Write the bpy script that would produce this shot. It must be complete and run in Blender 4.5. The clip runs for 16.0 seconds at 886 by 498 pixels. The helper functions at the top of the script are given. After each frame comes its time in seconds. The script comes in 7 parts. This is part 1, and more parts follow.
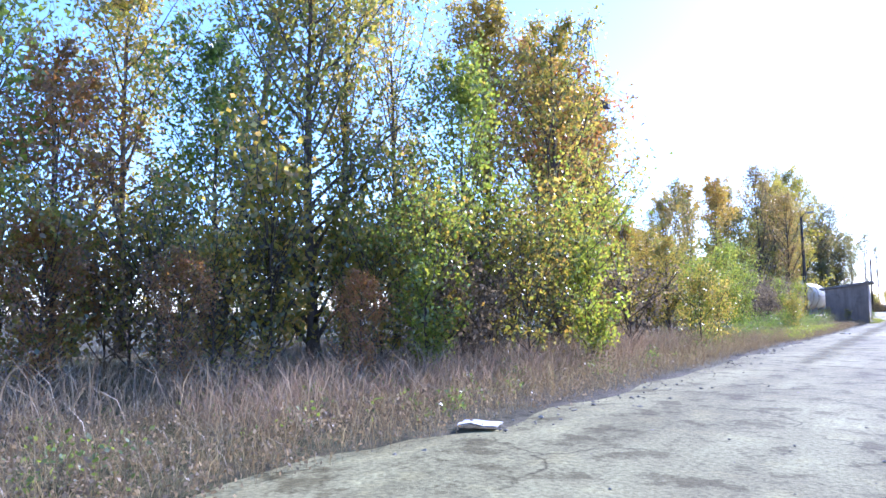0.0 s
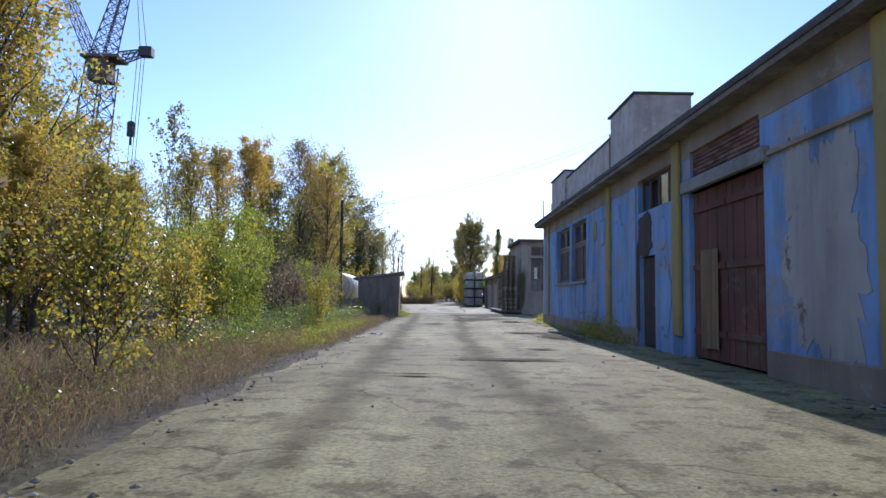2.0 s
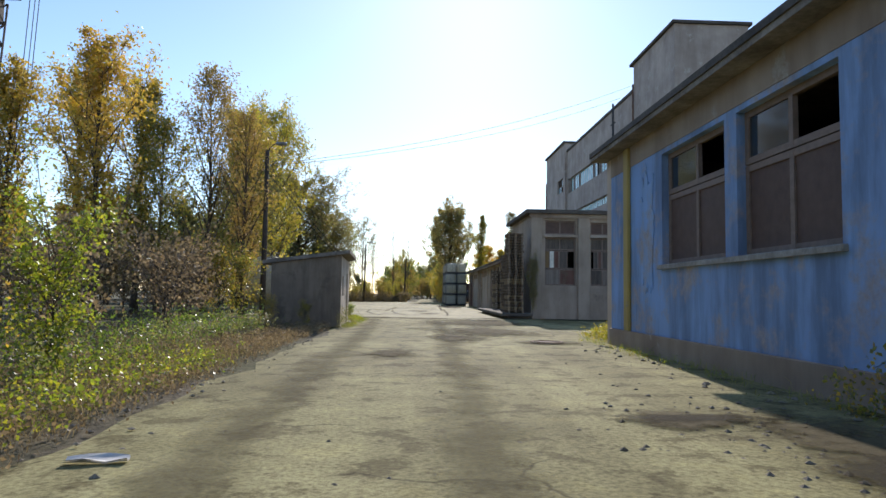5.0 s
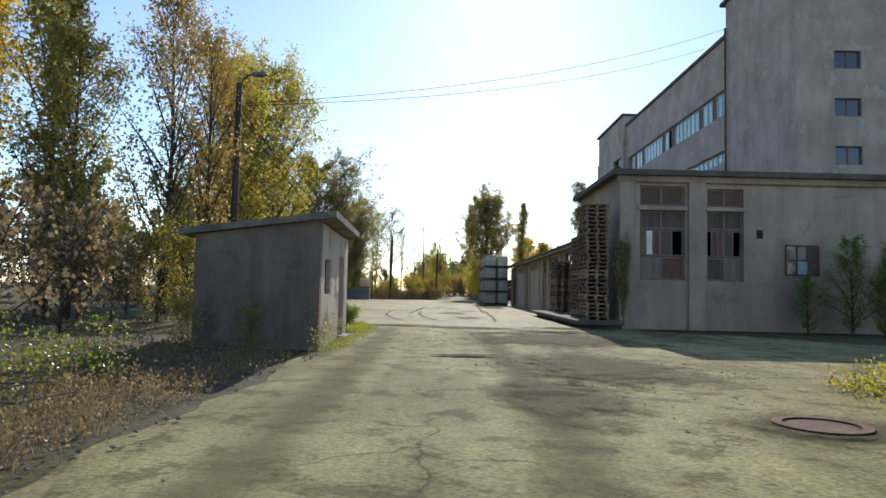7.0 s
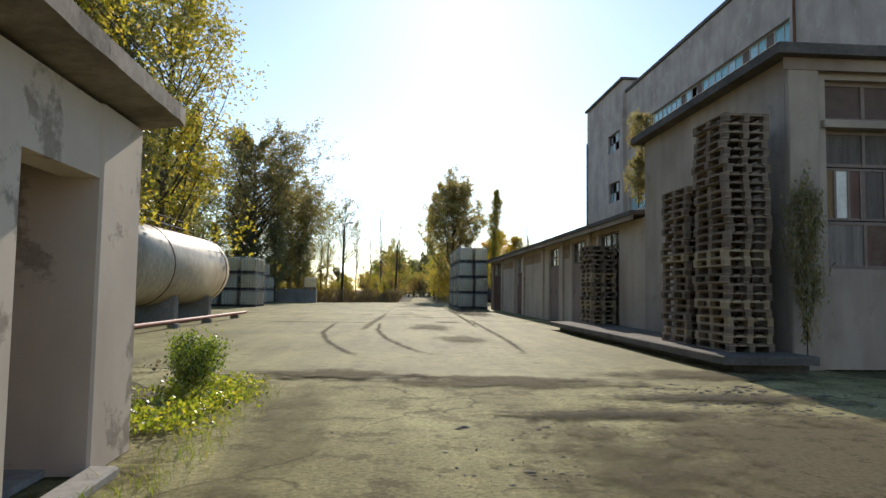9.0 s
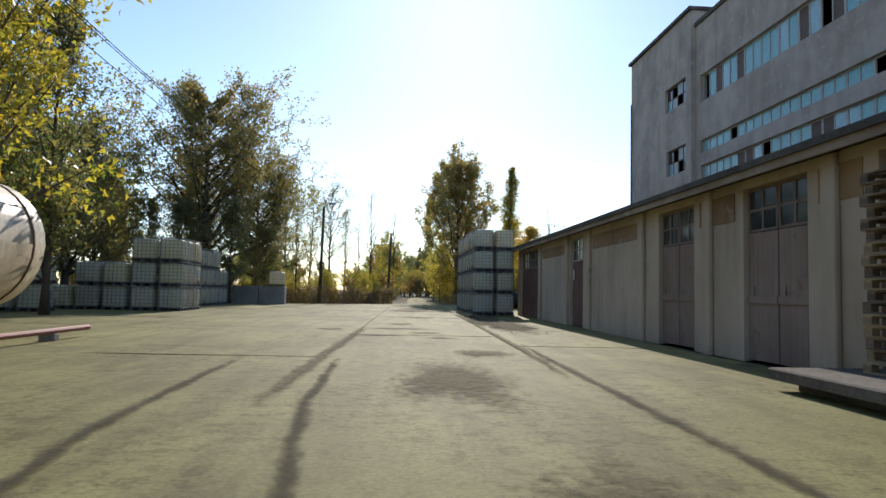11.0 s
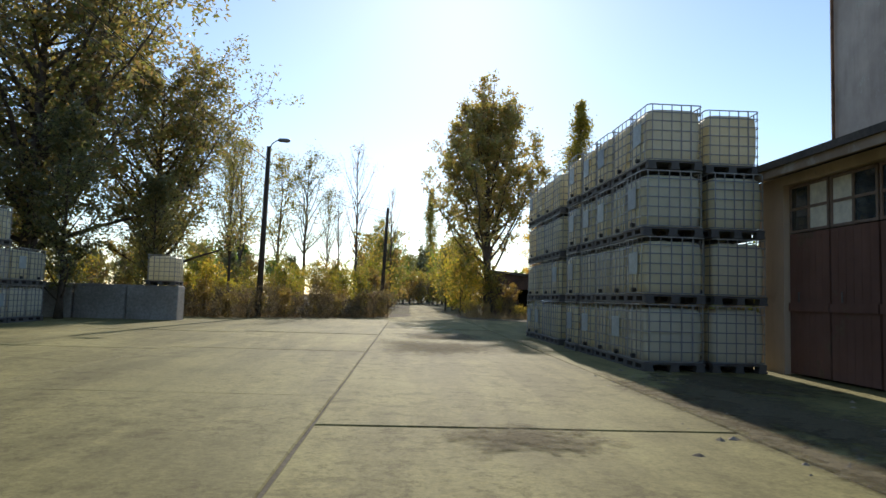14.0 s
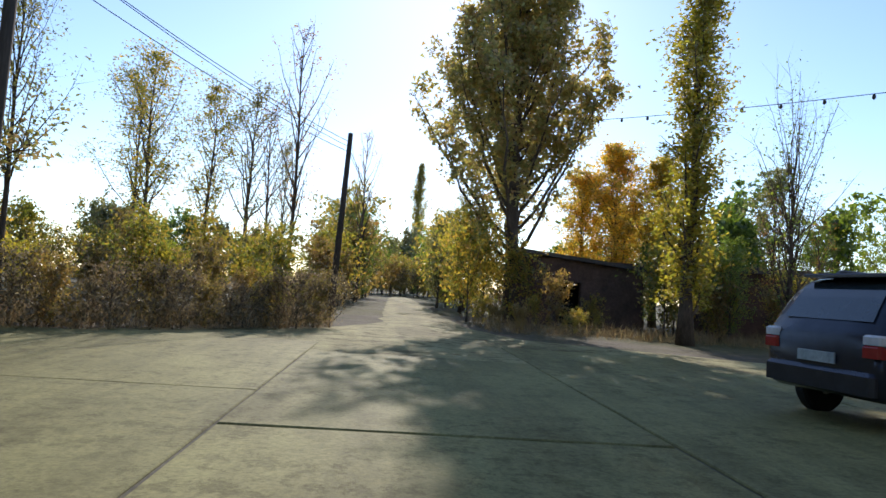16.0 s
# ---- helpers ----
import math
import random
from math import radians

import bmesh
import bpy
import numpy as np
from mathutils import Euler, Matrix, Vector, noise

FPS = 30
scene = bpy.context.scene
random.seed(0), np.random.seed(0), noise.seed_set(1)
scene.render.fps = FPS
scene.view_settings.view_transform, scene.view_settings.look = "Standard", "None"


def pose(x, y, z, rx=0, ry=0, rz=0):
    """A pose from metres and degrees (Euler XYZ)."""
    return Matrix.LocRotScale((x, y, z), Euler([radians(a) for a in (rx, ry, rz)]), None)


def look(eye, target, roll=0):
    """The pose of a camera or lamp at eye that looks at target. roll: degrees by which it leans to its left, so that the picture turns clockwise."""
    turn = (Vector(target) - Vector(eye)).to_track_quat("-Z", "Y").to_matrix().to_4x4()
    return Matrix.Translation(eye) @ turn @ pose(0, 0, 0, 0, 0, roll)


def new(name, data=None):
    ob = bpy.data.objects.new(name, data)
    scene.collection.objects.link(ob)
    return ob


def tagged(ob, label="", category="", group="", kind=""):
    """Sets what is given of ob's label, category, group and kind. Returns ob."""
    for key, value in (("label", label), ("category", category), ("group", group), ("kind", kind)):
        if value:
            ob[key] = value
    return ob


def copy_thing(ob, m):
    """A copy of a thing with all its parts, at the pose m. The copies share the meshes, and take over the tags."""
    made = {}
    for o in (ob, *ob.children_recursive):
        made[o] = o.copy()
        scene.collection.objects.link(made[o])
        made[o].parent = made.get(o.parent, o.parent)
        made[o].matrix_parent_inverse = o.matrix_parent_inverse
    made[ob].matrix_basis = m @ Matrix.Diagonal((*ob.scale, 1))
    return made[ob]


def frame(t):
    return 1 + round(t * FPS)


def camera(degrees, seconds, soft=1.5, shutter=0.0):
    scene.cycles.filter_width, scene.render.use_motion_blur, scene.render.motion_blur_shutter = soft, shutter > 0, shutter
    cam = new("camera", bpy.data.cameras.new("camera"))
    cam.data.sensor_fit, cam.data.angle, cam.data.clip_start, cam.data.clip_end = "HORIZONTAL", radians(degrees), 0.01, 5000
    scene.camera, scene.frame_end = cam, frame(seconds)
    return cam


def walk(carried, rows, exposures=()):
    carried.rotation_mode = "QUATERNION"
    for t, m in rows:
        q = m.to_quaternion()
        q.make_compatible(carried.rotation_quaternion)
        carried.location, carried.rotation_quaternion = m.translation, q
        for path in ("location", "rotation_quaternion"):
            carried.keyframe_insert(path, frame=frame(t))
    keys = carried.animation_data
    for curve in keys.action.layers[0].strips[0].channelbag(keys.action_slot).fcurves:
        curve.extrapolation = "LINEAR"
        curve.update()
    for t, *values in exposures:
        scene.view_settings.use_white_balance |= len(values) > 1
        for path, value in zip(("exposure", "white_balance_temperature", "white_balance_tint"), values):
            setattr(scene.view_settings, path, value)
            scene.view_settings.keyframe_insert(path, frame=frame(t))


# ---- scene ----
cam = camera(67.54, 16.0)
ROWS = [
    (0.0, 0.001, -0.000, 1.216, 95.177, 0.668, 36.411),
    (0.5, -0.873, 2.221, 1.223, 94.480, -1.562, 25.076),
    (1.0, -0.966, 4.723, 1.203, 94.288, -1.048, 15.408),
    (1.5, -1.141, 8.055, 1.160, 94.378, -1.284, 5.445),
    (2.0, -1.139, 10.938, 1.185, 94.171, -0.764, -0.657),
    (2.5, -1.093, 13.977, 1.237, 93.909, -1.151, -2.997),
    (3.0, -1.027, 16.687, 1.241, 93.982, -1.666, -3.826),
    (3.5, -1.012, 19.258, 1.247, 93.145, -1.952, -3.931),
    (4.0, -0.968, 21.753, 1.233, 93.963, -1.693, -3.743),
    (6.5, -0.709, 34.712, 1.157, 93.765, -0.907, -0.669),
    (7.0, -0.919, 37.403, 1.197, 93.610, -1.292, -0.018),
    (7.5, -1.157, 40.630, 1.257, 93.848, -0.580, 0.655),
    (8.0, -1.355, 43.448, 1.254, 93.664, -1.053, 0.188),
    (8.5, -1.524, 46.700, 1.229, 93.436, -1.136, -2.048),
    (9.0, -1.429, 49.786, 1.248, 93.687, -0.857, -3.750),
    (11.5, -1.182, 67.291, 1.191, 93.671, -1.242, -4.103),
    (12.0, -1.236, 70.831, 1.191, 93.861, -1.390, -3.981),
    (12.5, -1.256, 74.901, 1.197, 94.107, -1.227, -3.839),
    (13.0, -1.320, 78.910, 1.180, 94.193, -1.106, -3.882),
    (13.5, -1.319, 83.268, 1.174, 94.114, -1.280, -4.167),
    (14.0, -1.338, 87.587, 1.147, 94.223, -1.700, -4.476),
    (14.5, -1.268, 92.564, 1.181, 94.029, -2.547, -4.821),
    (15.0, -1.101, 97.008, 1.227, 93.776, -3.200, -5.093),
    (15.5, -0.719, 101.850, 1.221, 93.633, -2.958, -5.338),
    (16.0, -0.355, 106.007, 1.198, 93.517, -3.937, -5.855),
]
EXPOSURES = [(0.0, 1.95, 4950, 32), (0.5, 1.68, 4900, 28), (1.0, 1.1, 4980, 26), (1.5, 0.87, 5250, 26), (2.5, 0.76, 5950, 20), (4.0, 0.76, 6530, 15), (6.5, 0.78, 6640, 14), (9.0, 0.79, 7150, 12), (12.0, 0.68, 6620, 13), (13.3, 0.63, 6880, 12), (14.2, 0.71, 7020, 12), (15.0, 0.79, 6920, 13), (16.0, 0.83, 6520, 15)]
walk(cam, [(t, pose(x, y, z, rx, ry, rz)) for t, x, y, z, rx, ry, rz in ROWS], EXPOSURES)

# ---- world and sun ----
SUN_UP, SUN_SIDE = 28.0, 5.6
world = bpy.data.worlds.new("sky")
scene.world = world
world.use_nodes = True
wn = world.node_tree.nodes
wl = world.node_tree.links
sky = wn.new("ShaderNodeTexSky")
sky.sky_type = 'NISHITA'
sky.sun_disc = False
sky.sun_elevation = radians(SUN_UP)
sky.sun_rotation = radians(SUN_SIDE)
sky.air_density = 1.0
sky.dust_density = 0.15
sky.ozone_density = 3.6
wl.new(sky.outputs[0], wn["Background"].inputs[0])
wn["Background"].inputs[1].default_value = 0.118
lamp = bpy.data.lights.new("sun", 'SUN')
lamp.energy = 2.7
lamp.angle = radians(0.55)
lamp.color = (1.0, 0.95, 0.87)
sun = new("sun", lamp)
az, el = radians(SUN_SIDE), radians(SUN_UP)
sun.matrix_world = look((120 * math.sin(az) * math.cos(el), 120 * math.cos(az) * math.cos(el), 120 * math.sin(el)), (0, 0, 0))


# ---- materials ----
def shader(name):
    m = bpy.data.materials.new(name)
    m.use_nodes = True
    nt = m.node_tree
    return m, nt, nt.nodes["Principled BSDF"]


def node(nt, kind, **inputs):
    n = nt.nodes.new("ShaderNode" + kind)
    for k, v in inputs.items():
        n.inputs[k].default_value = v
    return n


def ramp(nt, source, stops):
    r = nt.nodes.new("ShaderNodeValToRGB")
    while len(r.color_ramp.elements) < len(stops):
        r.color_ramp.elements.new(0.5)
    for e, (p, c) in zip(r.color_ramp.elements, stops):
        e.position = p
        e.color = (*c, 1) if len(c) == 3 else c
    nt.links.new(source, r.inputs[0])
    return r.outputs[0]


def coords(nt, stretch=(1, 1, 1)):
    tc = nt.nodes.new("ShaderNodeTexCoord")
    mp = nt.nodes.new("ShaderNodeMapping")
    mp.inputs["Scale"].default_value = stretch
    nt.links.new(tc.outputs["Object"], mp.inputs[0])
    return mp.outputs[0]


def noise_out(nt, vec, scale, detail=6.0, rough=0.6):
    n = node(nt, "TexNoise", Scale=scale, Detail=detail, Roughness=rough)
    nt.links.new(vec, n.inputs["Vector"])
    return n.outputs[0]


def blend(nt, fac, a, b, kind='MIX'):
    m = nt.nodes.new("ShaderNodeMix")
    m.data_type = 'RGBA'
    m.blend_type = kind
    for s, v in ((m.inputs[0], fac), (m.inputs[6], a), (m.inputs[7], b)):
        if isinstance(v, (int, float)):
            s.default_value = v
        elif isinstance(v, tuple):
            s.default_value = (*v, 1)
        else:
            nt.links.new(v, s)
    return m.outputs[2]


def bump(nt, bsdf, height, strength=0.3, dist=0.02):
    b = node(nt, "Bump", Strength=strength, Distance=dist)
    nt.links.new(height, b.inputs["Height"])
    nt.links.new(b.outputs[0], bsdf.inputs["Normal"])


def worn(name, light, dark, big=0.6, fine=9.0, rough=0.85, relief=0.3, metal=0.0, stretch=(1, 1, 1), low=0.35, high=0.7, vary=0.0, spec=0.3):
    """A surface of two tones: broad stains and fine grain, with a matching relief."""
    m, nt, p = shader(name)
    v = coords(nt, stretch)
    a = noise_out(nt, v, big)
    f = noise_out(nt, v, fine, 8, 0.7)
    broad = ramp(nt, a, [(low, dark), (high, light)])
    grain = ramp(nt, f, [(0.3, (0.62, 0.62, 0.62)), (0.7, (1.15, 1.15, 1.15))])
    col = blend(nt, 1.0, broad, grain, 'MULTIPLY')
    if vary:
        oi = nt.nodes.new("ShaderNodeObjectInfo")
        shade = ramp(nt, oi.outputs["Random"], [(0, (1 - vary,) * 3), (1, (1 + vary * 0.6,) * 3)])
        col = blend(nt, 1.0, col, shade, 'MULTIPLY')
    nt.links.new(col, p.inputs["Base Color"])
    p.inputs["Roughness"].default_value = rough
    p.inputs["Metallic"].default_value = metal
    p.inputs["Specular IOR Level"].default_value = spec
    bump(nt, p, f, relief)
    return m


def flaking(name, paint, paint_dark, under, amount=0.56, drips=0.35, soft=0.05):
    """Old paint that has come off in patches over the plaster below, with streaks that run down it."""
    m, nt, p = shader(name)
    v = coords(nt)
    vs = coords(nt, (1.0, 1.0, 0.16))
    patch = noise_out(nt, v, 1.3, 9, 0.68)
    mask = ramp(nt, patch, [(amount, (0, 0, 0)), (amount + soft, (1, 1, 1))])
    tone = noise_out(nt, v, 0.5, 4)
    col = ramp(nt, tone, [(0.35, paint_dark), (0.68, paint)])
    streak = ramp(nt, noise_out(nt, vs, 1.3, 10, 0.68), [(0.38, (0.5, 0.46, 0.43)), (0.54, (1, 1, 1)), (0.66, (1.12, 1.12, 1.12))])
    col = blend(nt, drips, col, streak, 'MULTIPLY')
    fine = noise_out(nt, v, 14, 8, 0.7)
    und = ramp(nt, fine, [(0.3, tuple(c * 0.65 for c in under)), (0.7, under)])
    col = blend(nt, mask, col, und)
    nt.links.new(col, p.inputs["Base Color"])
    p.inputs["Roughness"].default_value = 0.8
    p.inputs["Specular IOR Level"].default_value = 0.25
    h = blend(nt, 0.5, mask, fine)
    bump(nt, p, h, 0.35, 0.015)
    return m


def leafy(name, tones, glow=0.45, gloss=0.35, through_light=(3.4, 3.2, 1.7)):
    """Leaves of several tones, which let the light behind them through."""
    m = bpy.data.materials.new(name)
    m.use_nodes = True
    nt = m.node_tree
    nt.nodes.remove(nt.nodes["Principled BSDF"])
    g = nt.nodes.new("ShaderNodeNewGeometry")
    stops = [(i / max(1, len(tones) - 1), t) for i, t in enumerate(tones)]
    col = ramp(nt, g.outputs["Random Per Island"], stops)
    oi = nt.nodes.new("ShaderNodeObjectInfo")
    shade = ramp(nt, oi.outputs["Random"], [(0, (0.75, 0.8, 0.75)), (1, (1.2, 1.1, 1.0))])
    col = blend(nt, 1.0, col, shade, 'MULTIPLY')
    d = nt.nodes.new("ShaderNodeBsdfDiffuse")
    t = nt.nodes.new("ShaderNodeBsdfTranslucent")
    s = node(nt, "BsdfGlossy", Roughness=0.38)
    lit = blend(nt, 1.0, col, through_light, 'MULTIPLY')
    nt.links.new(col, d.inputs[0])
    nt.links.new(lit, t.inputs[0])
    mx = node(nt, "MixShader", Fac=glow)
    nt.links.new(d.outputs[0], mx.inputs[1])
    nt.links.new(t.outputs[0], mx.inputs[2])
    mg = node(nt, "MixShader", Fac=gloss * 0.22)
    nt.links.new(mx.outputs[0], mg.inputs[1])
    nt.links.new(s.outputs[0], mg.inputs[2])
    nt.links.new(mg.outputs[0], nt.nodes["Material Output"].inputs[0])
    return m


def plain(name, colour, rough=0.5, metal=0.0, spec=0.5):
    m, nt, p = shader(name)
    v = coords(nt)
    f = noise_out(nt, v, 6, 6, 0.65)
    c = ramp(nt, f, [(0.3, tuple(k * 0.75 for k in colour)), (0.7, tuple(min(1, k * 1.12) for k in colour))])
    nt.links.new(c, p.inputs["Base Color"])
    p.inputs["Roughness"].default_value = rough
    p.inputs["Metallic"].default_value = metal
    p.inputs["Specular IOR Level"].default_value = spec
    return m


M = {}
def earth_material():
    """Bare soil, dry grass and low green cover in drifts."""
    m, nt, p = shader("earth")
    v = coords(nt)
    soil = ramp(nt, noise_out(nt, v, 0.35, 9, 0.7), [(0.36, (0.10, 0.085, 0.055)), (0.64, (0.20, 0.165, 0.115))])
    turf = ramp(nt, noise_out(nt, v, 1.9, 9, 0.75), [(0.36, (0.055, 0.065, 0.025)), (0.5, (0.12, 0.115, 0.045)), (0.64, (0.21, 0.17, 0.09))])
    drift = ramp(nt, noise_out(nt, v, 0.09, 7, 0.65), [(0.42, (0, 0, 0)), (0.56, (1, 1, 1))])
    fine = noise_out(nt, v, 11, 9, 0.75)
    col = blend(nt, 1.0, blend(nt, drift, soil, turf), ramp(nt, fine, [(0.32, (0.5, 0.5, 0.5)), (0.66, (1.25, 1.25, 1.25))]), 'MULTIPLY')
    nt.links.new(col, p.inputs["Base Color"])
    p.inputs["Roughness"].default_value = 0.95
    p.inputs["Specular IOR Level"].default_value = 0.2
    bump(nt, p, fine, 0.7, 0.06)
    return m


M["earth"] = earth_material()
M["blue"] = flaking("blue_paint", (0.26, 0.42, 0.69), (0.225, 0.335, 0.54), (0.46, 0.40, 0.37), 0.50, 0.75, 0.16)
M["blue_b"] = flaking("blue_paint_worn", (0.27, 0.44, 0.71), (0.24, 0.36, 0.55), (0.46, 0.41, 0.38), 0.47, 0.6, 0.16)
M["yellow"] = flaking("yellow_paint", (0.50, 0.37, 0.11), (0.36, 0.27, 0.11), (0.33, 0.28, 0.22), 0.6)
M["fascia"] = flaking("stained_plaster", (0.4, 0.32, 0.24), (0.26, 0.19, 0.14), (0.44, 0.38, 0.31), 0.58)
M["gate"] = flaking("red_gate_paint", (0.21, 0.085, 0.055), (0.13, 0.055, 0.04), (0.2, 0.13, 0.085), 0.58)
M["wood_panel"] = worn("bare_wood", (0.36, 0.24, 0.11), (0.2, 0.12, 0.06), 1.2, 12, 0.8, 0.3, stretch=(6, 6, 0.4))
M["wood_grey"] = worn("weathered_board", (0.34, 0.29, 0.24), (0.2, 0.16, 0.13), 1.2, 12, 0.85, 0.3, stretch=(6, 6, 0.4))
M["white_patch"] = flaking("lime_render", (0.5, 0.46, 0.42), (0.36, 0.33, 0.3), (0.25, 0.2, 0.16), 0.6)
M["plaster"] = flaking("grey_plaster", (0.48, 0.405, 0.35), (0.34, 0.28, 0.24), (0.52, 0.46, 0.4), 0.57, 0.3)
M["plaster_b"] = flaking("beige_plaster", (0.60, 0.48, 0.36), (0.47, 0.37, 0.275), (0.42, 0.33, 0.25), 0.6, 0.3, 0.12)
# gatehouse plaster darkened in colour for the walls that lie in shade
M["shed_wall_shaded"] = flaking("shed_plaster_shaded", (0.34, 0.272, 0.2), (0.2, 0.155, 0.115), (0.19, 0.15, 0.11), 0.53, 0.6, 0.1)
M["annex_wall"] = flaking("annex_plaster", (0.47, 0.38, 0.295), (0.34, 0.27, 0.205), (0.33, 0.26, 0.2), 0.58, 0.35, 0.1)
M["old_bricks"] = worn("red_grey_brick", (0.30, 0.15, 0.11), (0.17, 0.10, 0.085), 2.0, 14, 0.92, 0.4, vary=0.5)
M["soot"] = flaking("sooty_render", (0.12, 0.075, 0.058), (0.065, 0.045, 0.038), (0.2, 0.15, 0.125), 0.6, 0.6, 0.12)
M["roof"] = worn("roof_felt", (0.16, 0.14, 0.12), (0.08, 0.07, 0.06), 0.8, 10, 0.9, 0.3)
M["slab_roof"] = worn("roof_slab", (0.34, 0.30, 0.25), (0.17, 0.14, 0.11), 1.2, 9, 0.9, 0.4)
M["concrete"] = worn("concrete", (0.42, 0.40, 0.36), (0.27, 0.25, 0.22), 0.9, 12, 0.88, 0.35, vary=0.12)
# near-black colour that stands in for the shade inside openings
M["dark"] = plain("inside_shade", (0.02, 0.018, 0.016), 0.9)
M["frame"] = plain("old_frame_paint", (0.42, 0.40, 0.37), 0.7)
M["frame_brown"] = plain("brown_frame_paint", (0.24, 0.17, 0.13), 0.7)
M["frame_dark"] = plain("dark_frame_paint", (0.12, 0.07, 0.05), 0.7)
M["teal"] = plain("teal_glazing", (0.16, 0.40, 0.42), 0.25)
M["teal_b"] = plain("pale_glazing", (0.28, 0.46, 0.50), 0.2)
M["glass_dark"] = plain("dark_glass", (0.03, 0.04, 0.045), 0.08, 0, 0.9)
M["mirror_glass"] = plain("bright_glass", (0.75, 0.8, 0.84), 0.1, 0.85)
M["bark"] = worn("bark", (0.19, 0.15, 0.115), (0.085, 0.065, 0.05), 3, 25, 0.95, 0.7, stretch=(1, 1, 0.3))
M["bark_pale"] = worn("pale_bark", (0.38, 0.35, 0.30), (0.2, 0.18, 0.15), 3, 22, 0.9, 0.5, stretch=(1, 1, 0.5))
M["pole_wood"] = worn("pole_wood", (0.13, 0.10, 0.08), (0.06, 0.05, 0.04), 2, 30, 0.9, 0.4, stretch=(1, 1, 0.1))
M["steel"] = worn("grey_steel", (0.30, 0.30, 0.30), (0.15, 0.14, 0.13), 2, 20, 0.5, 0.1, 0.6)
M["dark_steel"] = plain("dark_steel", (0.05, 0.047, 0.045), 0.6, 0.3)
M["rust"] = worn("rusty_steel", (0.22, 0.11, 0.06), (0.09, 0.05, 0.035), 2, 16, 0.85, 0.3)
M["crane"] = worn("crane_steel", (0.20, 0.13, 0.09), (0.09, 0.07, 0.06), 1, 8, 0.7, 0.1)
M["tank"] = worn("tank_paint", (0.63, 0.55, 0.41), (0.35, 0.275, 0.185), 0.7, 9, 0.45, 0.12, stretch=(1, 1, 0.5), low=0.3, high=0.6)
M["pallet"] = worn("pallet_wood", (0.34, 0.255, 0.17), (0.18, 0.13, 0.09), 2, 18, 0.9, 0.3, vary=0.35)
M["pallet_new"] = worn("fresh_pallet_wood", (0.52, 0.40, 0.24), (0.33, 0.24, 0.14), 2, 18, 0.85, 0.3, vary=0.2)
M["cage"] = plain("galvanised_bar", (0.34, 0.34, 0.33), 0.5, 0.3)
M["tote_base"] = plain("tote_base", (0.10, 0.095, 0.09), 0.7)
M["sign"] = worn("white_plate", (0.50, 0.56, 0.56), (0.34, 0.40, 0.41), 5, 22, 0.5, 0.05)
M["sign_blue"] = worn("blue_plate", (0.36, 0.41, 0.44), (0.24, 0.29, 0.32), 5, 22, 0.5, 0.05)
M["car"] = plain("car_paint", (0.035, 0.04, 0.055), 0.25, 0.4)
M["tyre"] = plain("tyre", (0.015, 0.015, 0.015), 0.9)
M["lamp_red"] = plain("red_lens", (0.35, 0.02, 0.02), 0.2)
M["lamp_white"] = plain("clear_lens", (0.7, 0.7, 0.7), 0.15)
M["wire"] = plain("wire", (0.03, 0.03, 0.03), 0.7)
M["red_pipe"] = plain("red_pipe_paint", (0.35, 0.12, 0.09), 0.6)
M["litter"] = plain("pale_litter", (0.75, 0.72, 0.66), 0.7)
M["brick_brown"] = worn("old_brick", (0.20, 0.12, 0.085), (0.10, 0.065, 0.05), 1.5, 8, 0.95, 0.6)
M["twig"] = worn("dry_twig", (0.34, 0.27, 0.20), (0.17, 0.13, 0.095), 3, 20, 0.95, 0.3)
M["rubble"] = worn("rubble", (0.38, 0.33, 0.25), (0.2, 0.17, 0.125), 1.5, 14, 0.95, 0.6)
M["l_green"] = leafy("leaves_green", [(0.042, 0.072, 0.0144), (0.084, 0.138, 0.0264), (0.144, 0.192, 0.036)])
M["l_bright"] = leafy("leaves_bright_green", [(0.0825, 0.1265, 0.0176), (0.1375, 0.1815, 0.0242), (0.231, 0.2255, 0.033)], 0.5)
M["l_mixed"] = leafy("leaves_turning", [(0.072, 0.096, 0.0264), (0.132, 0.144, 0.0324), (0.24, 0.204, 0.0384), (0.288, 0.192, 0.0444), (0.084, 0.114, 0.0324)], 0.52)
M["l_yellow"] = leafy("leaves_yellow", [(0.21, 0.17, 0.035), (0.30, 0.215, 0.04), (0.165, 0.16, 0.035), (0.25, 0.15, 0.04)], 0.5)
M["l_umber"] = leafy("leaves_brown", [(0.13, 0.105, 0.045), (0.19, 0.135, 0.055), (0.11, 0.105, 0.045), (0.17, 0.105, 0.055)], 0.5)
M["l_gold"] = leafy("leaves_gold", [(0.312, 0.252, 0.048), (0.408, 0.3, 0.054), (0.18, 0.192, 0.048), (0.336, 0.216, 0.048)], 0.5)
M["gate_brown"] = flaking("brown_door_paint", (0.23, 0.125, 0.095), (0.16, 0.085, 0.065), (0.2, 0.13, 0.09), 0.58)
M["l_lime"] = leafy("leaves_yellow_green", [(0.10, 0.12, 0.025), (0.16, 0.165, 0.03), (0.24, 0.2, 0.035), (0.13, 0.11, 0.03)], 0.58)
M["l_red"] = leafy("leaves_russet", [(0.17, 0.085, 0.035), (0.25, 0.11, 0.04), (0.21, 0.14, 0.045), (0.12, 0.08, 0.045)])
M["l_grey"] = leafy("leaves_grey_green", [(0.07, 0.08, 0.045), (0.115, 0.125, 0.07), (0.16, 0.135, 0.075)], 0.55)
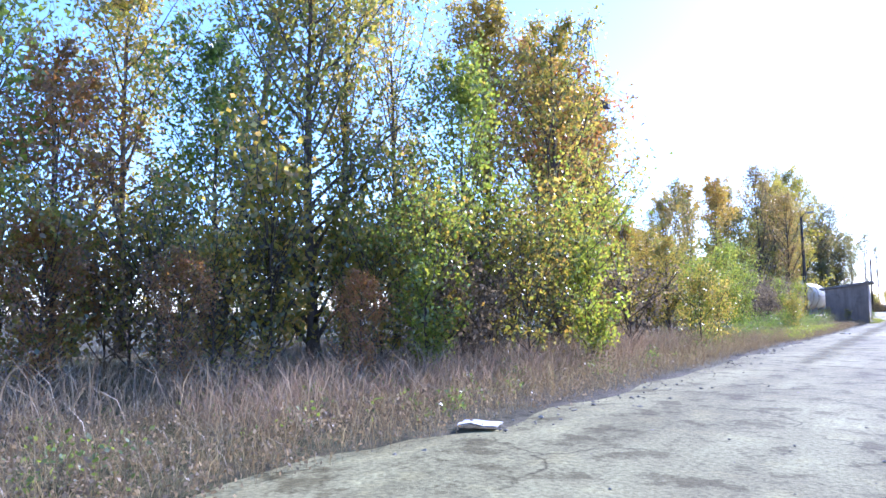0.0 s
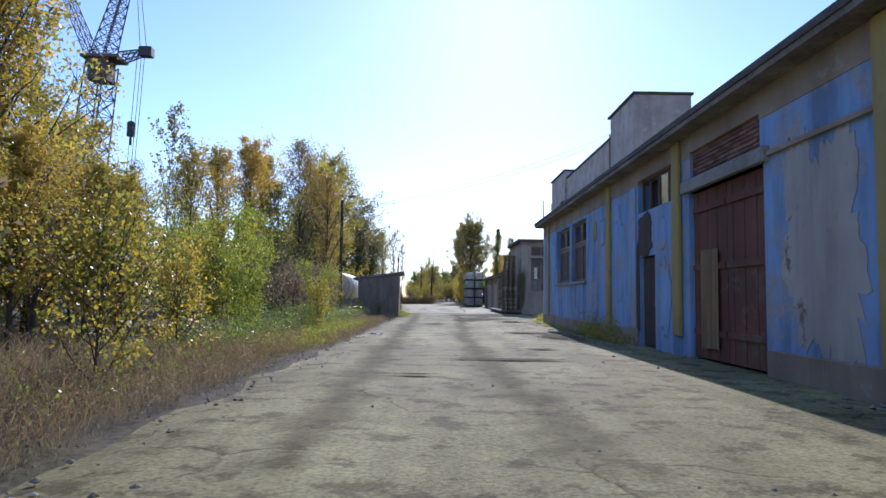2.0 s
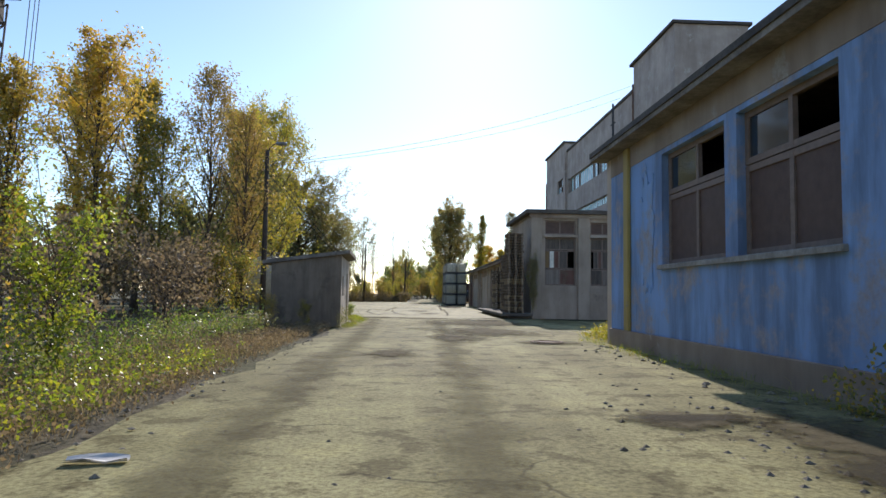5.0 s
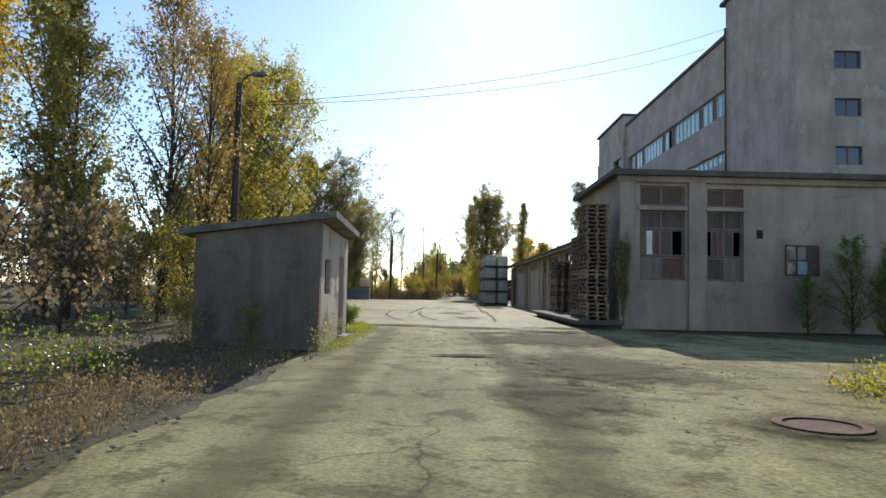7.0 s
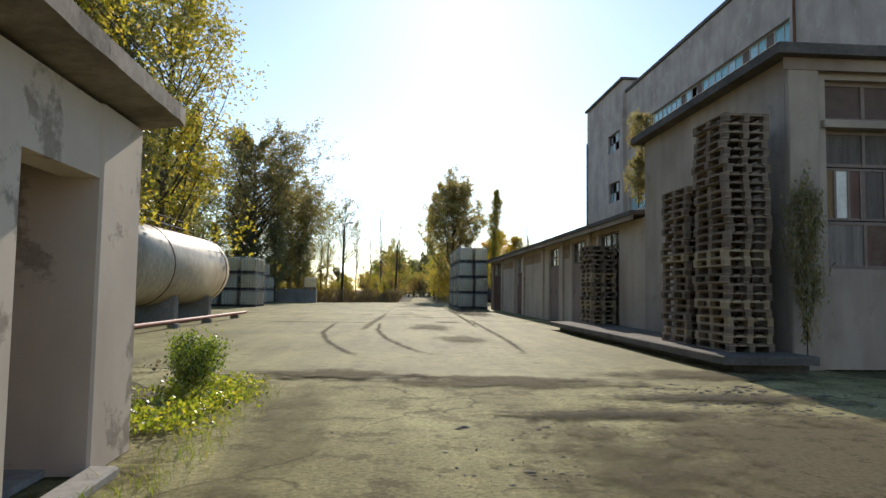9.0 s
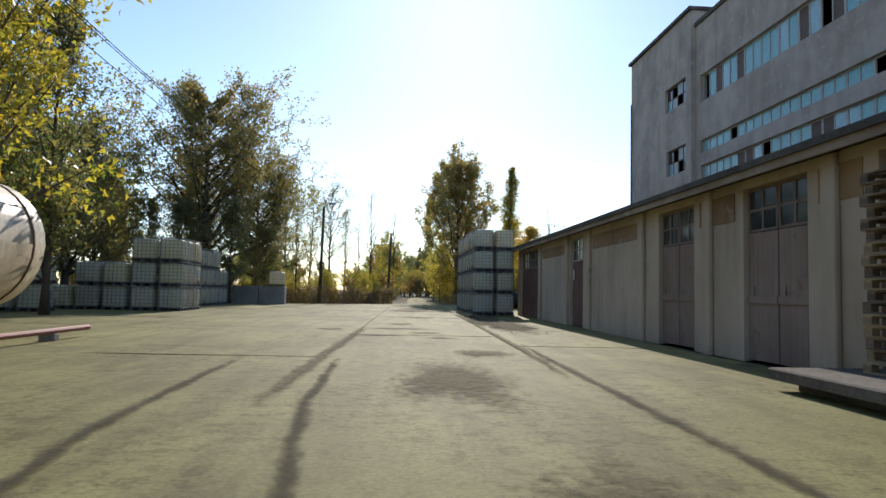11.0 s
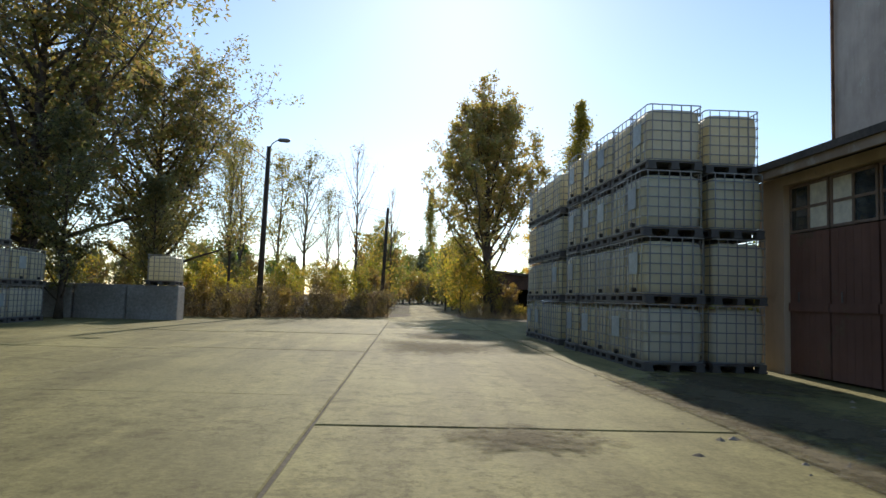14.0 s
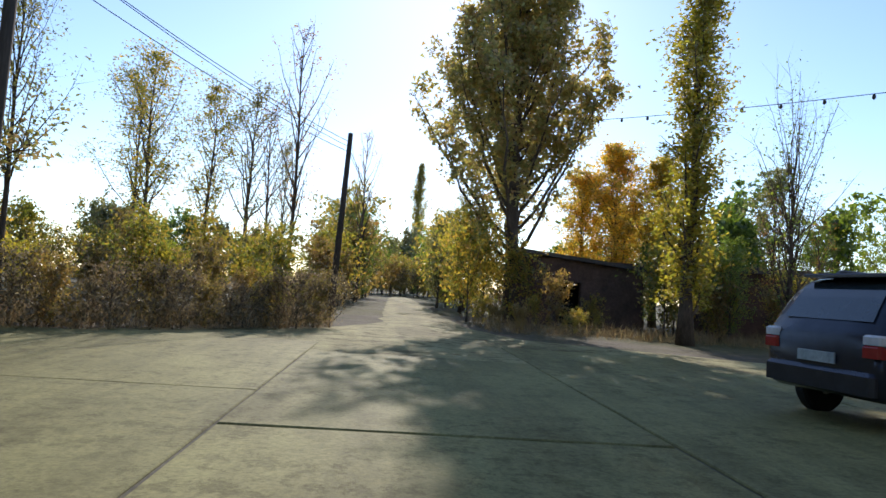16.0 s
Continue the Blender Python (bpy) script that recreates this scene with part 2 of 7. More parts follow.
M["l_poplar"] = leafy("leaves_poplar", [(0.106, 0.115, 0.0562), (0.163, 0.169, 0.0813), (0.213, 0.188, 0.0875), (0.188, 0.131, 0.075)], 0.55)
M["l_dark"] = leafy("leaves_dark", [(0.0743, 0.0878, 0.0405), (0.115, 0.128, 0.0567), (0.169, 0.142, 0.0743), (0.162, 0.115, 0.0743)], 0.5)
M["g_dry"] = leafy("grass_dry", [(0.215, 0.158, 0.0889), (0.316, 0.244, 0.142), (0.144, 0.0929, 0.0593), (0.402, 0.338, 0.201), (0.187, 0.129, 0.0828)], 0.3, 0.1, (2.0, 1.9, 1.5))
M["g_green"] = leafy("grass_green", [(0.06, 0.10, 0.015), (0.12, 0.16, 0.025), (0.2, 0.18, 0.06)], 0.45, 0.2)
M["brush"] = leafy("brush_dead", [(0.152, 0.121, 0.08), (0.228, 0.182, 0.121), (0.11, 0.0938, 0.069), (0.324, 0.269, 0.193)], 0.35, 0.1, (2.0, 1.9, 1.5))


def road_material():
    """Dusty, cracked asphalt and packed dirt with tyre-worn lanes."""
    m, nt, p = shader("dusty_road")
    v = coords(nt)
    along = coords(nt, (1.0, 0.09, 1.0))
    a = noise_out(nt, v, 0.22, 8, 0.65)
    col = ramp(nt, a, [(0.36, (0.242, 0.213, 0.1)), (0.5, (0.33, 0.30, 0.143)), (0.63, (0.405, 0.37, 0.183))])
    track = ramp(nt, noise_out(nt, along, 1.1, 5, 0.6), [(0.4, (0.66, 0.64, 0.6)), (0.58, (1.12, 1.12, 1.12))])
    col = blend(nt, 0.65, col, track, 'MULTIPLY')
    f = noise_out(nt, v, 22, 9, 0.75)
    grit = ramp(nt, f, [(0.36, (0.45, 0.43, 0.4)), (0.6, (1.15, 1.15, 1.15))])
    col = blend(nt, 0.9, col, grit, 'MULTIPLY')
    spots = ramp(nt, noise_out(nt, v, 1.7, 7, 0.7), [(0.41, (0.38, 0.34, 0.28)), (0.475, (1, 1, 1)), (0.56, (1, 1, 1)), (0.61, (1.25, 1.23, 1.16))])
    col = blend(nt, 0.75, col, spots, 'MULTIPLY')
    warp = nt.nodes.new("ShaderNodeVectorMath")
    wob = node(nt, "TexNoise", Scale=1.1, Detail=5.0)
    nt.links.new(v, wob.inputs["Vector"])
    nt.links.new(v, warp.inputs[0])
    nt.links.new(wob.outputs[1], warp.inputs[1])
    vor = node(nt, "TexVoronoi", Scale=0.42)
    vor.feature = 'DISTANCE_TO_EDGE'
    nt.links.new(warp.outputs[0], vor.inputs["Vector"])
    crack = ramp(nt, vor.outputs[0], [(0.0, (0.35, 0.33, 0.3)), (0.012, (1, 1, 1))])
    gone = ramp(nt, noise_out(nt, v, 0.5, 3), [(0.48, (0, 0, 0)), (0.58, (1, 1, 1))])
    col = blend(nt, gone, col, blend(nt, 1.0, col, crack, 'MULTIPLY'))
    nt.links.new(col, p.inputs["Base Color"])
    p.inputs["Roughness"].default_value = 0.88
    p.inputs["Specular IOR Level"].default_value = 0.13
    h = blend(nt, 0.5, f, noise_out(nt, v, 3.0, 8, 0.7))
    bump(nt, p, h, 0.55, 0.05)
    return m


M["road"] = road_material()


def slab_material():
    """Old cast concrete paving, scuffed along the driving direction."""
    m, nt, p = shader("yard_concrete")
    g = nt.nodes.new("ShaderNodeNewGeometry")
    v = g.outputs["Position"]
    mp = nt.nodes.new("ShaderNodeMapping")
    mp.inputs["Scale"].default_value = (1.0, 0.12, 1.0)
    nt.links.new(v, mp.inputs[0])
    a = noise_out(nt, v, 0.3, 8, 0.65)
    col = ramp(nt, a, [(0.38, (0.208, 0.19, 0.074)), (0.62, (0.29, 0.268, 0.108))])
    oi = nt.nodes.new("ShaderNodeObjectInfo")
    shade = ramp(nt, oi.outputs["Random"], [(0, (0.9, 0.9, 0.9)), (1, (1.06, 1.05, 1.03))])
    col = blend(nt, 1.0, col, shade, 'MULTIPLY')
    track = ramp(nt, noise_out(nt, mp.outputs[0], 1.5, 7, 0.65), [(0.4, (0.6, 0.58, 0.54)), (0.56, (1.1, 1.1, 1.09))])
    col = blend(nt, 0.5, col, track, 'MULTIPLY')
    f = noise_out(nt, v, 26, 9, 0.75)
    grit = ramp(nt, f, [(0.36, (0.5, 0.48, 0.45)), (0.6, (1.12, 1.12, 1.12))])
    col = blend(nt, 0.65, col, grit, 'MULTIPLY')
    chip = ramp(nt, noise_out(nt, v, 3.6, 10, 0.8), [(0.43, (0.4, 0.36, 0.3)), (0.475, (1, 1, 1)), (0.55, (1, 1, 1)), (0.6, (1.28, 1.26, 1.2))])
    bald = ramp(nt, noise_out(nt, v, 0.35, 3), [(0.4, (0.3, 0.3, 0.3)), (0.52, (1, 1, 1))])
    chip = blend(nt, bald, (1.0, 1.0, 1.0), chip)
    col = blend(nt, 0.5, col, chip, 'MULTIPLY')
    nt.links.new(col, p.inputs["Base Color"])
    p.inputs["Roughness"].default_value = 0.8
    p.inputs["Specular IOR Level"].default_value = 0.17
    bump(nt, p, blend(nt, 0.5, f, chip), 0.35, 0.02)
    return m


M["slab"] = slab_material()


def bottle_material():
    m, nt, p = shader("tote_plastic")
    v = coords(nt)
    c = ramp(nt, noise_out(nt, v, 2.2, 5), [(0.3, (0.86, 0.82, 0.66)), (0.7, (0.95, 0.92, 0.78))])
    oi = nt.nodes.new("ShaderNodeObjectInfo")
    c = blend(nt, 1.0, c, ramp(nt, oi.outputs["Random"], [(0, (0.88, 0.9, 0.93)), (1, (1.0, 0.97, 0.84))]), 'MULTIPLY')
    nt.links.new(c, p.inputs["Base Color"])
    p.inputs["Roughness"].default_value = 0.45
    t = nt.nodes.new("ShaderNodeBsdfTranslucent")
    nt.links.new(blend(nt, 1.0, c, (1.0, 0.94, 0.74), 'MULTIPLY'), t.inputs[0])
    mx = node(nt, "MixShader", Fac=0.42)
    nt.links.new(p.outputs[0], mx.inputs[1])
    nt.links.new(t.outputs[0], mx.inputs[2])
    nt.links.new(mx.outputs[0], nt.nodes["Material Output"].inputs[0])
    return m


M["bottle"] = bottle_material()


def mark_material(name, colour, grain=3.0, bias=0.0, most=0.85):
    """A worn film of dirt or rubber on the paving, which thins out towards its edges in crumbs."""
    m, nt, p = shader(name)
    g = nt.nodes.new("ShaderNodeNewGeometry")
    f = noise_out(nt, g.outputs["Position"], grain, 10, 0.75)
    fine = noise_out(nt, g.outputs["Position"], 24, 8, 0.75)
    c = ramp(nt, fine, [(0.3, tuple(k * 0.55 for k in colour)), (0.7, tuple(k * 1.25 for k in colour))])
    nt.links.new(c, p.inputs["Base Color"])
    p.inputs["Roughness"].default_value = 0.95
    p.inputs["Specular IOR Level"].default_value = 0.08
    bump(nt, p, fine, 0.5, 0.03)
    uv = nt.nodes.new("ShaderNodeUVMap")
    sep = nt.nodes.new("ShaderNodeSeparateXYZ")
    nt.links.new(uv.outputs[0], sep.inputs[0])
    add = nt.nodes.new("ShaderNodeMath")
    add.operation = 'MULTIPLY_ADD'
    nt.links.new(sep.outputs[0], add.inputs[0])
    add.inputs[1].default_value = 0.34
    nt.links.new(f, add.inputs[2])
    t = nt.nodes.new("ShaderNodeBsdfTransparent")
    mx = nt.nodes.new("ShaderNodeMixShader")
    nt.links.new(ramp(nt, add.outputs[0], [(0.6 - bias, (0, 0, 0)), (0.82 - bias, (most, most, most))]), mx.inputs[0])
    nt.links.new(t.outputs[0], mx.inputs[1])
    nt.links.new(p.outputs[0], mx.inputs[2])
    nt.links.new(mx.outputs[0], nt.nodes["Material Output"].inputs[0])
    return m


M["mark"] = mark_material("tyre_mark", (0.095, 0.082, 0.06), 4.0, 0.03, 0.6)
M["churn"] = mark_material("churned_dirt", (0.155, 0.128, 0.074), 2.2, 0.05, 0.9)
M["wheel_wear"] = mark_material("wheel_worn_dirt", (0.235, 0.205, 0.115), 1.3, 0.0, 0.5)
# pale opaque pane: its colour stands in for light on and through glass
M["painted_pane_light"] = plain("painted_pane_light", (0.82, 0.79, 0.66), 0.4)
# the same plaster, lightened in colour for the sunlit road side
M["shed_side_sunlit"] = flaking("shed_plaster_sunlit", (0.66, 0.57, 0.46), (0.5, 0.42, 0.34), (0.4, 0.33, 0.26), 0.55, 0.15)
M["g_pale"] = leafy("stalks_pale", [(0.274, 0.217, 0.148), (0.388, 0.319, 0.216), (0.194, 0.137, 0.0984), (0.331, 0.251, 0.177)], 0.3, 0.1, (1.8, 1.7, 1.5))
M["crumble"] = mark_material("crumbled_concrete", (0.238, 0.203, 0.126), 7.0, 0.0, 0.85)
M["pothole"] = mark_material("pothole_dirt", (0.085, 0.072, 0.05), 6.0, 0.10, 0.8)
M["dock"] = worn("dirty_concrete", (0.20, 0.175, 0.145), (0.09, 0.078, 0.065), 0.9, 12, 0.92, 0.4)
M["joint"] = worn("joint_dirt", (0.17, 0.145, 0.1), (0.08, 0.07, 0.045), 1.5, 12, 0.95, 0.5)


# ---- mesh tools ----
class Shape:
    """Gathers vertices and faces of one mesh."""

    def __init__(self):
        self.v, self.f = [], []

    def box(self, x0, x1, y0, y1, z0, z1, c=0.0):
        """A box; c cuts its upright and top edges back by that much."""
        n = len(self.v)
        if c <= 0:
            self.v += [(x0, y0, z0), (x1, y0, z0), (x1, y1, z0), (x0, y1, z0), (x0, y0, z1), (x1, y0, z1), (x1, y1, z1), (x0, y1, z1)]
            self.f += [tuple(n + i for i in q) for q in ((3, 2, 1, 0), (4, 5, 6, 7), (0, 1, 5, 4), (1, 2, 6, 5), (2, 3, 7, 6), (3, 0, 4, 7))]
            return self
        ring = [(x0 + c, y0), (x1 - c, y0), (x1, y0 + c), (x1, y1 - c), (x1 - c, y1), (x0 + c, y1), (x0, y1 - c), (x0, y0 + c)]
        mx, my = (x0 + x1) / 2, (y0 + y1) / 2
        kx, ky = 1 - 2 * c / max(x1 - x0, 1e-6), 1 - 2 * c / max(y1 - y0, 1e-6)
        inner = [(mx + (x - mx) * kx, my + (y - my) * ky) for x, y in ring]
        self.v += [(*p, z0) for p in ring] + [(*p, z1 - c) for p in ring] + [(*p, z1) for p in inner]
        for a in (0, 8):
            self.f += [(n + a + i, n + a + (i + 1) % 8, n + a + 8 + (i + 1) % 8, n + a + 8 + i) for i in range(8)]
        self.f += [tuple(n + i for i in range(7, -1, -1)), tuple(n + 16 + i for i in range(8))]
        return self

    def tube(self, p, q, r0, r1=None, n=6, caps=True):
        r0, r1 = float(r0), float(r0 if r1 is None else r1)
        p, q = Vector(p), Vector(q)
        d = (q - p).normalized()
        a = d.orthogonal().normalized()
        b = d.cross(a)
        k = len(self.v)
        for c, r in ((p, r0), (q, r1)):
            self.v += [tuple(c + r * (math.cos(t) * a + math.sin(t) * b)) for t in (2 * math.pi * i / n for i in range(n))]
        self.f += [(k + i, k + (i + 1) % n, k + n + (i + 1) % n, k + n + i) for i in range(n)]
        if caps:
            self.f += [tuple(k + i for i in range(n - 1, -1, -1)), tuple(k + n + i for i in range(n))]
        return self

    def spike(self, p, q, r):
        """A twig: three sides that meet in a point."""
        p, q = Vector(p), Vector(q)
        d = (q - p).normalized()
        a = d.orthogonal().normalized()
        b = d.cross(a)
        k = len(self.v)
        self.v += [tuple(p + r * (math.cos(t) * a + math.sin(t) * b)) for t in (0.0, 2.094, 4.189)] + [tuple(q)]
        self.f += [(k, k + 1, k + 3), (k + 1, k + 2, k + 3), (k + 2, k, k + 3)]
        return self

    def path(self, pts, radii, n=6):
        """A tube along a bent line, its rings joined."""
        k0 = len(self.v)
        for i, (p, r) in enumerate(zip(pts, radii)):
            p, r = Vector(p), float(r)
            d = (Vector(pts[min(i + 1, len(pts) - 1)]) - Vector(pts[max(i - 1, 0)])).normalized()
            a = d.cross(Vector((0.31, 0.95, 0.05))).normalized()
            b = d.cross(a)
            self.v += [tuple(p + r * (math.cos(t) * a + math.sin(t) * b)) for t in (2 * math.pi * j / n for j in range(n))]
        for i in range(len(pts) - 1):
            k = k0 + i * n
            self.f += [(k + j, k + (j + 1) % n, k + n + (j + 1) % n, k + n + j) for j in range(n)]
        e = k0 + (len(pts) - 1) * n
        self.f += [tuple(k0 + j for j in range(n - 1, -1, -1)), tuple(e + j for j in range(n))]
        return self

    def turned(self, profile, centre, axis="z", n=16):
        """A solid of revolution: profile rows of (along, radius)."""
        k0 = len(self.v)
        cx, cy, cz = centre
        for h, r in profile:
            for j in range(n):
                t = 2 * math.pi * j / n
                c, s = r * math.cos(t), r * math.sin(t)
                self.v.append({"z": (cx + c, cy + s, cz + h), "y": (cx + s, cy + h, cz + c), "x": (cx + h, cy + c, cz + s)}[axis])
        for i in range(len(profile) - 1):
            k = k0 + i * n
            self.f += [(k + j, k + (j + 1) % n, k + n + (j + 1) % n, k + n + j) for j in range(n)]
        e = k0 + (len(profile) - 1) * n
        self.f += [tuple(k0 + j for j in range(n - 1, -1, -1)), tuple(e + j for j in range(n))]
        return self

    def quad(self, *pts):
        k = len(self.v)
        self.v += [tuple(p) for p in pts]
        self.f.append(tuple(range(k, k + len(pts))))
        return self

    def wall(self, at, axis, u0, u1, z0, z1, thick, holes=()):
        """A wall with openings through it. axis 'x': it stands at x = at and runs along y; 'y': at y = at, along x. Its thickness goes
        to the positive side. holes: rows of (u0, u1, z0, z1)."""
        us = sorted({u0, u1, *[h[0] for h in holes], *[h[1] for h in holes]})
        zs = sorted({z0, z1, *[h[2] for h in holes], *[h[3] for h in holes]})
        us, zs = [u for u in us if u0 <= u <= u1], [z for z in zs if z0 <= z <= z1]

        def solid(i, j):
            if not (0 <= i < len(us) - 1 and 0 <= j < len(zs) - 1):
                return False
            u, z = (us[i] + us[i + 1]) / 2, (zs[j] + zs[j + 1]) / 2
            return not any(h[0] < u < h[1] and h[2] < z < h[3] for h in holes)

        def pt(u, z, d):
            return (at + d, u, z) if axis == "x" else (u, at + d, z)

        for i in range(len(us) - 1):
            for j in range(len(zs) - 1):
                if not solid(i, j):
                    continue
                a, b, c, d = us[i], us[i + 1], zs[j], zs[j + 1]
                self.quad(pt(a, c, 0), pt(b, c, 0), pt(b, d, 0), pt(a, d, 0))
                self.quad(pt(a, c, thick), pt(b, c, thick), pt(b, d, thick), pt(a, d, thick))
                if not solid(i - 1, j):
                    self.quad(pt(a, c, 0), pt(a, d, 0), pt(a, d, thick), pt(a, c, thick))
                if not solid(i + 1, j):
                    self.quad(pt(b, c, 0), pt(b, d, 0), pt(b, d, thick), pt(b, c, thick))
                if not solid(i, j - 1):
                    self.quad(pt(a, c, 0), pt(b, c, 0), pt(b, c, thick), pt(a, c, thick))
                if not solid(i, j + 1):
                    self.quad(pt(a, d, 0), pt(b, d, 0), pt(b, d, thick), pt(a, d, thick))
        return self

    def mesh(self, name, smooth=False, weld=False):
        me = bpy.data.meshes.new(name)
        me.from_pydata(self.v, [], self.f)
        b = bmesh.new()
        b.from_mesh(me)
        if weld:
            bmesh.ops.remove_doubles(b, verts=b.verts, dist=1e-4)
        bmesh.ops.recalc_face_normals(b, faces=b.faces)
        b.to_mesh(me)
        b.free()
        if smooth:
            me.shade_smooth()
        return me


def part(name, shape, material, parent=None, label="", smooth=False, at=None, weld=False):
    """Links a shape (or a mesh) as one object, under a thing or a part."""
    me = shape.mesh(name, smooth, weld) if isinstance(shape, Shape) else shape
    if material is not None and not me.materials:
        me.materials.append(M[material])
    ob = new(name, me)
    if parent is not None:
        ob.parent = parent
    if at is not None:
        ob.matrix_basis = at
    if label:
        ob["label"] = label
    return ob


def thing(name, at, label, category, group="", kind=""):
    ob = new(name)
    ob.empty_display_size = 0.2
    ob.matrix_basis = at if isinstance(at, Matrix) else Matrix.Translation(at)
    return tagged(ob, label, category, group, kind)


def cards(name, verts, k, material):
    """A mesh of many loose faces of k corners each, from an array of corners."""
    n = len(verts) // k
    me = bpy.data.meshes.new(name)
    me.vertices.add(len(verts))
    me.vertices.foreach_set("co", np.asarray(verts, dtype=np.float32).ravel())
    me.loops.add(n * k)
    me.loops.foreach_set("vertex_index", np.arange(n * k, dtype=np.int32))
    me.polygons.add(n)
    me.polygons.foreach_set("loop_start", np.arange(0, n * k, k, dtype=np.int32))
    me.update(calc_edges=True)
    me.validate()
    me.materials.append(M[material])
    return me


def leaf_cards(rng, centres, size, droop=0.3, corners=4):
    """Leaves as small folded diamonds (or, far off, triangles), turned every way, hanging a little."""
    n = len(centres)
    d = rng.normal(size=(n, 3))
    d[:, 2] -= droop
    d /= np.linalg.norm(d, axis=1)[:, None] + 1e-9
    o = rng.normal(size=(n, 3))
    s = np.cross(d, o)
    s /= np.linalg.norm(s, axis=1)[:, None] + 1e-9
    up = np.cross(d, s)
    L = (size * rng.uniform(0.6, 1.25, n))[:, None]
    a = centres - d * L * 0.5
    b = centres + s * L * 0.36 + up * L * 0.08
    c = centres + d * L * 0.55
    e = centres - s * L * 0.36 + up * L * 0.08
    if corners == 3:
        return np.stack([a + s * L * 0.34, c, a - s * L * 0.34], 1).reshape(-1, 3)
    return np.stack([a, b, c, e], 1).reshape(-1, 3)


# ---- plants ----
def grow(seed, height, base, spread, limbs, per_limb, per_twig, leaf, trunk, rise=45, form="round", lean=0.03, bare=0.0, twigs=True, uneven=0.25, corners=4):
    """A tree's wood and leaf corners. base: where the crown begins; rise: how steeply limbs climb; form: crown's outline."""
    rng = np.random.default_rng(seed)
    wood = Shape()
    n = 10
    pts = np.zeros((n, 3))
    pts[:, 2] = np.linspace(0, height * 0.96, n)
    pts[1:, :2] = np.cumsum(rng.normal(scale=lean * height / n, size=(n - 1, 2)), 0)
    rad = trunk * (1 - 0.93 * np.linspace(0, 1, n) ** 0.8)
    rad[0] *= 1.35
    wood.path([tuple(p) for p in pts], list(rad), 8 if trunk > 0.06 else 4)
    tips = []
    for i in range(limbs):
        s = base + (0.98 - base) * (i + rng.uniform(0, 1)) / limbs
        k = s * (n - 1) / 0.96 * 0.96
        j = min(int(k), n - 2)
        o = pts[j] + (pts[j + 1] - pts[j]) * (k - j)
        q = (s - base) / (1 - base)
        prof = {"round": math.sin(math.pi * (0.18 + 0.8 * q)) ** 0.7, "cone": 1.05 - 0.95 * q, "column": 0.5 + 0.7 * math.sin(math.pi * min(1, q * 0.86 + 0.1)) - 0.44 * q, "vase": 0.4 + 0.7 * q, "fan": min(1.0, 0.5 + 5 * q) * (1.02 - 0.72 * q)}[form]
        length = spread * prof * rng.uniform(0.9 - uneven, 0.9 + uneven) + 0.25
        a = i * 2.399 + rng.uniform(-0.5, 0.5)
        e = radians(rise + rng.uniform(-14, 14))
        d = np.array([math.cos(a) * math.cos(e), math.sin(a) * math.cos(e), math.sin(e)])
        line = [o]
        steps = 5 if twigs else 3
        for _ in range(steps):
            d = d + (np.array([0, 0, 0.06 + 0.0015 * rise]) + rng.normal(scale=0.10, size=3)) * 5 / steps
            d /= np.linalg.norm(d)
            line.append(line[-1] + d * length / steps)
        r0 = max(0.012, trunk * 0.42 * (1 - 0.75 * s))
        wood.path([tuple(p) for p in line], list(np.linspace(r0, 0.006, steps + 1)), 4 if trunk > 0.06 and twigs else 3)
        for _ in range(per_limb):
            w = rng.uniform(0.25, 1.0) * steps
            j = min(int(w), steps - 1)
            o2 = line[j] + (line[j + 1] - line[j]) * (w - j)
            d2 = d * 0.6 + rng.normal(scale=0.75, size=3)
            d2[2] += 0.15
            d2 /= np.linalg.norm(d2)
            L2 = length * (rng.uniform(0.09, 0.24) if form == "fan" else rng.uniform(0.16, 0.36))
            e2 = o2 + d2 * L2
            if twigs:
                wood.spike(o2, e2, max(0.005, r0 * 0.24))
            m = int(per_twig * rng.uniform(0.4, 1.5) * (0 if rng.uniform() < bare else 1))
            if m:
                t = rng.uniform(0.1, 1.1, m)[:, None]
                tips.append(o2 + (e2 - o2) * t + rng.normal(scale=min(0.2, 0.06 + 0.16 * L2), size=(m, 3)))
    centres = np.concatenate(tips) if tips else np.zeros((1, 3))
    return wood, leaf_cards(rng, centres, leaf, 0.3, corners)


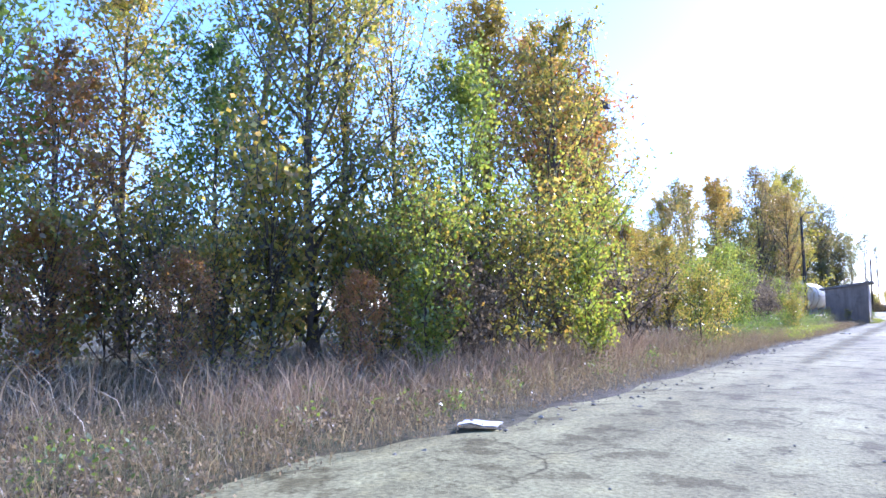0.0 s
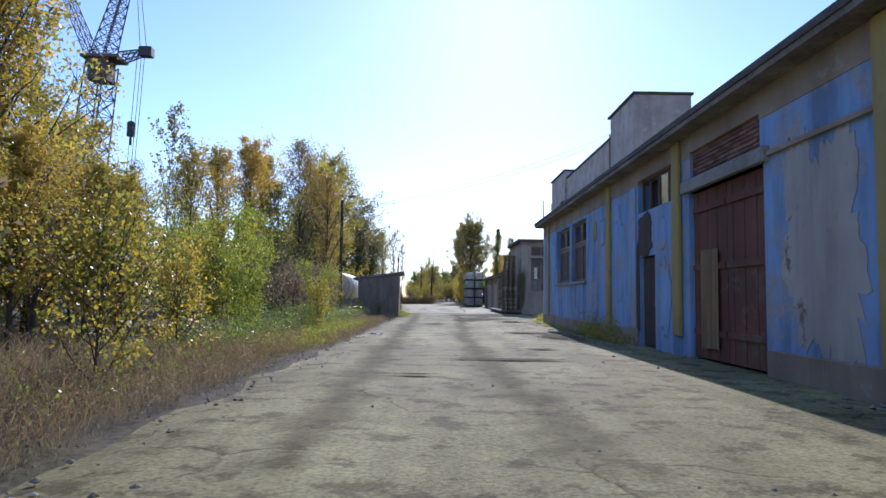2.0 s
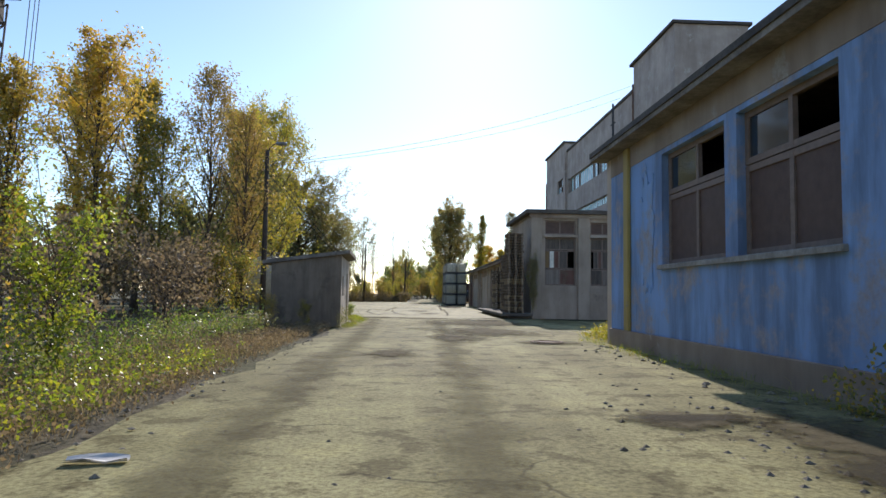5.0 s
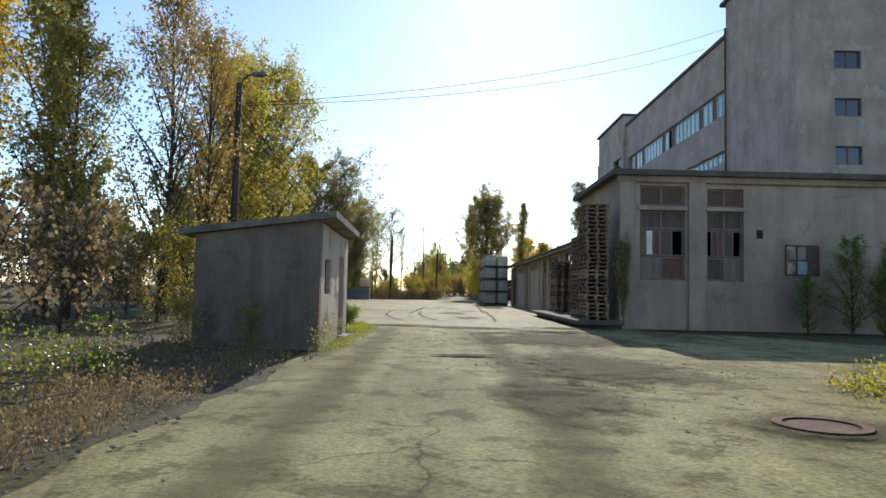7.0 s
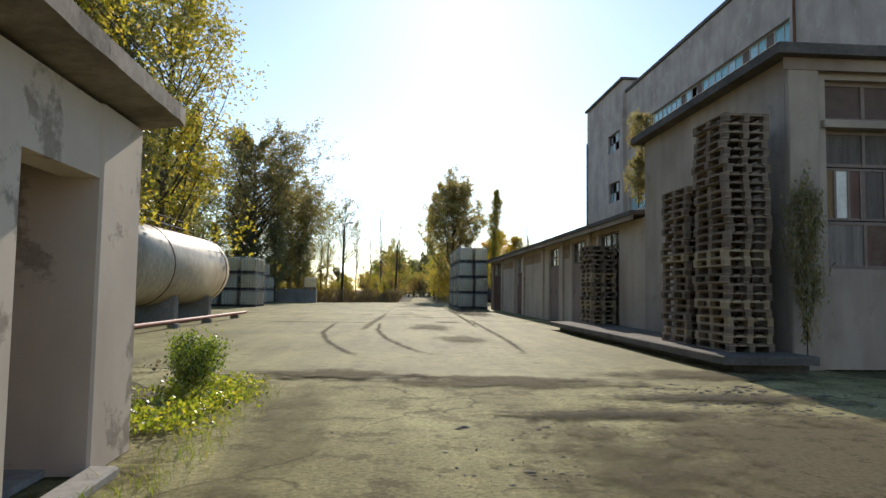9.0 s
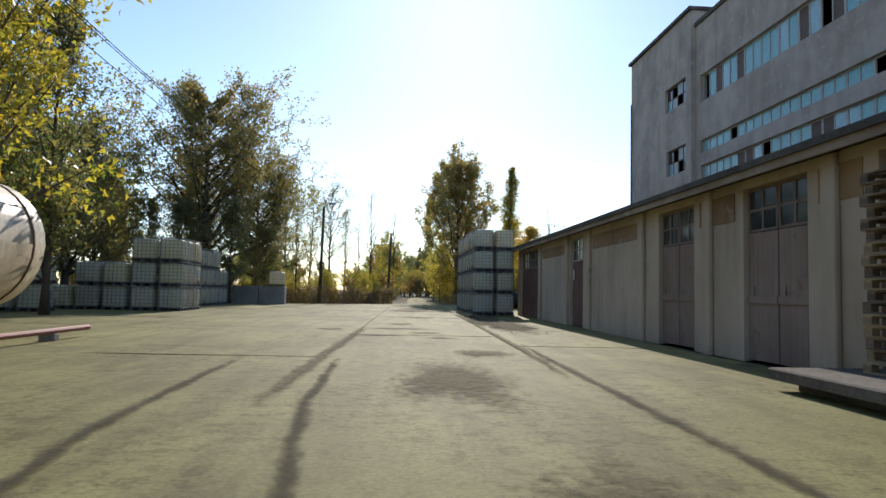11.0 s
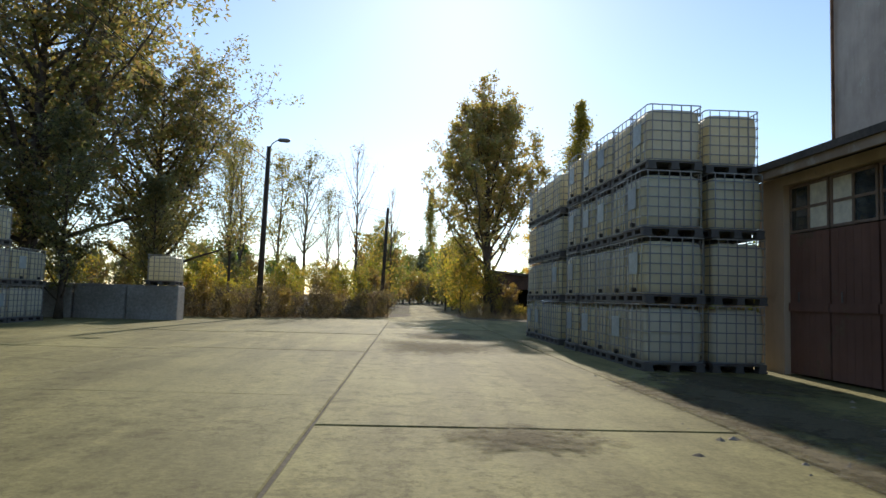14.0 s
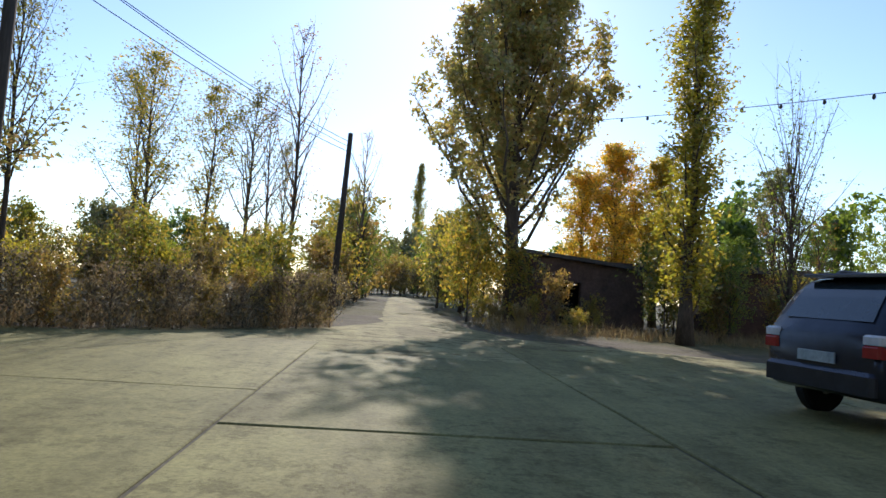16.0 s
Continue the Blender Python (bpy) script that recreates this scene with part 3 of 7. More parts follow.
def grow_poplar(seed, height, spread, leaf, trunk, leaders=40, shoots=22, per_shoot=40, low=0.14):
    """A poplar: a straight stem with steep limbs all the way up, each with upswept shoots that carry the leaves in tufts."""
    rng = np.random.default_rng(seed)
    wood = Shape()
    stem = [np.array([0.012 * height * math.sin(2.1 * u), 0.012 * height * math.sin(3.3 * u), height * 0.97 * u]) for u in np.linspace(0, 1, 11)]
    wood.path([tuple(p) for p in stem], list(trunk * (1 - 0.94 * np.linspace(0, 1, 11) ** 0.75)), 8)
    lines = [(stem[5:], 0.8)]
    for i in range(leaders):
        f = i / leaders
        s = low + 0.6 * f
        k = int(s * 10)
        o = stem[k] + (stem[k + 1] - stem[k]) * (s * 10 - k)
        a = i * 2.399 + rng.uniform(-0.4, 0.4)
        out = spread * (1.0 - 0.72 * f ** 1.6) * rng.uniform(0.5, 1.0)
        top = min(height * rng.uniform(0.93, 1.0), o[2] + height * rng.uniform(0.3, 0.46) * (1 - 0.35 * f))
        line = []
        for u in np.linspace(0, 1, 8):
            r = out * u ** 0.78
            sway = rng.normal(scale=0.045 * out, size=2) * u
            line.append(np.array([o[0] + r * math.cos(a) + sway[0], o[1] + r * math.sin(a) + sway[1], o[2] + (top - o[2]) * u]))
        wood.path([tuple(p) for p in line], list(np.linspace(trunk * 0.24 * (1.1 - 0.7 * s), 0.01, 8)), 5)
        lines.append((line, 1.0))
    tips = []
    for line, share in lines:
        k = len(line) - 1
        for j in range(int(shoots * share)):
            w = (0.22 + 0.78 * (j + rng.uniform()) / (shoots * share)) * k
            q = min(int(w), k - 1)
            o = line[q] + (line[q + 1] - line[q]) * (w - q)
            d = rng.normal(scale=0.6, size=3)
            d[2] = abs(d[2]) * 0.5 + 0.6
            d /= np.linalg.norm(d)
            e = o + d * rng.uniform(0.4, 1.8) * (1.15 - 0.55 * w / k) * height / 16
            wood.spike(o, e, 0.012)
            m = int(per_shoot * rng.uniform(0.0, 1.6) * (0.6 + 0.4 * w / k))
            if m:
                t = rng.uniform(0.35, 1.1, m)[:, None]
                tips.append(o + (e - o) * t + rng.normal(scale=0.16, size=(m, 3)))
    return wood, leaf_cards(rng, np.concatenate(tips), leaf, 0.3, 3)


TREES = {}


def tree_kind(key, bark, leaves, **grown):
    """Keeps the meshes of one kind of tree for the copies to share."""
    wood, corners = grow_poplar(**grown) if "leaders" in grown else grow(**grown)
    w = wood.mesh("trunk", True)
    w.materials.append(M[bark])
    TREES[key] = (w, cards("crown", corners, grown.get("corners", 3 if "leaders" in grown else 4), leaves))


def plant(key, x, y, turn, size, label, category="tree", group="", z=0.0, wide=1.0, name="tree", tilt=0.0):
    w, c = TREES[key]
    t = thing(name, Matrix.Translation((x, y, z - 0.05)) @ Matrix.Rotation(radians(tilt), 4, Vector((-0.59, 0.81, 0))) @ Matrix.Rotation(radians(turn), 4, 'Z') @ Matrix.Diagonal((size * wide, size * wide, size, 1)), label, category, group)
    part("trunk", w, None, t)
    part("crown", c, None, t)
    return t


def blades(name, material, seed, count, area, tall, label, width=0.012):
    """Grass: narrow bent blades in loose tufts. area: a function from a random source to (x, y)."""
    rng = np.random.default_rng(seed)
    tufts = np.array([area(rng) for _ in range(max(1, count // 7))])
    pos = np.repeat(tufts, 7, 0) + rng.normal(scale=0.09, size=(len(tufts) * 7, 2))
    n = len(pos)
    th = np.repeat(rng.uniform(0.3, 1.0, len(tufts)) ** 1.4, 7)
    h = rng.uniform(tall[0], tall[1], n) * th
    a = rng.uniform(0, 2 * math.pi, n)
    w = width * rng.uniform(0.5, 1.5, n)
    side = np.stack([np.cos(a) * w, np.sin(a) * w, np.zeros(n)], 1)
    base = np.concatenate([pos, np.full((n, 1), -0.02)], 1)
    bend = rng.normal(scale=0.5, size=(n, 2)) * h[:, None]
    mid = base + np.concatenate([bend * 0.35, (h * 0.6)[:, None]], 1)
    top = base + np.concatenate([bend, (h * 0.9)[:, None]], 1)
    v = np.stack([base - side, mid + side, top, mid - side], 1).reshape(-1, 3)
    ob = part(name, cards(name, v, 4, material), None)
    return tagged(ob, label, "grass", kind="stuff")


def weeds(name, material, seed, clumps, area, tall, label, leaf=0.05, per=26):
    """Low leafy weeds: small leaves heaped in clumps near the ground."""
    rng = np.random.default_rng(seed)
    c = np.array([area(rng) for _ in range(clumps)])
    h = rng.uniform(tall[0], tall[1], clumps)
    k = np.repeat(np.arange(clumps), per)
    up = rng.uniform(0, 1, len(k)) ** 0.8
    pos = np.stack([c[k, 0] + rng.normal(scale=0.13, size=len(k)) * (1.2 - 0.6 * up), c[k, 1] + rng.normal(scale=0.13, size=len(k)) * (1.2 - 0.6 * up), 0.01 + up * h[k]], 1)
    ob = part(name, cards(name, leaf_cards(rng, pos, leaf), 4, material), None)
    return tagged(ob, label, "weeds", kind="stuff")


# ---- ground, road and yard ----
def ground():
    s = Shape()
    xs = sorted({*[-900, -500, -300, -200, -120, -80, -60, -45], *range(-36, 40, 2), *[45, 60, 80, 120, 200, 300, 500, 900]})
    ys = sorted({*[-300, -150, -80, -50, -35], *range(-24, 170, 2), *[180, 200, 240, 300, 400, 600, 900, 1500]})

    def lift(x, y):
        off = max(0.0, min(1.0, (-5.0 - x) / 3)) if y < 60 else max(0.0, min(1.0, (-14.5 - x) / 3))
        return -0.03 + 0.16 * off * (noise.noise(Vector((x * 0.25, y * 0.25, 0))) + 0.35)
    s.v = [(x, y, lift(x, y)) for y in ys for x in xs]
    w = len(xs)
    s.f = [(j * w + i, j * w + i + 1, (j + 1) * w + i + 1, (j + 1) * w + i) for j in range(len(ys) - 1) for i in range(w - 1)]
    return tagged(part("ground", s, "earth", smooth=True), "bare brown earth with sparse dry growth", "ground", kind="structure")


ground()


def strip(name, material, rows, label, across=14, z=0.006, seed=3):
    """A road surface between a left and a right edge, both a little ragged. rows: (y, left, right)."""
    s = Shape()
    ys = []
    y = rows[0][0]
    while y < rows[-1][0] + 0.01:
        ys.append(y)
        y += 0.5
    r = np.array(rows, dtype=float)
    for y in ys:
        a, b = np.interp(y, r[:, 0], r[:, 1]), np.interp(y, r[:, 0], r[:, 2])
        end = y == ys[0]
        a += 0.28 * noise.noise(Vector((seed, y * 0.6, 0))) + 0.12 * noise.noise(Vector((seed, y * 2.3, 4)))
        b += 0.15 * noise.noise(Vector((seed + 9, y * 0.6, 0)))
        for i in range(across + 1):
            x = a + (b - a) * i / across
            dip = 0.018 * noise.noise(Vector((x * 0.5, y * 0.3, 7))) if 0 < i < across and not end else -0.03
            s.v.append((x, y + (0.5 * noise.noise(Vector((x * 0.7, seed, 2))) if end else 0.0), z + dip))
    w = across + 1
    s.f = [(j * w + i, j * w + i + 1, (j + 1) * w + i + 1, (j + 1) * w + i) for j in range(len(ys) - 1) for i in range(across)]
    return tagged(part(name, s, material, smooth=True), label, "road", kind="structure")


road = strip("road", "road", [(-30, -3.4, 7.5), (0, -3.4, 7.0), (4, -4.4, 6.2), (6, -3.75, 6.2), (14, -3.75, 4.6), (42, -3.4, 4.6), (47, -3.3, 14), (51, -3.6, 14), (58, -4.2, 9), (60, -6, 6), (62.5, -12, 6)],
             "dusty worn asphalt road with cracks and gravel", 18)
entrance = strip("yard_entrance", "slab", [(58.6, -1.0, 3.0), (60.2, -4.5, 5.3), (61.5, -14, 5.3), (76.6, -18, 5.4)], "pale worn concrete at the yard's entrance", 24, 0.016, 12)
lane = strip("lane_road", "road", [(116.5, -8.5, 12), (118.5, -7.0, 12), (121, -4.6, 9), (124, -1.6, 3.6), (128, -0.1, 2.8), (137, 0.1, 2.8), (160, 0.7, 3.3), (178, 1.3, 3.5), (187, 2.1, 3.1)],
             "narrow sandy road running on between trees", 8, 0.004, 6)



def thin_out(ob, share):
    """Gives each corner the share of dirt that lies there, in u."""
    me = ob.data
    uv = me.uv_layers.new(name="UVMap")
    for loop in me.loops:
        uv.data[loop.index].uv = (share(loop.vertex_index), 0.0)
    return ob


def ribbon(name, material, pts, width, label, category, z=0.031, seed=1):
    """A long mark on the ground along a smooth line, its edges uneven."""
    s = Shape()
    p = np.array(pts, dtype=float)
    d = np.concatenate([[0], np.cumsum(np.hypot(*np.diff(p, axis=0).T))])
    t = np.arange(0, d[-1], 0.3)
    x, y = np.interp(t, d, p[:, 0]), np.interp(t, d, p[:, 1])
    k = np.ones(9) / 9
    x = np.convolve(np.pad(x, 4, mode="edge"), k, "valid")
    y = np.convolve(np.pad(y, 4, mode="edge"), k, "valid")
    nx, ny = -np.gradient(y), np.gradient(x)
    n = np.hypot(nx, ny) + 1e-6
    for i in range(len(x)):
        w = width / 2 * (1 + 0.35 * noise.noise(Vector((seed, t[i] * 1.3, 0))))
        e = 0.04 * noise.noise(Vector((seed + 5, t[i] * 0.8, 0)))
        for k in (w, 0, -w):
            s.v.append((x[i] + nx[i] / n[i] * (k + e), y[i] + ny[i] / n[i] * (k + e), z))
    for i in range(len(x) - 1):
        s.f += [(3 * i, 3 * i + 1, 3 * i + 4, 3 * i + 3), (3 * i + 1, 3 * i + 2, 3 * i + 5, 3 * i + 4)]
    m = len(x)
    return tagged(thin_out(part(name, s, material), lambda i: (1.0 if i % 3 == 1 else 0.0) * min(1.0, i / 30, (3 * m - i) / 30)), label, category, kind="structure")


def blot(name, material, x, y, w, d, label, z=0.026, seed=1):
    """An uneven patch of dirt on the ground."""
    s = Shape()
    s.v = [(x, y, z)]
    for i in range(28):
        a = 2 * math.pi * i / 28
        k = 1.25 + 0.55 * noise.noise(Vector((seed * 3.1, math.cos(a) * 1.6, math.sin(a) * 1.6)))
        s.v.append((x + w / 2 * k * math.cos(a), y + d / 2 * k * math.sin(a), z))
    s.f = [(0, i + 1, (i + 1) % 28 + 1) for i in range(28)]
    return tagged(thin_out(part(name, s, material), lambda i: 1.15 if i == 0 else 0.0), label, "dirt", kind="structure")


for i, line in enumerate(([(-2.1, 76.5), (-2.13, 74.4), (-2.07, 70), (-1.64, 66.3), (-1.03, 63.3), (-0.38, 61.6)],
                          [(-3.78, 76.2), (-3.64, 69.2), (-2.95, 64.9), (-2.09, 62), (-1.57, 61.2)],
                          [(1.72, 79.5), (1.55, 74), (1.37, 66.7), (1.05, 61.9)],
                          [(-2.5, 60), (-2.25, 45), (-2.3, 30), (-2.2, 14)], [(0.3, 58), (0.2, 45), (-0.3, 30), (0.1, 14)])):
    ribbon("tyre_mark", "mark" if i < 3 else "wheel_wear", line, 0.24 if i < 3 else 1.1, "dark curved tyre mark on the pale ground", "tyre mark", seed=i + 2)
for i, (x, y, w, d) in enumerate(((1.9, 33.3, 1.6, 0.9), (2.9, 31.6, 1.5, 4.2), (1.3, 26.2, 0.8, 0.5), (-1.4, 21.0, 0.9, 0.35), (0.3, 23.6, 2.6, 0.5), (-0.5, 49.6, 1.6, 0.5), (0.4, 45.2, 1.6, 3.2), (1.6, 48.5, 3.4, 4.6), (2.0, 54.5, 4.4, 6.0), (-1.2, 40.0, 1.0, 1.8),
                                  (2.6, 43.6, 1.8, 1.5), (2.8, 86.6, 2.2, 3.2), (2.2, 90.0, 1.0, 5.0), (2.5, 94.5, 1.0, 5.0), (3.6, 97.0, 2.0, 3.0), (0.2, 58.9, 3.6, 1.3), (-2.4, 59.6, 2.6, 1.2), (3.4, 59.8, 3.2, 1.5))):
    blot("dirt_patch", "churn", x, y, w, d, "dark churned patch of dirt and crumbs in the paving", 0.034, i)

for i, (x, y, w, d) in enumerate(((-1.1, 84.3, 2.2, 1.0), (-0.3, 82.4, 1.0, 0.9), (-1.6, 81.2, 1.4, 0.6), (0.0, 80.5, 0.8, 0.5), (-1.0, 87.1, 1.0, 1.0), (-0.3, 102.9, 3.2, 4.6), (0.3, 107.0, 3.0, 4.0), (-0.4, 72.6, 1.8, 4.5), (0.2, 67.0, 1.6, 3.0), (-3.1, 83.6, 1.0, 0.9), (-0.2, 93.0, 1.6, 1.2), (0.5, 76.5, 1.2, 2.0))):
    blot("crumbled_patch", "crumble", x, y, w, d, "crumbled patch of bare aggregate in the concrete", 0.033, i + 70)
for i, (line, w) in enumerate((([(-2.6, 69.5), (-2.45, 75), (-2.28, 80), (-2.1, 86)], 0.42), ([(1.25, 72), (1.5, 78), (1.65, 84), (1.8, 90)], 0.3), ([(1.85, 86), (1.95, 92), (2.05, 99)], 0.7))):
    ribbon("crumbled_joint", "crumble", line, w, "crumbled open joint between concrete slabs", "crumbled concrete", 0.032, 20 + i)
ribbon("dirt_band", "churn", [(2.9, 82.6), (2.75, 85), (2.9, 88), (3.1, 91), (2.9, 94.5), (2.8, 98.5)], 1.9, "band of brown dirt and crumbs between the lane and the garages", "dirt", 0.035, 31)
for i, (x, y, w, d) in enumerate(((1.3, 26.2, 0.5, 0.2), (-1.4, 21.0, 0.6, 0.2), (0.3, 23.6, 1.7, 0.16), (-0.45, 49.6, 1.3, 0.3), (0.3, 45.2, 0.9, 0.4), (1.8, 33.3, 1.3, 0.4), (2.6, 31.2, 0.8, 1.2), (0.6, 56.5, 2.2, 0.5), (2.4, 57.6, 2.6, 0.7))):
    blot("pothole", "pothole", x, y, w, d, "dark shallow pothole with crumbled edges", 0.037, i + 40)

# ---- blue workshop ----
BX, BY0, BY1, BH = 4.2, 5.0, 43.4, 4.83


def window(parent, axis, at, u0, u1, z0, z1, cols, rows, frame="frame", pane="glass_dark", depth=0.06, missing=(), panes=None, label="", bar=0.05):
    """A framed window in an opening: bars, and a pane in each field that still has one."""
    win = new("window")
    win.parent = parent
    if label:
        win["label"] = label
    f = Shape()

    def put(shape, a, b, c, d, t0, t1):
        shape.box(at + t0, at + t1, a, b, c, d) if axis == "x" else shape.box(a, b, at + t0, at + t1, c, d)
    for k in range(cols + 1):
        u = u0 + (u1 - u0) * k / cols
        a = min(max(u - bar / 2, u0), u1 - bar)
        put(f, a, a + bar, z0, z1, 0, depth)
    for k in range(rows + 1):
        z = z0 + (z1 - z0) * k / rows
        a = min(max(z - bar / 2, z0), z1 - bar)
        put(f, u0 + bar, u1 - bar, a, a + bar, 0.004, depth - 0.004)
    part("frame", f, frame, win)
    for i in range(cols):
        for j in range(rows):
            if (i, j) in missing:
                continue
            g = Shape()
            put(g, u0 + (u1 - u0) * i / cols + bar / 2, u0 + (u1 - u0) * (i + 1) / cols - bar / 2, z0 + (z1 - z0) * j / rows + bar / 2, z0 + (z1 - z0) * (j + 1) / rows - bar / 2, depth * 0.4, depth * 0.4 + 0.006)
            part("pane", g, panes[(i * 7 + j * 3) % len(panes)] if panes else pane, win)
    return win


def bare_patch(y, z, w, h, seed, torn=1.0):
    """A thin skin on the workshop wall with a torn outline."""
    s = Shape()
    n = 90
    for x in (BX - 0.003, BX - 0.010 - 0.0035 * (seed % 4)):
        for i in range(n):
            a = 2 * math.pi * i / n
            c, q = math.cos(a), math.sin(a)
            sq = 1 / max(abs(c), abs(q)) ** 0.6
            k = sq * (1 + torn * 0.42 * noise.noise(Vector((seed * 2.7, c * 1.5, q * 1.5))) + torn * 0.3 * noise.noise(Vector((seed, c * 5, q * 5))) + torn * 0.22 * noise.noise(Vector((seed + 4, c * 13, q * 13))))
            s.v.append((x, y + w / 2 * k * c, z + h / 2 * k * q))
    s.f = [tuple(range(n, 2 * n))] + [(i, (i + 1) % n, n + (i + 1) % n, n + i) for i in range(n)]
    return s


def blue_workshop():
    b = thing("workshop", (0, 0, 0), "long single-storey workshop with flaking blue paint and yellow stripes", "building")
    holes = [(21.6, 24.8, 0, 3.45), (21.7, 24.7, 3.72, 4.3), (25.7, 28.3, 3.45, 4.3), (34.4, 36.9, 1.85, 4.1), (37.3, 40.0, 1.85, 4.1), (27.0, 28.2, 0, 2.3), (12.0, 14.6, 1.85, 4.1)]
    part("wall", Shape().wall(BX, "x", BY0, BY1, 0, 4.2, 0.4, holes), "blue", b, "blue painted wall with peeling patches")
    part("fascia", Shape().wall(BX - 0.012, "x", BY0, BY1, 4.2, 4.68, 0.42, holes), "fascia", b, "stained unpainted plaster band under the eaves")
    part("end_wall", Shape().wall(BY1, "y", BX, BX + 12, 0, BH - 0.15, 0.35), "plaster_b", b)
    part("end_wall", Shape().wall(BY0 - 0.35, "y", BX, BX + 12, 0, BH - 0.15, 0.35), "plaster_b", b)
    part("back_wall", Shape().wall(BX + 12, "x", BY0 - 0.3, BY1 + 0.3, 0, BH - 0.15, 0.35), "plaster_b", b)
    part("roof", Shape().box(BX - 0.42, BX + 12.6, BY0 - 0.6, BY1 + 0.45, 4.68, 4.84, 0.02), "slab_roof", b, "thin concrete roof slab with overhanging eaves")
    part("roof_edge", Shape().box(BX - 0.45, BX - 0.38, BY0 - 0.6, BY1 + 0.45, 4.78, 4.9), "roof", b, "dark roofing felt edge")
    part("plinth", Shape().box(BX - 0.06, BX - 0.003, 28.3, BY1, 0.0, 0.42, 0.015), "fascia", b)
    part("plinth", Shape().box(BX - 0.06, BX - 0.003, BY0, 21.5, 0.0, 0.42, 0.015), "fascia", b)
    for y0, y1 in ((18.3, 18.75), (25.2, 25.62), (31.0, 31.4), (41.9, 42.2), (9.5, 9.9)):
        part("pilaster", Shape().box(BX - 0.09, BX - 0.003, y0, y1, 0.43, 4.66, 0.02), "yellow", b, "yellow painted strip")
    for i, (y, z, w, h) in enumerate(((19.9, 1.9, 1.7, 2.9), (20.6, 3.0, 0.7, 1.2), (16.4, 1.5, 1.1, 1.8), (26.3, 1.3, 0.7, 1.5), (29.9, 2.2, 0.9, 2.4), (33.2, 1.2, 1.3, 1.3), (32.0, 3.3, 0.6, 0.9), (40.8, 2.6, 0.7, 2.2), (26.4, 2.8, 0.5, 0.7), (15.2, 3.2, 0.9, 0.9), (30.4, 3.7, 0.8, 0.5))):
        part("patch", bare_patch(y, z, w, h, i), "white_patch" if i < 2 else "blue_b", b, "bare lime render where paint has come off" if i < 2 else "paler patch of worn blue paint")
    part("patch", bare_patch(33.0, 3.45, 0.42, 0.62, 31, 0.35), "yellow", b)
    part("patch", bare_patch(17.0, 1.8, 2.1, 2.6, 45), "white_patch", b, "bare lime render where paint has come off")
    part("stain", bare_patch(28.32, 1.5, 0.24, 2.2, 47, 0.6), "soot", b, "brown stain beside the scorched door")
    part("ledge", Shape().box(BX - 0.07, BX - 0.003, 18.76, 21.38, 3.52, 3.6, 0.01), "fascia", b, "thin stained ledge beside the gate's beam")
    part("blue_panel", Shape().box(BX - 0.045, BX - 0.004, 28.45, 28.9, 0.45, 4.19), "blue_b", b)
    part("lintel", Shape().box(BX - 0.12, BX + 0.2, 21.4, 25.0, 3.45, 3.7, 0.02), "concrete", b, "pale concrete lintel beam over the gate")
    # gate: two leaves of upright boards with a lighter wicket
    for y0, y1 in ((21.62, 23.19), (23.21, 24.78)):
        leaf = new("gate_leaf")
        leaf.parent = b
        leaf["label"] = "dark red painted plank gate leaf"
        k = 7
        for i in range(k):
            a = y0 + (y1 - y0) * i / k
            part("board", Shape().box(BX + 0.1 + 0.008 * (i % 2), BX + 0.15, a, a + (y1 - y0) / k - 0.008, 0.04, 3.42), "gate", leaf)
        for z in (0.5, 1.8, 3.0):
            part("rail", Shape().box(BX + 0.06, BX + 0.1, y0 + 0.03, y1 - 0.03, z, z + 0.12), "gate", leaf)
    part("wicket_panel", Shape().box(BX + 0.05, BX + 0.06, 23.55, 24.35, 0.25, 2.2, 0.004), "wood_panel", b, "bare plywood panel on the gate")
    infill = part("brick_infill", Shape().box(BX + 0.1, BX + 0.3, 21.7, 24.7, 3.722, 4.298), "fascia", b, "mortar of the bricked-up opening over the gate")
    brick = Shape().box(BX + 0.06, BX + 0.098, 0, 0.24, 0, 0.07, 0.006).mesh("brick")
    brick.materials.append(M["old_bricks"])
    for row in range(7):
        for k in range(12):
            y = 21.705 + 0.25 * k + (0.12 if row % 2 and k < 11 else 0.0)
            part("brick", brick, None, infill, at=Matrix.Translation((0, y, 3.726 + 0.082 * row)))
    window(b, "x", BX + 0.12, 25.7, 27.0, 3.45, 4.3, 2, 1, "frame_dark", "mirror_glass", label="small high window with two bright panes")
    window(b, "x", BX + 0.12, 27.05, 28.3, 3.45, 4.3, 2, 1, "frame_dark", "glass_dark", missing=((0, 0), (1, 0)), label="burnt-out window opening without panes")
    # added black board: paints the shade behind the high windows
    part("back_board", Shape().box(BX + 0.34, BX + 0.38, 25.75, 28.25, 3.47, 4.28), "dark", b)
    part("stain", bare_patch(27.75, 2.84, 1.1, 1.05, 43, 0.55), "soot", b, "brown soot stain below the burnt-out window")
    door = part("door", Shape().box(BX + 0.1, BX + 0.15, 27.03, 28.17, 0.03, 2.27, 0.006), "soot", b, "dark scorched metal door")
    part("handle", Shape().tube((BX + 0.06, 27.2, 1.05), (BX + 0.06, 27.2, 1.2), 0.012), "steel", door)
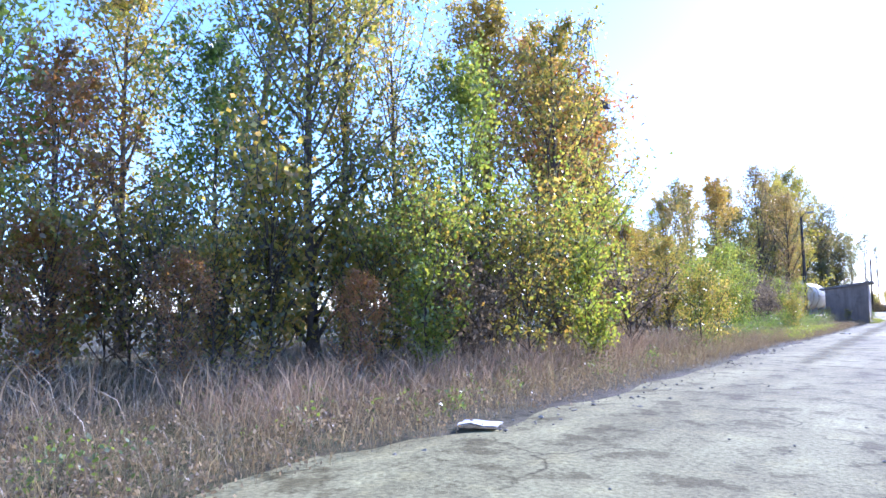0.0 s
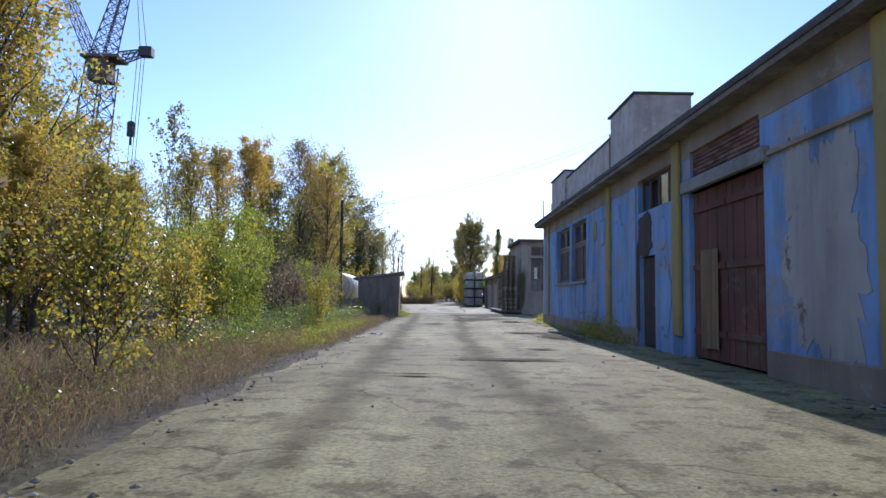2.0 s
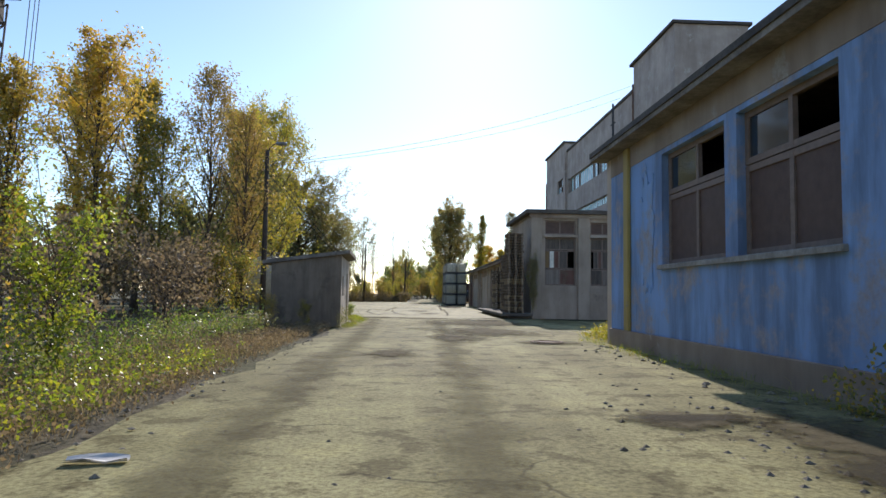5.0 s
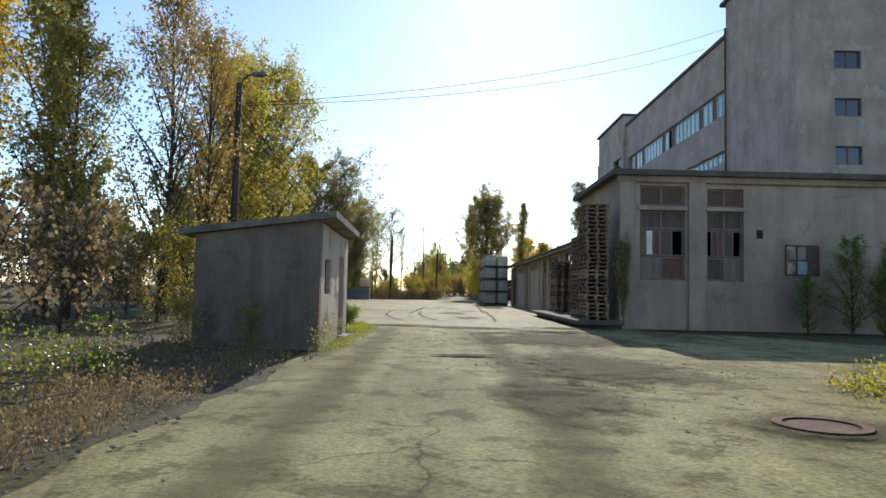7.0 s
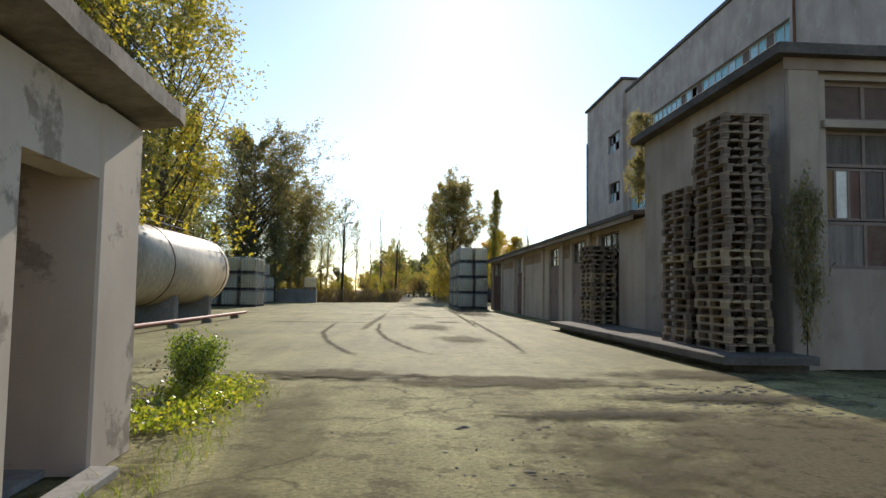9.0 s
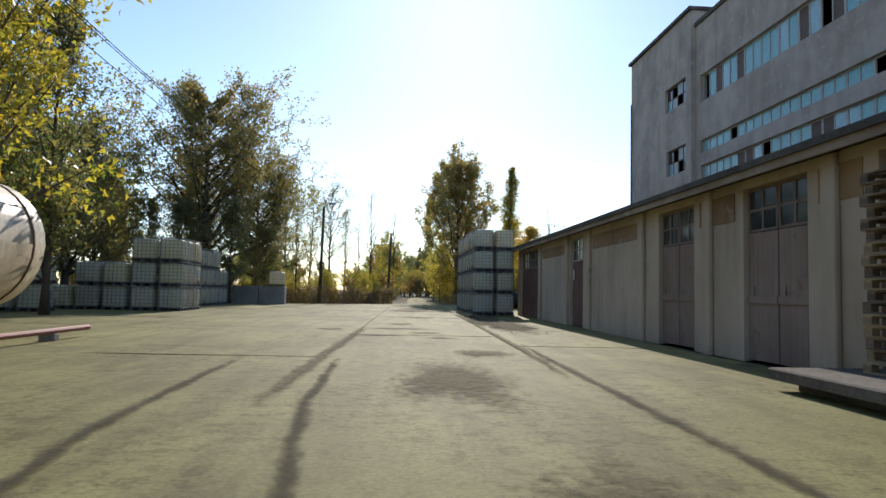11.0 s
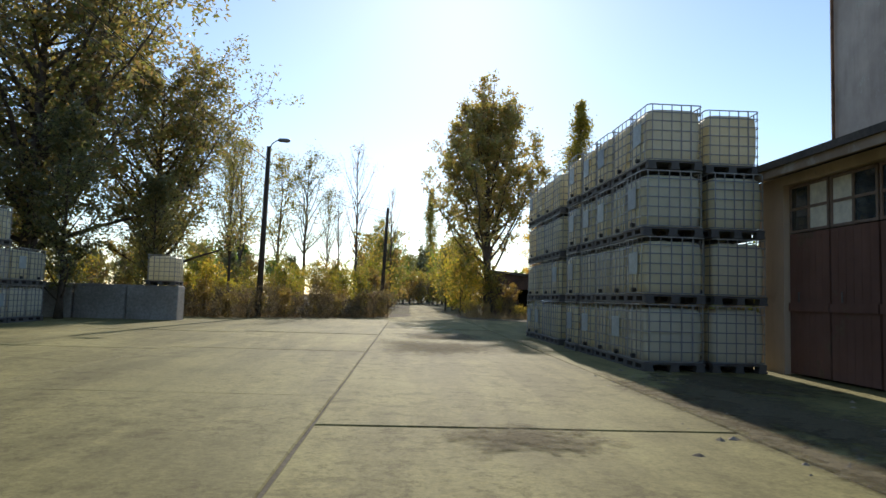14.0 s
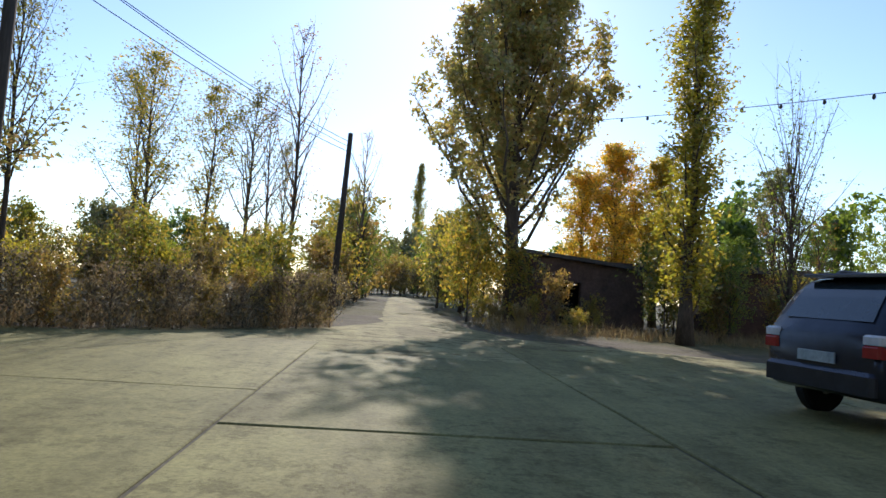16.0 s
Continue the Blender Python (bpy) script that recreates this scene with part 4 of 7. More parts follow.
    for u0, u1 in ((34.4, 36.9), (37.3, 40.0), (12.0, 14.6)):
        window(b, "x", BX + 0.14, u0, u1, 1.85, 3.25, 2, 1, "frame_brown", "frame_dark", 0.08, bar=0.1, label="large window boarded with brown sheets behind a pale frame")
        window(b, "x", BX + 0.14, u0, u1, 3.27, 4.1, 2, 1, "frame_brown", "glass_dark", 0.08, missing=((0, 0),), bar=0.1)
    part("sill", Shape().box(BX - 0.08, BX + 0.1, 34.3, 40.1, 1.76, 1.85, 0.015), "concrete", b)
    part("antenna_pole", Shape().tube((BX - 0.2, 42.6, 4.84), (BX - 0.2, 42.6, 5.9), 0.03, 0.025, 8), "dark_steel", b)
    part("antenna_arm", Shape().tube((BX - 0.2, 42.45, 5.4), (BX - 0.2, 42.75, 5.4), 0.02, 0.02, 6), "dark_steel", b)
    part("floor_slab", Shape().box(BX + 0.42, BX + 11.9, BY0 + 0.1, BY1 - 0.1, -0.02, 0.03), "concrete", b)


blue_workshop()

# ---- tall factory block ----
FX = 17.2


def factory():
    b = thing("factory", (0, 0, 0), "tall derelict grey-brown factory block with long teal window bands", "building")
    Y0, Y1, H, D = 79.4, 103.2, 18.1, 16.0
    bands = [(80.0, 102.6, 13.1, 14.8), (80.0, 102.6, 9.95, 10.75), (80.0, 102.6, 8.0, 9.2), (80.0, 102.6, 4.6, 6.2)]
    part("wall", Shape().wall(FX, "x", Y0, Y1, 0, H, 0.45, bands), "plaster", b, "weathered grey-brown plastered facade")
    part("parapet", Shape().box(FX - 0.12, FX + 0.4, Y0, Y1, H, H + 0.25, 0.02), "roof", b)
    part("roof", Shape().box(FX + 0.4, FX + D, Y0 - 0.1, Y1, H - 0.3, H), "roof", b)
    part("back_wall", Shape().wall(FX + D, "x", Y0 - 8, Y1 + 10, 0, H, 0.4), "plaster", b)
    # added near-black sheet and floors give the window bands their inner shade
    part("inner_wall", Shape().wall(FX + 2.5, "x", Y0, Y1, 0, H - 0.4, 0.2), "dark", b, "near-black sheet standing in for the hall's inner shade")
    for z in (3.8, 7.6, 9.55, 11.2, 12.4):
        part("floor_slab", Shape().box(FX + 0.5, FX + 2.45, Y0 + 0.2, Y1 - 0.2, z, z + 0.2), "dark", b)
    for n, (u0, u1, z0, z1) in enumerate(bands):
        k = 14
        for i in range(k):
            a, c = u0 + (u1 - u0) * i / k, u0 + (u1 - u0) * (i + 1) / k
            pool = [["teal", "teal_b", "teal", "frame_dark", "teal"], ["teal", "teal"], ["teal_b", "teal", "teal", "frame_dark"], ["glass_dark"]][n]
            gone = ((1, 0),) if (i * 5 + n * 3) % 7 == 2 else ()
            window(b, "x", FX + 0.2, a, c, z0, z1, 2, 1, "frame", None, 0.07, gone, pool[(i * 3 + n) % len(pool):] + pool[:(i * 3 + n) % len(pool)], bar=0.07)
    # stair tower at the near corner
    TY, TX, TH = 70.9, 22.3, 20.2
    front = [(19.0, 20.4, z, z + 0.95) for z in (13.1, 10.6, 8.1, 5.6, 3.0)]
    part("tower_wall", Shape().wall(FX - 0.15, "x", TY, Y0, 0, TH, 0.4), "plaster", b)
    part("tower_wall", Shape().wall(TY, "y", FX + 0.25, TX, 0, TH, 0.4, front), "plaster", b)
    part("tower_wall", Shape().wall(TX - 0.4, "x", TY + 0.4, Y0, 0, TH, 0.4), "plaster", b)
    part("tower_wall", Shape().wall(Y0 + 0.01, "y", FX + 0.25, TX - 0.4, H + 0.01, TH, 0.4), "plaster", b)
    part("tower_roof", Shape().box(FX - 0.35, TX + 0.2, TY - 0.2, Y0 + 0.5, TH, TH + 0.22, 0.02), "roof", b)
    for f in front:
        window(b, "y", TY + 0.15, *f, 2, 1, "frame_dark", "glass_dark", bar=0.06)
    part("drain_pipe", Shape().tube((FX - 0.3, Y0 - 0.25, 1.0), (FX - 0.3, Y0 - 0.25, 18.5), 0.07, 0.07, 8), "rust", b)
    # set-back wing beyond the tower
    wing = [(x, x + 2.2, z, z + 1.7) for x in (23.2, 26.6, 30.0) for z in (14.0, 10.0, 6.0)]
    part("wing_wall", Shape().wall(Y0 - 5.2, "y", TX, FX + D, 0, H - 0.5, 0.4, wing), "plaster", b)
    part("wing_roof", Shape().box(TX, FX + D, Y0 - 5.3, Y0, H - 0.5, H - 0.25), "roof", b)
    for f in wing:
        window(b, "y", Y0 - 5.0, *f, 2, 1, "frame", "teal_b", bar=0.07)
    # stair tower at the far end
    FY0, FY1, FH = 103.2, 113.7, 19.2
    side = [(104.0, 107.2, 13.6, 15.2), (104.0, 107.0, 9.2, 10.9), (104.0, 107.0, 5.2, 6.9)]
    part("tower_wall", Shape().wall(FX - 0.3, "x", FY0, FY1, 0, FH, 0.4, side), "plaster", b)
    part("tower_wall", Shape().wall(FY0, "y", FX + 0.1, FX + 7, H + 0.02, FH, 0.4), "plaster", b)
    part("tower_wall", Shape().wall(FY1 - 0.4, "y", FX + 0.1, FX + D, 0, FH - 0.01, 0.4), "plaster", b)
    part("tower_roof", Shape().box(FX - 0.5, FX + 7, FY0 - 0.15, FY1 + 0.2, FH, FH + 0.22, 0.02), "roof", b)
    # added black sheet as the shade inside the far tower
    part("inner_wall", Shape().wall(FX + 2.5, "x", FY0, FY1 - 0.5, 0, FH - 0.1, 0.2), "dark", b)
    for n, f in enumerate(side):
        window(b, "x", FX - 0.12, *f, 4, 2, "frame_dark", None, 0.07, ((1, 0), (2, 1)), ["glass_dark", "teal_b", "sign", "glass_dark"], bar=0.06)
    part("drain_pipe", Shape().tube((FX - 0.42, FY1 - 0.3, 1.0), (FX - 0.42, FY1 - 0.3, 16.0), 0.06, 0.06, 8), "rust", b)


factory()


def annex():
    b = thing("annex", (0, 0, 0), "grey plastered annex with tall broken windows", "building")
    AX, AY, H = 5.3, 60.9, 5.45
    wins = [(6.05, 7.65, 1.75, 5.12), (8.45, 9.75, 1.75, 5.05)]
    part("wall", Shape().wall(AY, "y", AX, 15.0, 0, H, 0.4, wins), "annex_wall", b)
    part("wall", Shape().wall(AX, "x", AY + 0.4, 67.6, 0, H, 0.4), "annex_wall", b)
    part("wall", Shape().wall(67.2, "y", AX + 0.4, 15.0, 0, H, 0.4), "annex_wall", b)
    part("wall", Shape().wall(14.6, "x", AY + 0.4, 67.2, 0, H, 0.4), "annex_wall", b)
    part("roof", Shape().box(AX - 0.3, 15.3, AY - 0.35, 67.9, H, H + 0.2, 0.02), "roof", b, "flat felt roof with a dark ragged edge")
    part("eave_band", Shape().box(AX - 0.1, 15.05, AY - 0.16, AY - 0.143, H - 0.22, H - 0.004), "fascia", b, "stained band under the roof edge")
    part("pilaster", Shape().box(7.75, 8.35, AY - 0.14, AY - 0.003, 0, H - 0.02, 0.02), "annex_wall", b)
    part("pilaster", Shape().box(AX - 0.003, AX + 0.55, AY - 0.14, AY - 0.003, 0, H - 0.02, 0.02), "annex_wall", b)
    # added black sheet paints the annex's unlit interior
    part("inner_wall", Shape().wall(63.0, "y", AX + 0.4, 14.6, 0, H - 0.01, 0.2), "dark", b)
    for k, f in enumerate(wins):
        window(b, "y", AY + 0.14, f[0], f[1], 4.4, f[3], 2, 1, "frame_brown", "frame_dark", 0.08, bar=0.07, label="upper window with two dark dusty panes")
        part("transom", Shape().box(f[0] - 0.08, f[1] + 0.08, AY - 0.1, AY + 0.22, 4.24, 4.38, 0.015), "annex_wall", b, "plaster ledge across the window")
        window(b, "y", AY + 0.14, f[0], f[1], 3.58, 4.23, 2, 1, "frame_brown", "board_dark", 0.08, bar=0.06, label="middle window closed with grey-brown boards")
        mid = f[0] + (f[1] - f[0]) * 0.48
        # the one pale pane has its glare put into the colour
        window(b, "y", AY + 0.15, f[0], mid, 2.62, 3.56, 3, 1, "frame_brown", None, 0.06, ((0, 0),) if k else (), ["wood_panel", "painted_pane_light" if k == 0 else "board_dark", "gate_brown"], bar=0.045, label="lower window with broken and boarded panes")
        window(b, "y", AY + 0.15, mid + 0.005, f[1], 2.62, 3.56, 2, 1, "frame_brown", None, 0.06, ((1, 0),), ["board_dark", "gate_brown"], bar=0.045)
        window(b, "y", AY + 0.15, f[0], f[1], 1.76, 2.6, 2, 1, "frame_brown", None, 0.06, (), ["wood_grey", "gate_brown"] if k == 0 else ["board_dark", "wood_grey"], bar=0.06)
    window(b, "y", AY - 0.06, 11.2, 12.4, 2.0, 3.1, 3, 2, "frame_dark", None, 0.05, ((1, 1),), ["glass_dark", "teal_b", "frame_dark"], bar=0.06)
    part("vent", Shape().box(10.2, 10.42, AY - 0.02, AY + 0.05, 3.3, 3.6), "dark", b)


M["ochre"] = flaking("ochre_stained_plaster", (0.42, 0.27, 0.13), (0.28, 0.17, 0.09), (0.40, 0.33, 0.26), 0.58, 0.5)
M["board_dark"] = worn("dark_board", (0.19, 0.155, 0.125), (0.10, 0.08, 0.065), 1.2, 10, 0.85, 0.3, stretch=(6, 6, 0.5))
annex()


def garages():
    b = thing("garage_row", (0, 0, 0), "row of low beige garages with tall double doors", "building")
    X, Y0, Y1, H = 5.45, 67.6, 99.4, 3.45
    doors = [(70.2, 72.4), (74.0, 76.0), (78.1, 80.1), (86.9, 88.6), (94.3, 98.6)]
    wins = [(72.7, 73.7, 2.7, 3.25), (76.3, 77.8, 2.7, 3.25), (81.5, 85.7, 2.75, 3.2), (89.3, 93.4, 2.75, 3.15)]
    part("wall", Shape().wall(X, "x", Y0, Y1, 0, H, 0.35, [(a, c, 0, 3.28) for a, c in doors]), "plaster_b", b, "beige plaster, stained below the eaves")
    for a, c, z0, z1 in wins:
        part("recess_panel", Shape().box(X - 0.02, X - 0.003, a, c, z0, z1), "ochre", b, "stained panel below the eaves")
    part("wall", Shape().wall(Y1 - 0.35, "y", X + 0.35, X + 6, 0, H, 0.35), "plaster_b", b)
    part("wall", Shape().wall(X + 6, "x", Y0, Y1, 0, H, 0.35), "plaster_b", b)
    roof = Shape()
    roof.v = [(X - 0.45, Y0 + 0.35, 3.5), (X + 6.6, Y0 + 0.35, 3.95), (X + 6.6, Y1 + 0.3, 3.95), (X - 0.45, Y1 + 0.3, 3.5), (X - 0.45, Y0 + 0.35, 3.62), (X + 6.6, Y0 + 0.35, 4.07), (X + 6.6, Y1 + 0.3, 4.07), (X - 0.45, Y1 + 0.3, 3.62)]
    roof.f = [(3, 2, 1, 0), (4, 5, 6, 7), (0, 1, 5, 4), (1, 2, 6, 5), (2, 3, 7, 6), (3, 0, 4, 7)]
    part("roof", roof, "roof", b, "shallow felt roof with a thin dark edge")
    part("eave_board", Shape().box(X - 0.4, X - 0.34, Y0 + 0.4, Y1 + 0.25, 3.36, 3.5), "fascia", b)
    for y in (73.2, 77.2, 81.0, 85.9, 88.8, 93.6):
        part("pilaster", Shape().box(X - 0.1, X - 0.003, y, y + 0.35, 0, H - 0.02, 0.02), "plaster_b", b)
    for n, (a, c) in enumerate(doors):
        glazed = n >= 3
        leaves = 2 if c - a < 3 else 4
        for i in range(leaves):
            y0, y1 = a + (c - a) * i / leaves + 0.02, a + (c - a) * (i + 1) / leaves - 0.02
            d = new("door")
            d.parent = b
            d["label"] = "red-brown plank door leaf with a window light" if glazed else "pinkish brown plank door leaf"
            k = 6
            for j in range(k):
                u = y0 + (y1 - y0) * j / k
                part("board", Shape().box(X + 0.1, X + 0.14 + 0.006 * (j % 2), u, u + (y1 - y0) / k - 0.006, 0.05, 2.42), "gate_brown" if glazed else "door_pink", d)
            part("rail", Shape().box(X + 0.07, X + 0.1, y0, y1, 1.1, 1.24), "gate_brown" if glazed else "door_pink", d)
            part("handle", Shape().tube((X + 0.05, (y0 + y1) / 2 + 0.2, 1.25), (X + 0.05, (y0 + y1) / 2 + 0.2, 1.42), 0.012), "steel", d)
            # panes that light shines through are painted pale, not lit
            bright = n == 3 and i == 0
            window(b, "x", X + 0.1, y0, y1, 2.44, 3.26, 2, 2, "frame_brown" if n != 3 else "frame", "painted_pane_light" if bright else "glass_dark", 0.05, panes=(["glass_dark"] * 7 + ["painted_pane_light"] * 7)[::1 if i == 2 else -1] if n == 4 and i > 1 else None, bar=0.045)
        part("door_frame", Shape().box(X + 0.02, X + 0.2, a - 0.0, a + 0.018, 0, 3.27), "frame_dark", b)
    # added black sheet behind the doors, for the garages' inner shade
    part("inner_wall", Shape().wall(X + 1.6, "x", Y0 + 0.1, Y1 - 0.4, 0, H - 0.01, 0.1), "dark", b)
    part("notice", Shape().box(X + 0.062, X + 0.07, 88.28, 88.45, 1.75, 2.12), "litter", b, "blank white notice on a garage door")


M["door_pink"] = flaking("faded_door_paint", (0.36, 0.265, 0.21), (0.26, 0.18, 0.14), (0.3, 0.22, 0.16), 0.6)
garages()


def shed():
    b = thing("gatehouse", pose(-3.3, 50.22, 0, 0, 0, 2.3), "small grey plastered gatehouse with a flat overhanging roof", "building")
    W, D = -2.4, 4.9

    def gable(y0, y1, x1):
        """End wall whose top follows the falling roof."""
        t0, t1 = 2.18, 2.18 + 0.146 * (x1 - W)
        g = Shape()
        g.v = [(W, y, z) for y in (y0, y1) for z in (0, t0)] + [(x1, y, z) for y in (y0, y1) for z in (0, t1)]
        g.f = [(0, 4, 5, 1), (2, 3, 7, 6), (1, 5, 7, 3), (0, 1, 3, 2), (4, 6, 7, 5), (0, 2, 6, 4)]
        return g
    # two plaster tones paint shaded end walls and a sunlit road side
    part("wall", gable(0.0, 0.25, 0.0), "shed_wall_shaded", b)
    part("wall", Shape().wall(-0.25, "x", 0.25, 4.15, 0, 2.48, 0.25, [(0.68, 1.58, 1.08, 1.8), (3.15, 4.15, 0, 1.98)]), "shed_side_sunlit", b)
    part("wall", gable(D - 0.25, D, -0.25), "shed_wall_shaded", b)
    part("wall", Shape().wall(W, "x", 0.25, D - 0.25, 0, 2.16, 0.25), "shed_wall_shaded", b)
    part("pier", Shape().box(-0.62, 0.02, 4.152, D, 0, 2.5, 0.02), "shed_side_sunlit", b, "pale square pier with peeling render")
    roof = Shape()
    n = 26
    a, c, d, e = W - 0.3, 0.3, -0.12, D + 0.14
    za, zc = 2.16, 2.57
    for k in range(n + 1):
        y = d + (e - d) * k / n
        w = 0.025 * noise.noise(Vector((k * 0.9, 3, 0))) + 0.015 * noise.noise(Vector((k * 2.9, 5, 0)))
        u = 0.02 * noise.noise(Vector((k * 1.7, 9, 0)))
        roof.v += [(a, y, za), (c + w, y, zc + u * 0.5), (c + w * 0.4, y, zc + 0.13 + u), (a, y, za + 0.12)]
    for k in range(n):
        p = 4 * k
        roof.f += [(p + i, p + (i + 1) % 4, p + 4 + (i + 1) % 4, p + 4 + i) for i in range(4)]
    roof.f += [(0, 1, 2, 3), (4 * n + 3, 4 * n + 2, 4 * n + 1, 4 * n)]
    part("roof", roof, "slab_roof", b, "overhanging concrete roof slab with a crumbling edge")
    window(b, "x", -0.16, 0.68, 1.58, 1.08, 1.8, 2, 1, "frame_dark", "glass_dark", bar=0.05)
    part("board", Shape().box(-0.06, -0.04, 0.7, 0.98, 1.1, 1.56), "frame", b, "pale board leaning in the window")
    door = part("door", Shape().box(-0.62, -0.57, 3.1, 4.15, 0.03, 2.1, 0.005), "frame_dark", b, "dark brown door set back in its opening")
    part("handle", Shape().tube((-0.55, 3.3, 1.0), (-0.55, 3.3, 1.14), 0.012), "steel", door)
    part("step", Shape().box(0.003, 0.2, 3.1, 4.2, 0.0, 0.06, 0.015), "concrete", b)
    part("floor_slab", Shape().box(W + 0.25, -0.252, 0.25, D - 0.25, 0.0, 0.05), "concrete", b)
    part("partition", Shape().box(-0.62, -0.252, 2.95, 3.1, 0.051, 2.2), "shed_wall_shaded", b)
    part("inner_ceiling", Shape().box(-0.62, -0.252, 3.1, 4.15, 2.1, 2.18), "shed_wall_shaded", b)


shed()
dock = thing("loading_dock", (0, 0, 0), "low dirty concrete loading ledge beside the annex", "dock", kind="structure")
part("slab", Shape().box(3.7, 5.28, 60.0, 72.2, 0.16, 0.3, 0.02), "dock", dock)
part("base", Shape().box(4.0, 5.28, 60.3, 72.0, -0.02, 0.16), "dock", dock)


# ---- plastic totes in cages ----
def rounded(w, d, r, steps=3):
    """Corners of a rounded rectangle, anticlockwise."""
    out = []
    for cx, cy, a0 in ((w - r, -d + r, -90), (w - r, d - r, 0), (-w + r, d - r, 90), (-w + r, -d + r, 180)):
        out += [(cx + r * math.cos(radians(a0 + 90 * k / steps)), cy + r * math.sin(radians(a0 + 90 * k / steps))) for k in range(steps + 1)]
    return out


def cage_mesh():
    """One welded lattice round the bottle: upright and level bars with rounded corners."""
    if "cage" in bpy.data.meshes:
        return bpy.data.meshes["cage"]
    ring = np.array(rounded(0.6, 0.5, 0.06, 1))
    seg = np.roll(ring, -1, 0) - ring
    run = np.concatenate([[0], np.cumsum(np.hypot(*seg.T))])
    bars = sorted(np.linspace(0.02, run[-1] + 0.02, 21)[:-1] % run[-1])
    us = sorted({*[round(u, 4) for u in run[:-1]], *[round(u + k, 4) for u in bars for k in (-0.009, 0.009) if 0 < u + k < run[-1]]})
    zs = sorted({round(z + k, 4) for z in (0.17, 0.33, 0.5, 0.67, 0.84, 0.99, 1.125) for k in (-0.009, 0.009)})
    nu, nz = len(us), len(zs)

    def place(u, z, off):
        i = max(0, int(np.searchsorted(run, u, "right")) - 1)
        p = ring[i] + seg[i] * (u - run[i]) / (run[i + 1] - run[i])
        q = p / np.hypot(*p)
        return (p[0] + q[0] * off, p[1] + q[1] * off, z)
    s = Shape()
    s.v = [place(u, z, off) for off in (0.0, -0.016) for u in us for z in zs]

    def solid(i, j):
        if not 0 <= j < nz - 1:
            return False
        i %= nu
        a, b = us[i], us[i + 1] if i + 1 < nu else run[-1]
        u = (a + b) / 2
        return j % 2 == 0 or any(abs(u - w) < 0.009 for w in bars)
    half = nu * nz
    for i in range(nu):
        for j in range(nz - 1):
            if not solid(i, j):
                continue
            k = (i + 1) % nu
            a, b, c, d = i * nz + j, k * nz + j, k * nz + j + 1, i * nz + j + 1
            s.f.append((a, b, c, d))
            for there, p, q in ((solid(i, j - 1), a, b), (solid(i, j + 1), d, c), (solid(i - 1, j), a, d), (solid(i + 1, j), b, c)):
                if not there:
                    s.f.append((p, q, half + q, half + p))
    me = s.mesh("cage")
    me.materials.append(M["cage"])
    return me


def tote(at, label, plate=None):
    """1.2 m wide along x, 1.0 m deep along y, 1.15 m high."""
    t = thing("plastic_tote", at, label, "tote", "stacked totes")
    b = Shape()
    for z, k, e in ((0.155, 0.88, 0.12), (0.2, 0.96, 0.12), (0.3, 0.985, 0.13), (0.42, 1.0, 0.13), (0.8, 1.0, 0.13), (0.93, 0.985, 0.13), (1.02, 0.94, 0.14), (1.06, 0.84, 0.16), (1.075, 0.4, 0.1)):
        b.v += [(x * k, y * k, z) for x, y in rounded(0.575, 0.475, e)]
    n = len(rounded(1, 1, 0.1))
    for r in range(8):
        b.f += [(r * n + i, r * n + (i + 1) % n, (r + 1) * n + (i + 1) % n, (r + 1) * n + i) for i in range(n)]
    b.f += [tuple(range(n - 1, -1, -1)), tuple(8 * n + i for i in range(n))]
    b.turned([(0, 0.11), (0.03, 0.11), (0.035, 0.09)], (0, 0, 1.07), n=12)
    part("bottle", b, "bottle", t, "milky plastic bottle", True)
    part("cage", cage_mesh(), None, t, "galvanised tube cage")
    p = Shape()
    for x in (-0.5, 0, 0.5):
        p.box(x - 0.1, x + 0.1, -0.5, 0.5, 0.0, 0.035)
        for y in (-0.42, 0, 0.42):
            p.box(x - 0.08, x + 0.08, y - 0.08, y + 0.08, 0.035, 0.115)
    p.box(-0.6, 0.6, -0.5, 0.5, 0.115, 0.15, 0.01)
    part("pallet_base", p, "tote_base", t, "dark pallet base")
    if plate:
        part("plate", Shape().box(-0.618, -0.61, -0.2, 0.2, 0.5, 0.88, 0.003), plate, t, "blank label plate on the cage")
    v = Shape()
    v.tube((-0.56, 0.0, 0.22), (-0.64, 0.0, 0.22), 0.04, 0.04, 8)
    part("valve", v, "dark_steel", t, "black outlet valve")
    return t


rs = np.random.default_rng(5)
NARROW = Matrix.Diagonal((0.9, 1, 1, 1))
first = tote(pose(3.46, 99.0, 0.02) @ NARROW, "milky white plastic tote in a galvanised cage on a dark pallet")
second = tote(pose(3.46, 99.0, 1.17, 0, 0, 0.8) @ NARROW, "milky white plastic tote in a cage with a blank label plate", "sign")
third = tote(pose(3.44, 99.02, 2.32, 0, 0, -0.7) @ NARROW, "milky white plastic tote in a cage, stacked, blue label plate", "sign_blue")


def tote_at(x, y, z, turn=0.0, shape=Matrix()):
    if rs.uniform() < 0.25:
        turn += 180
    copy_thing([first, first, second, third, second][int(rs.uniform() * 5)], pose(x + rs.uniform(-0.02, 0.02), y + rs.uniform(-0.02, 0.02), z, 0, 0, turn + rs.uniform(-1.0, 1.0)) @ shape)


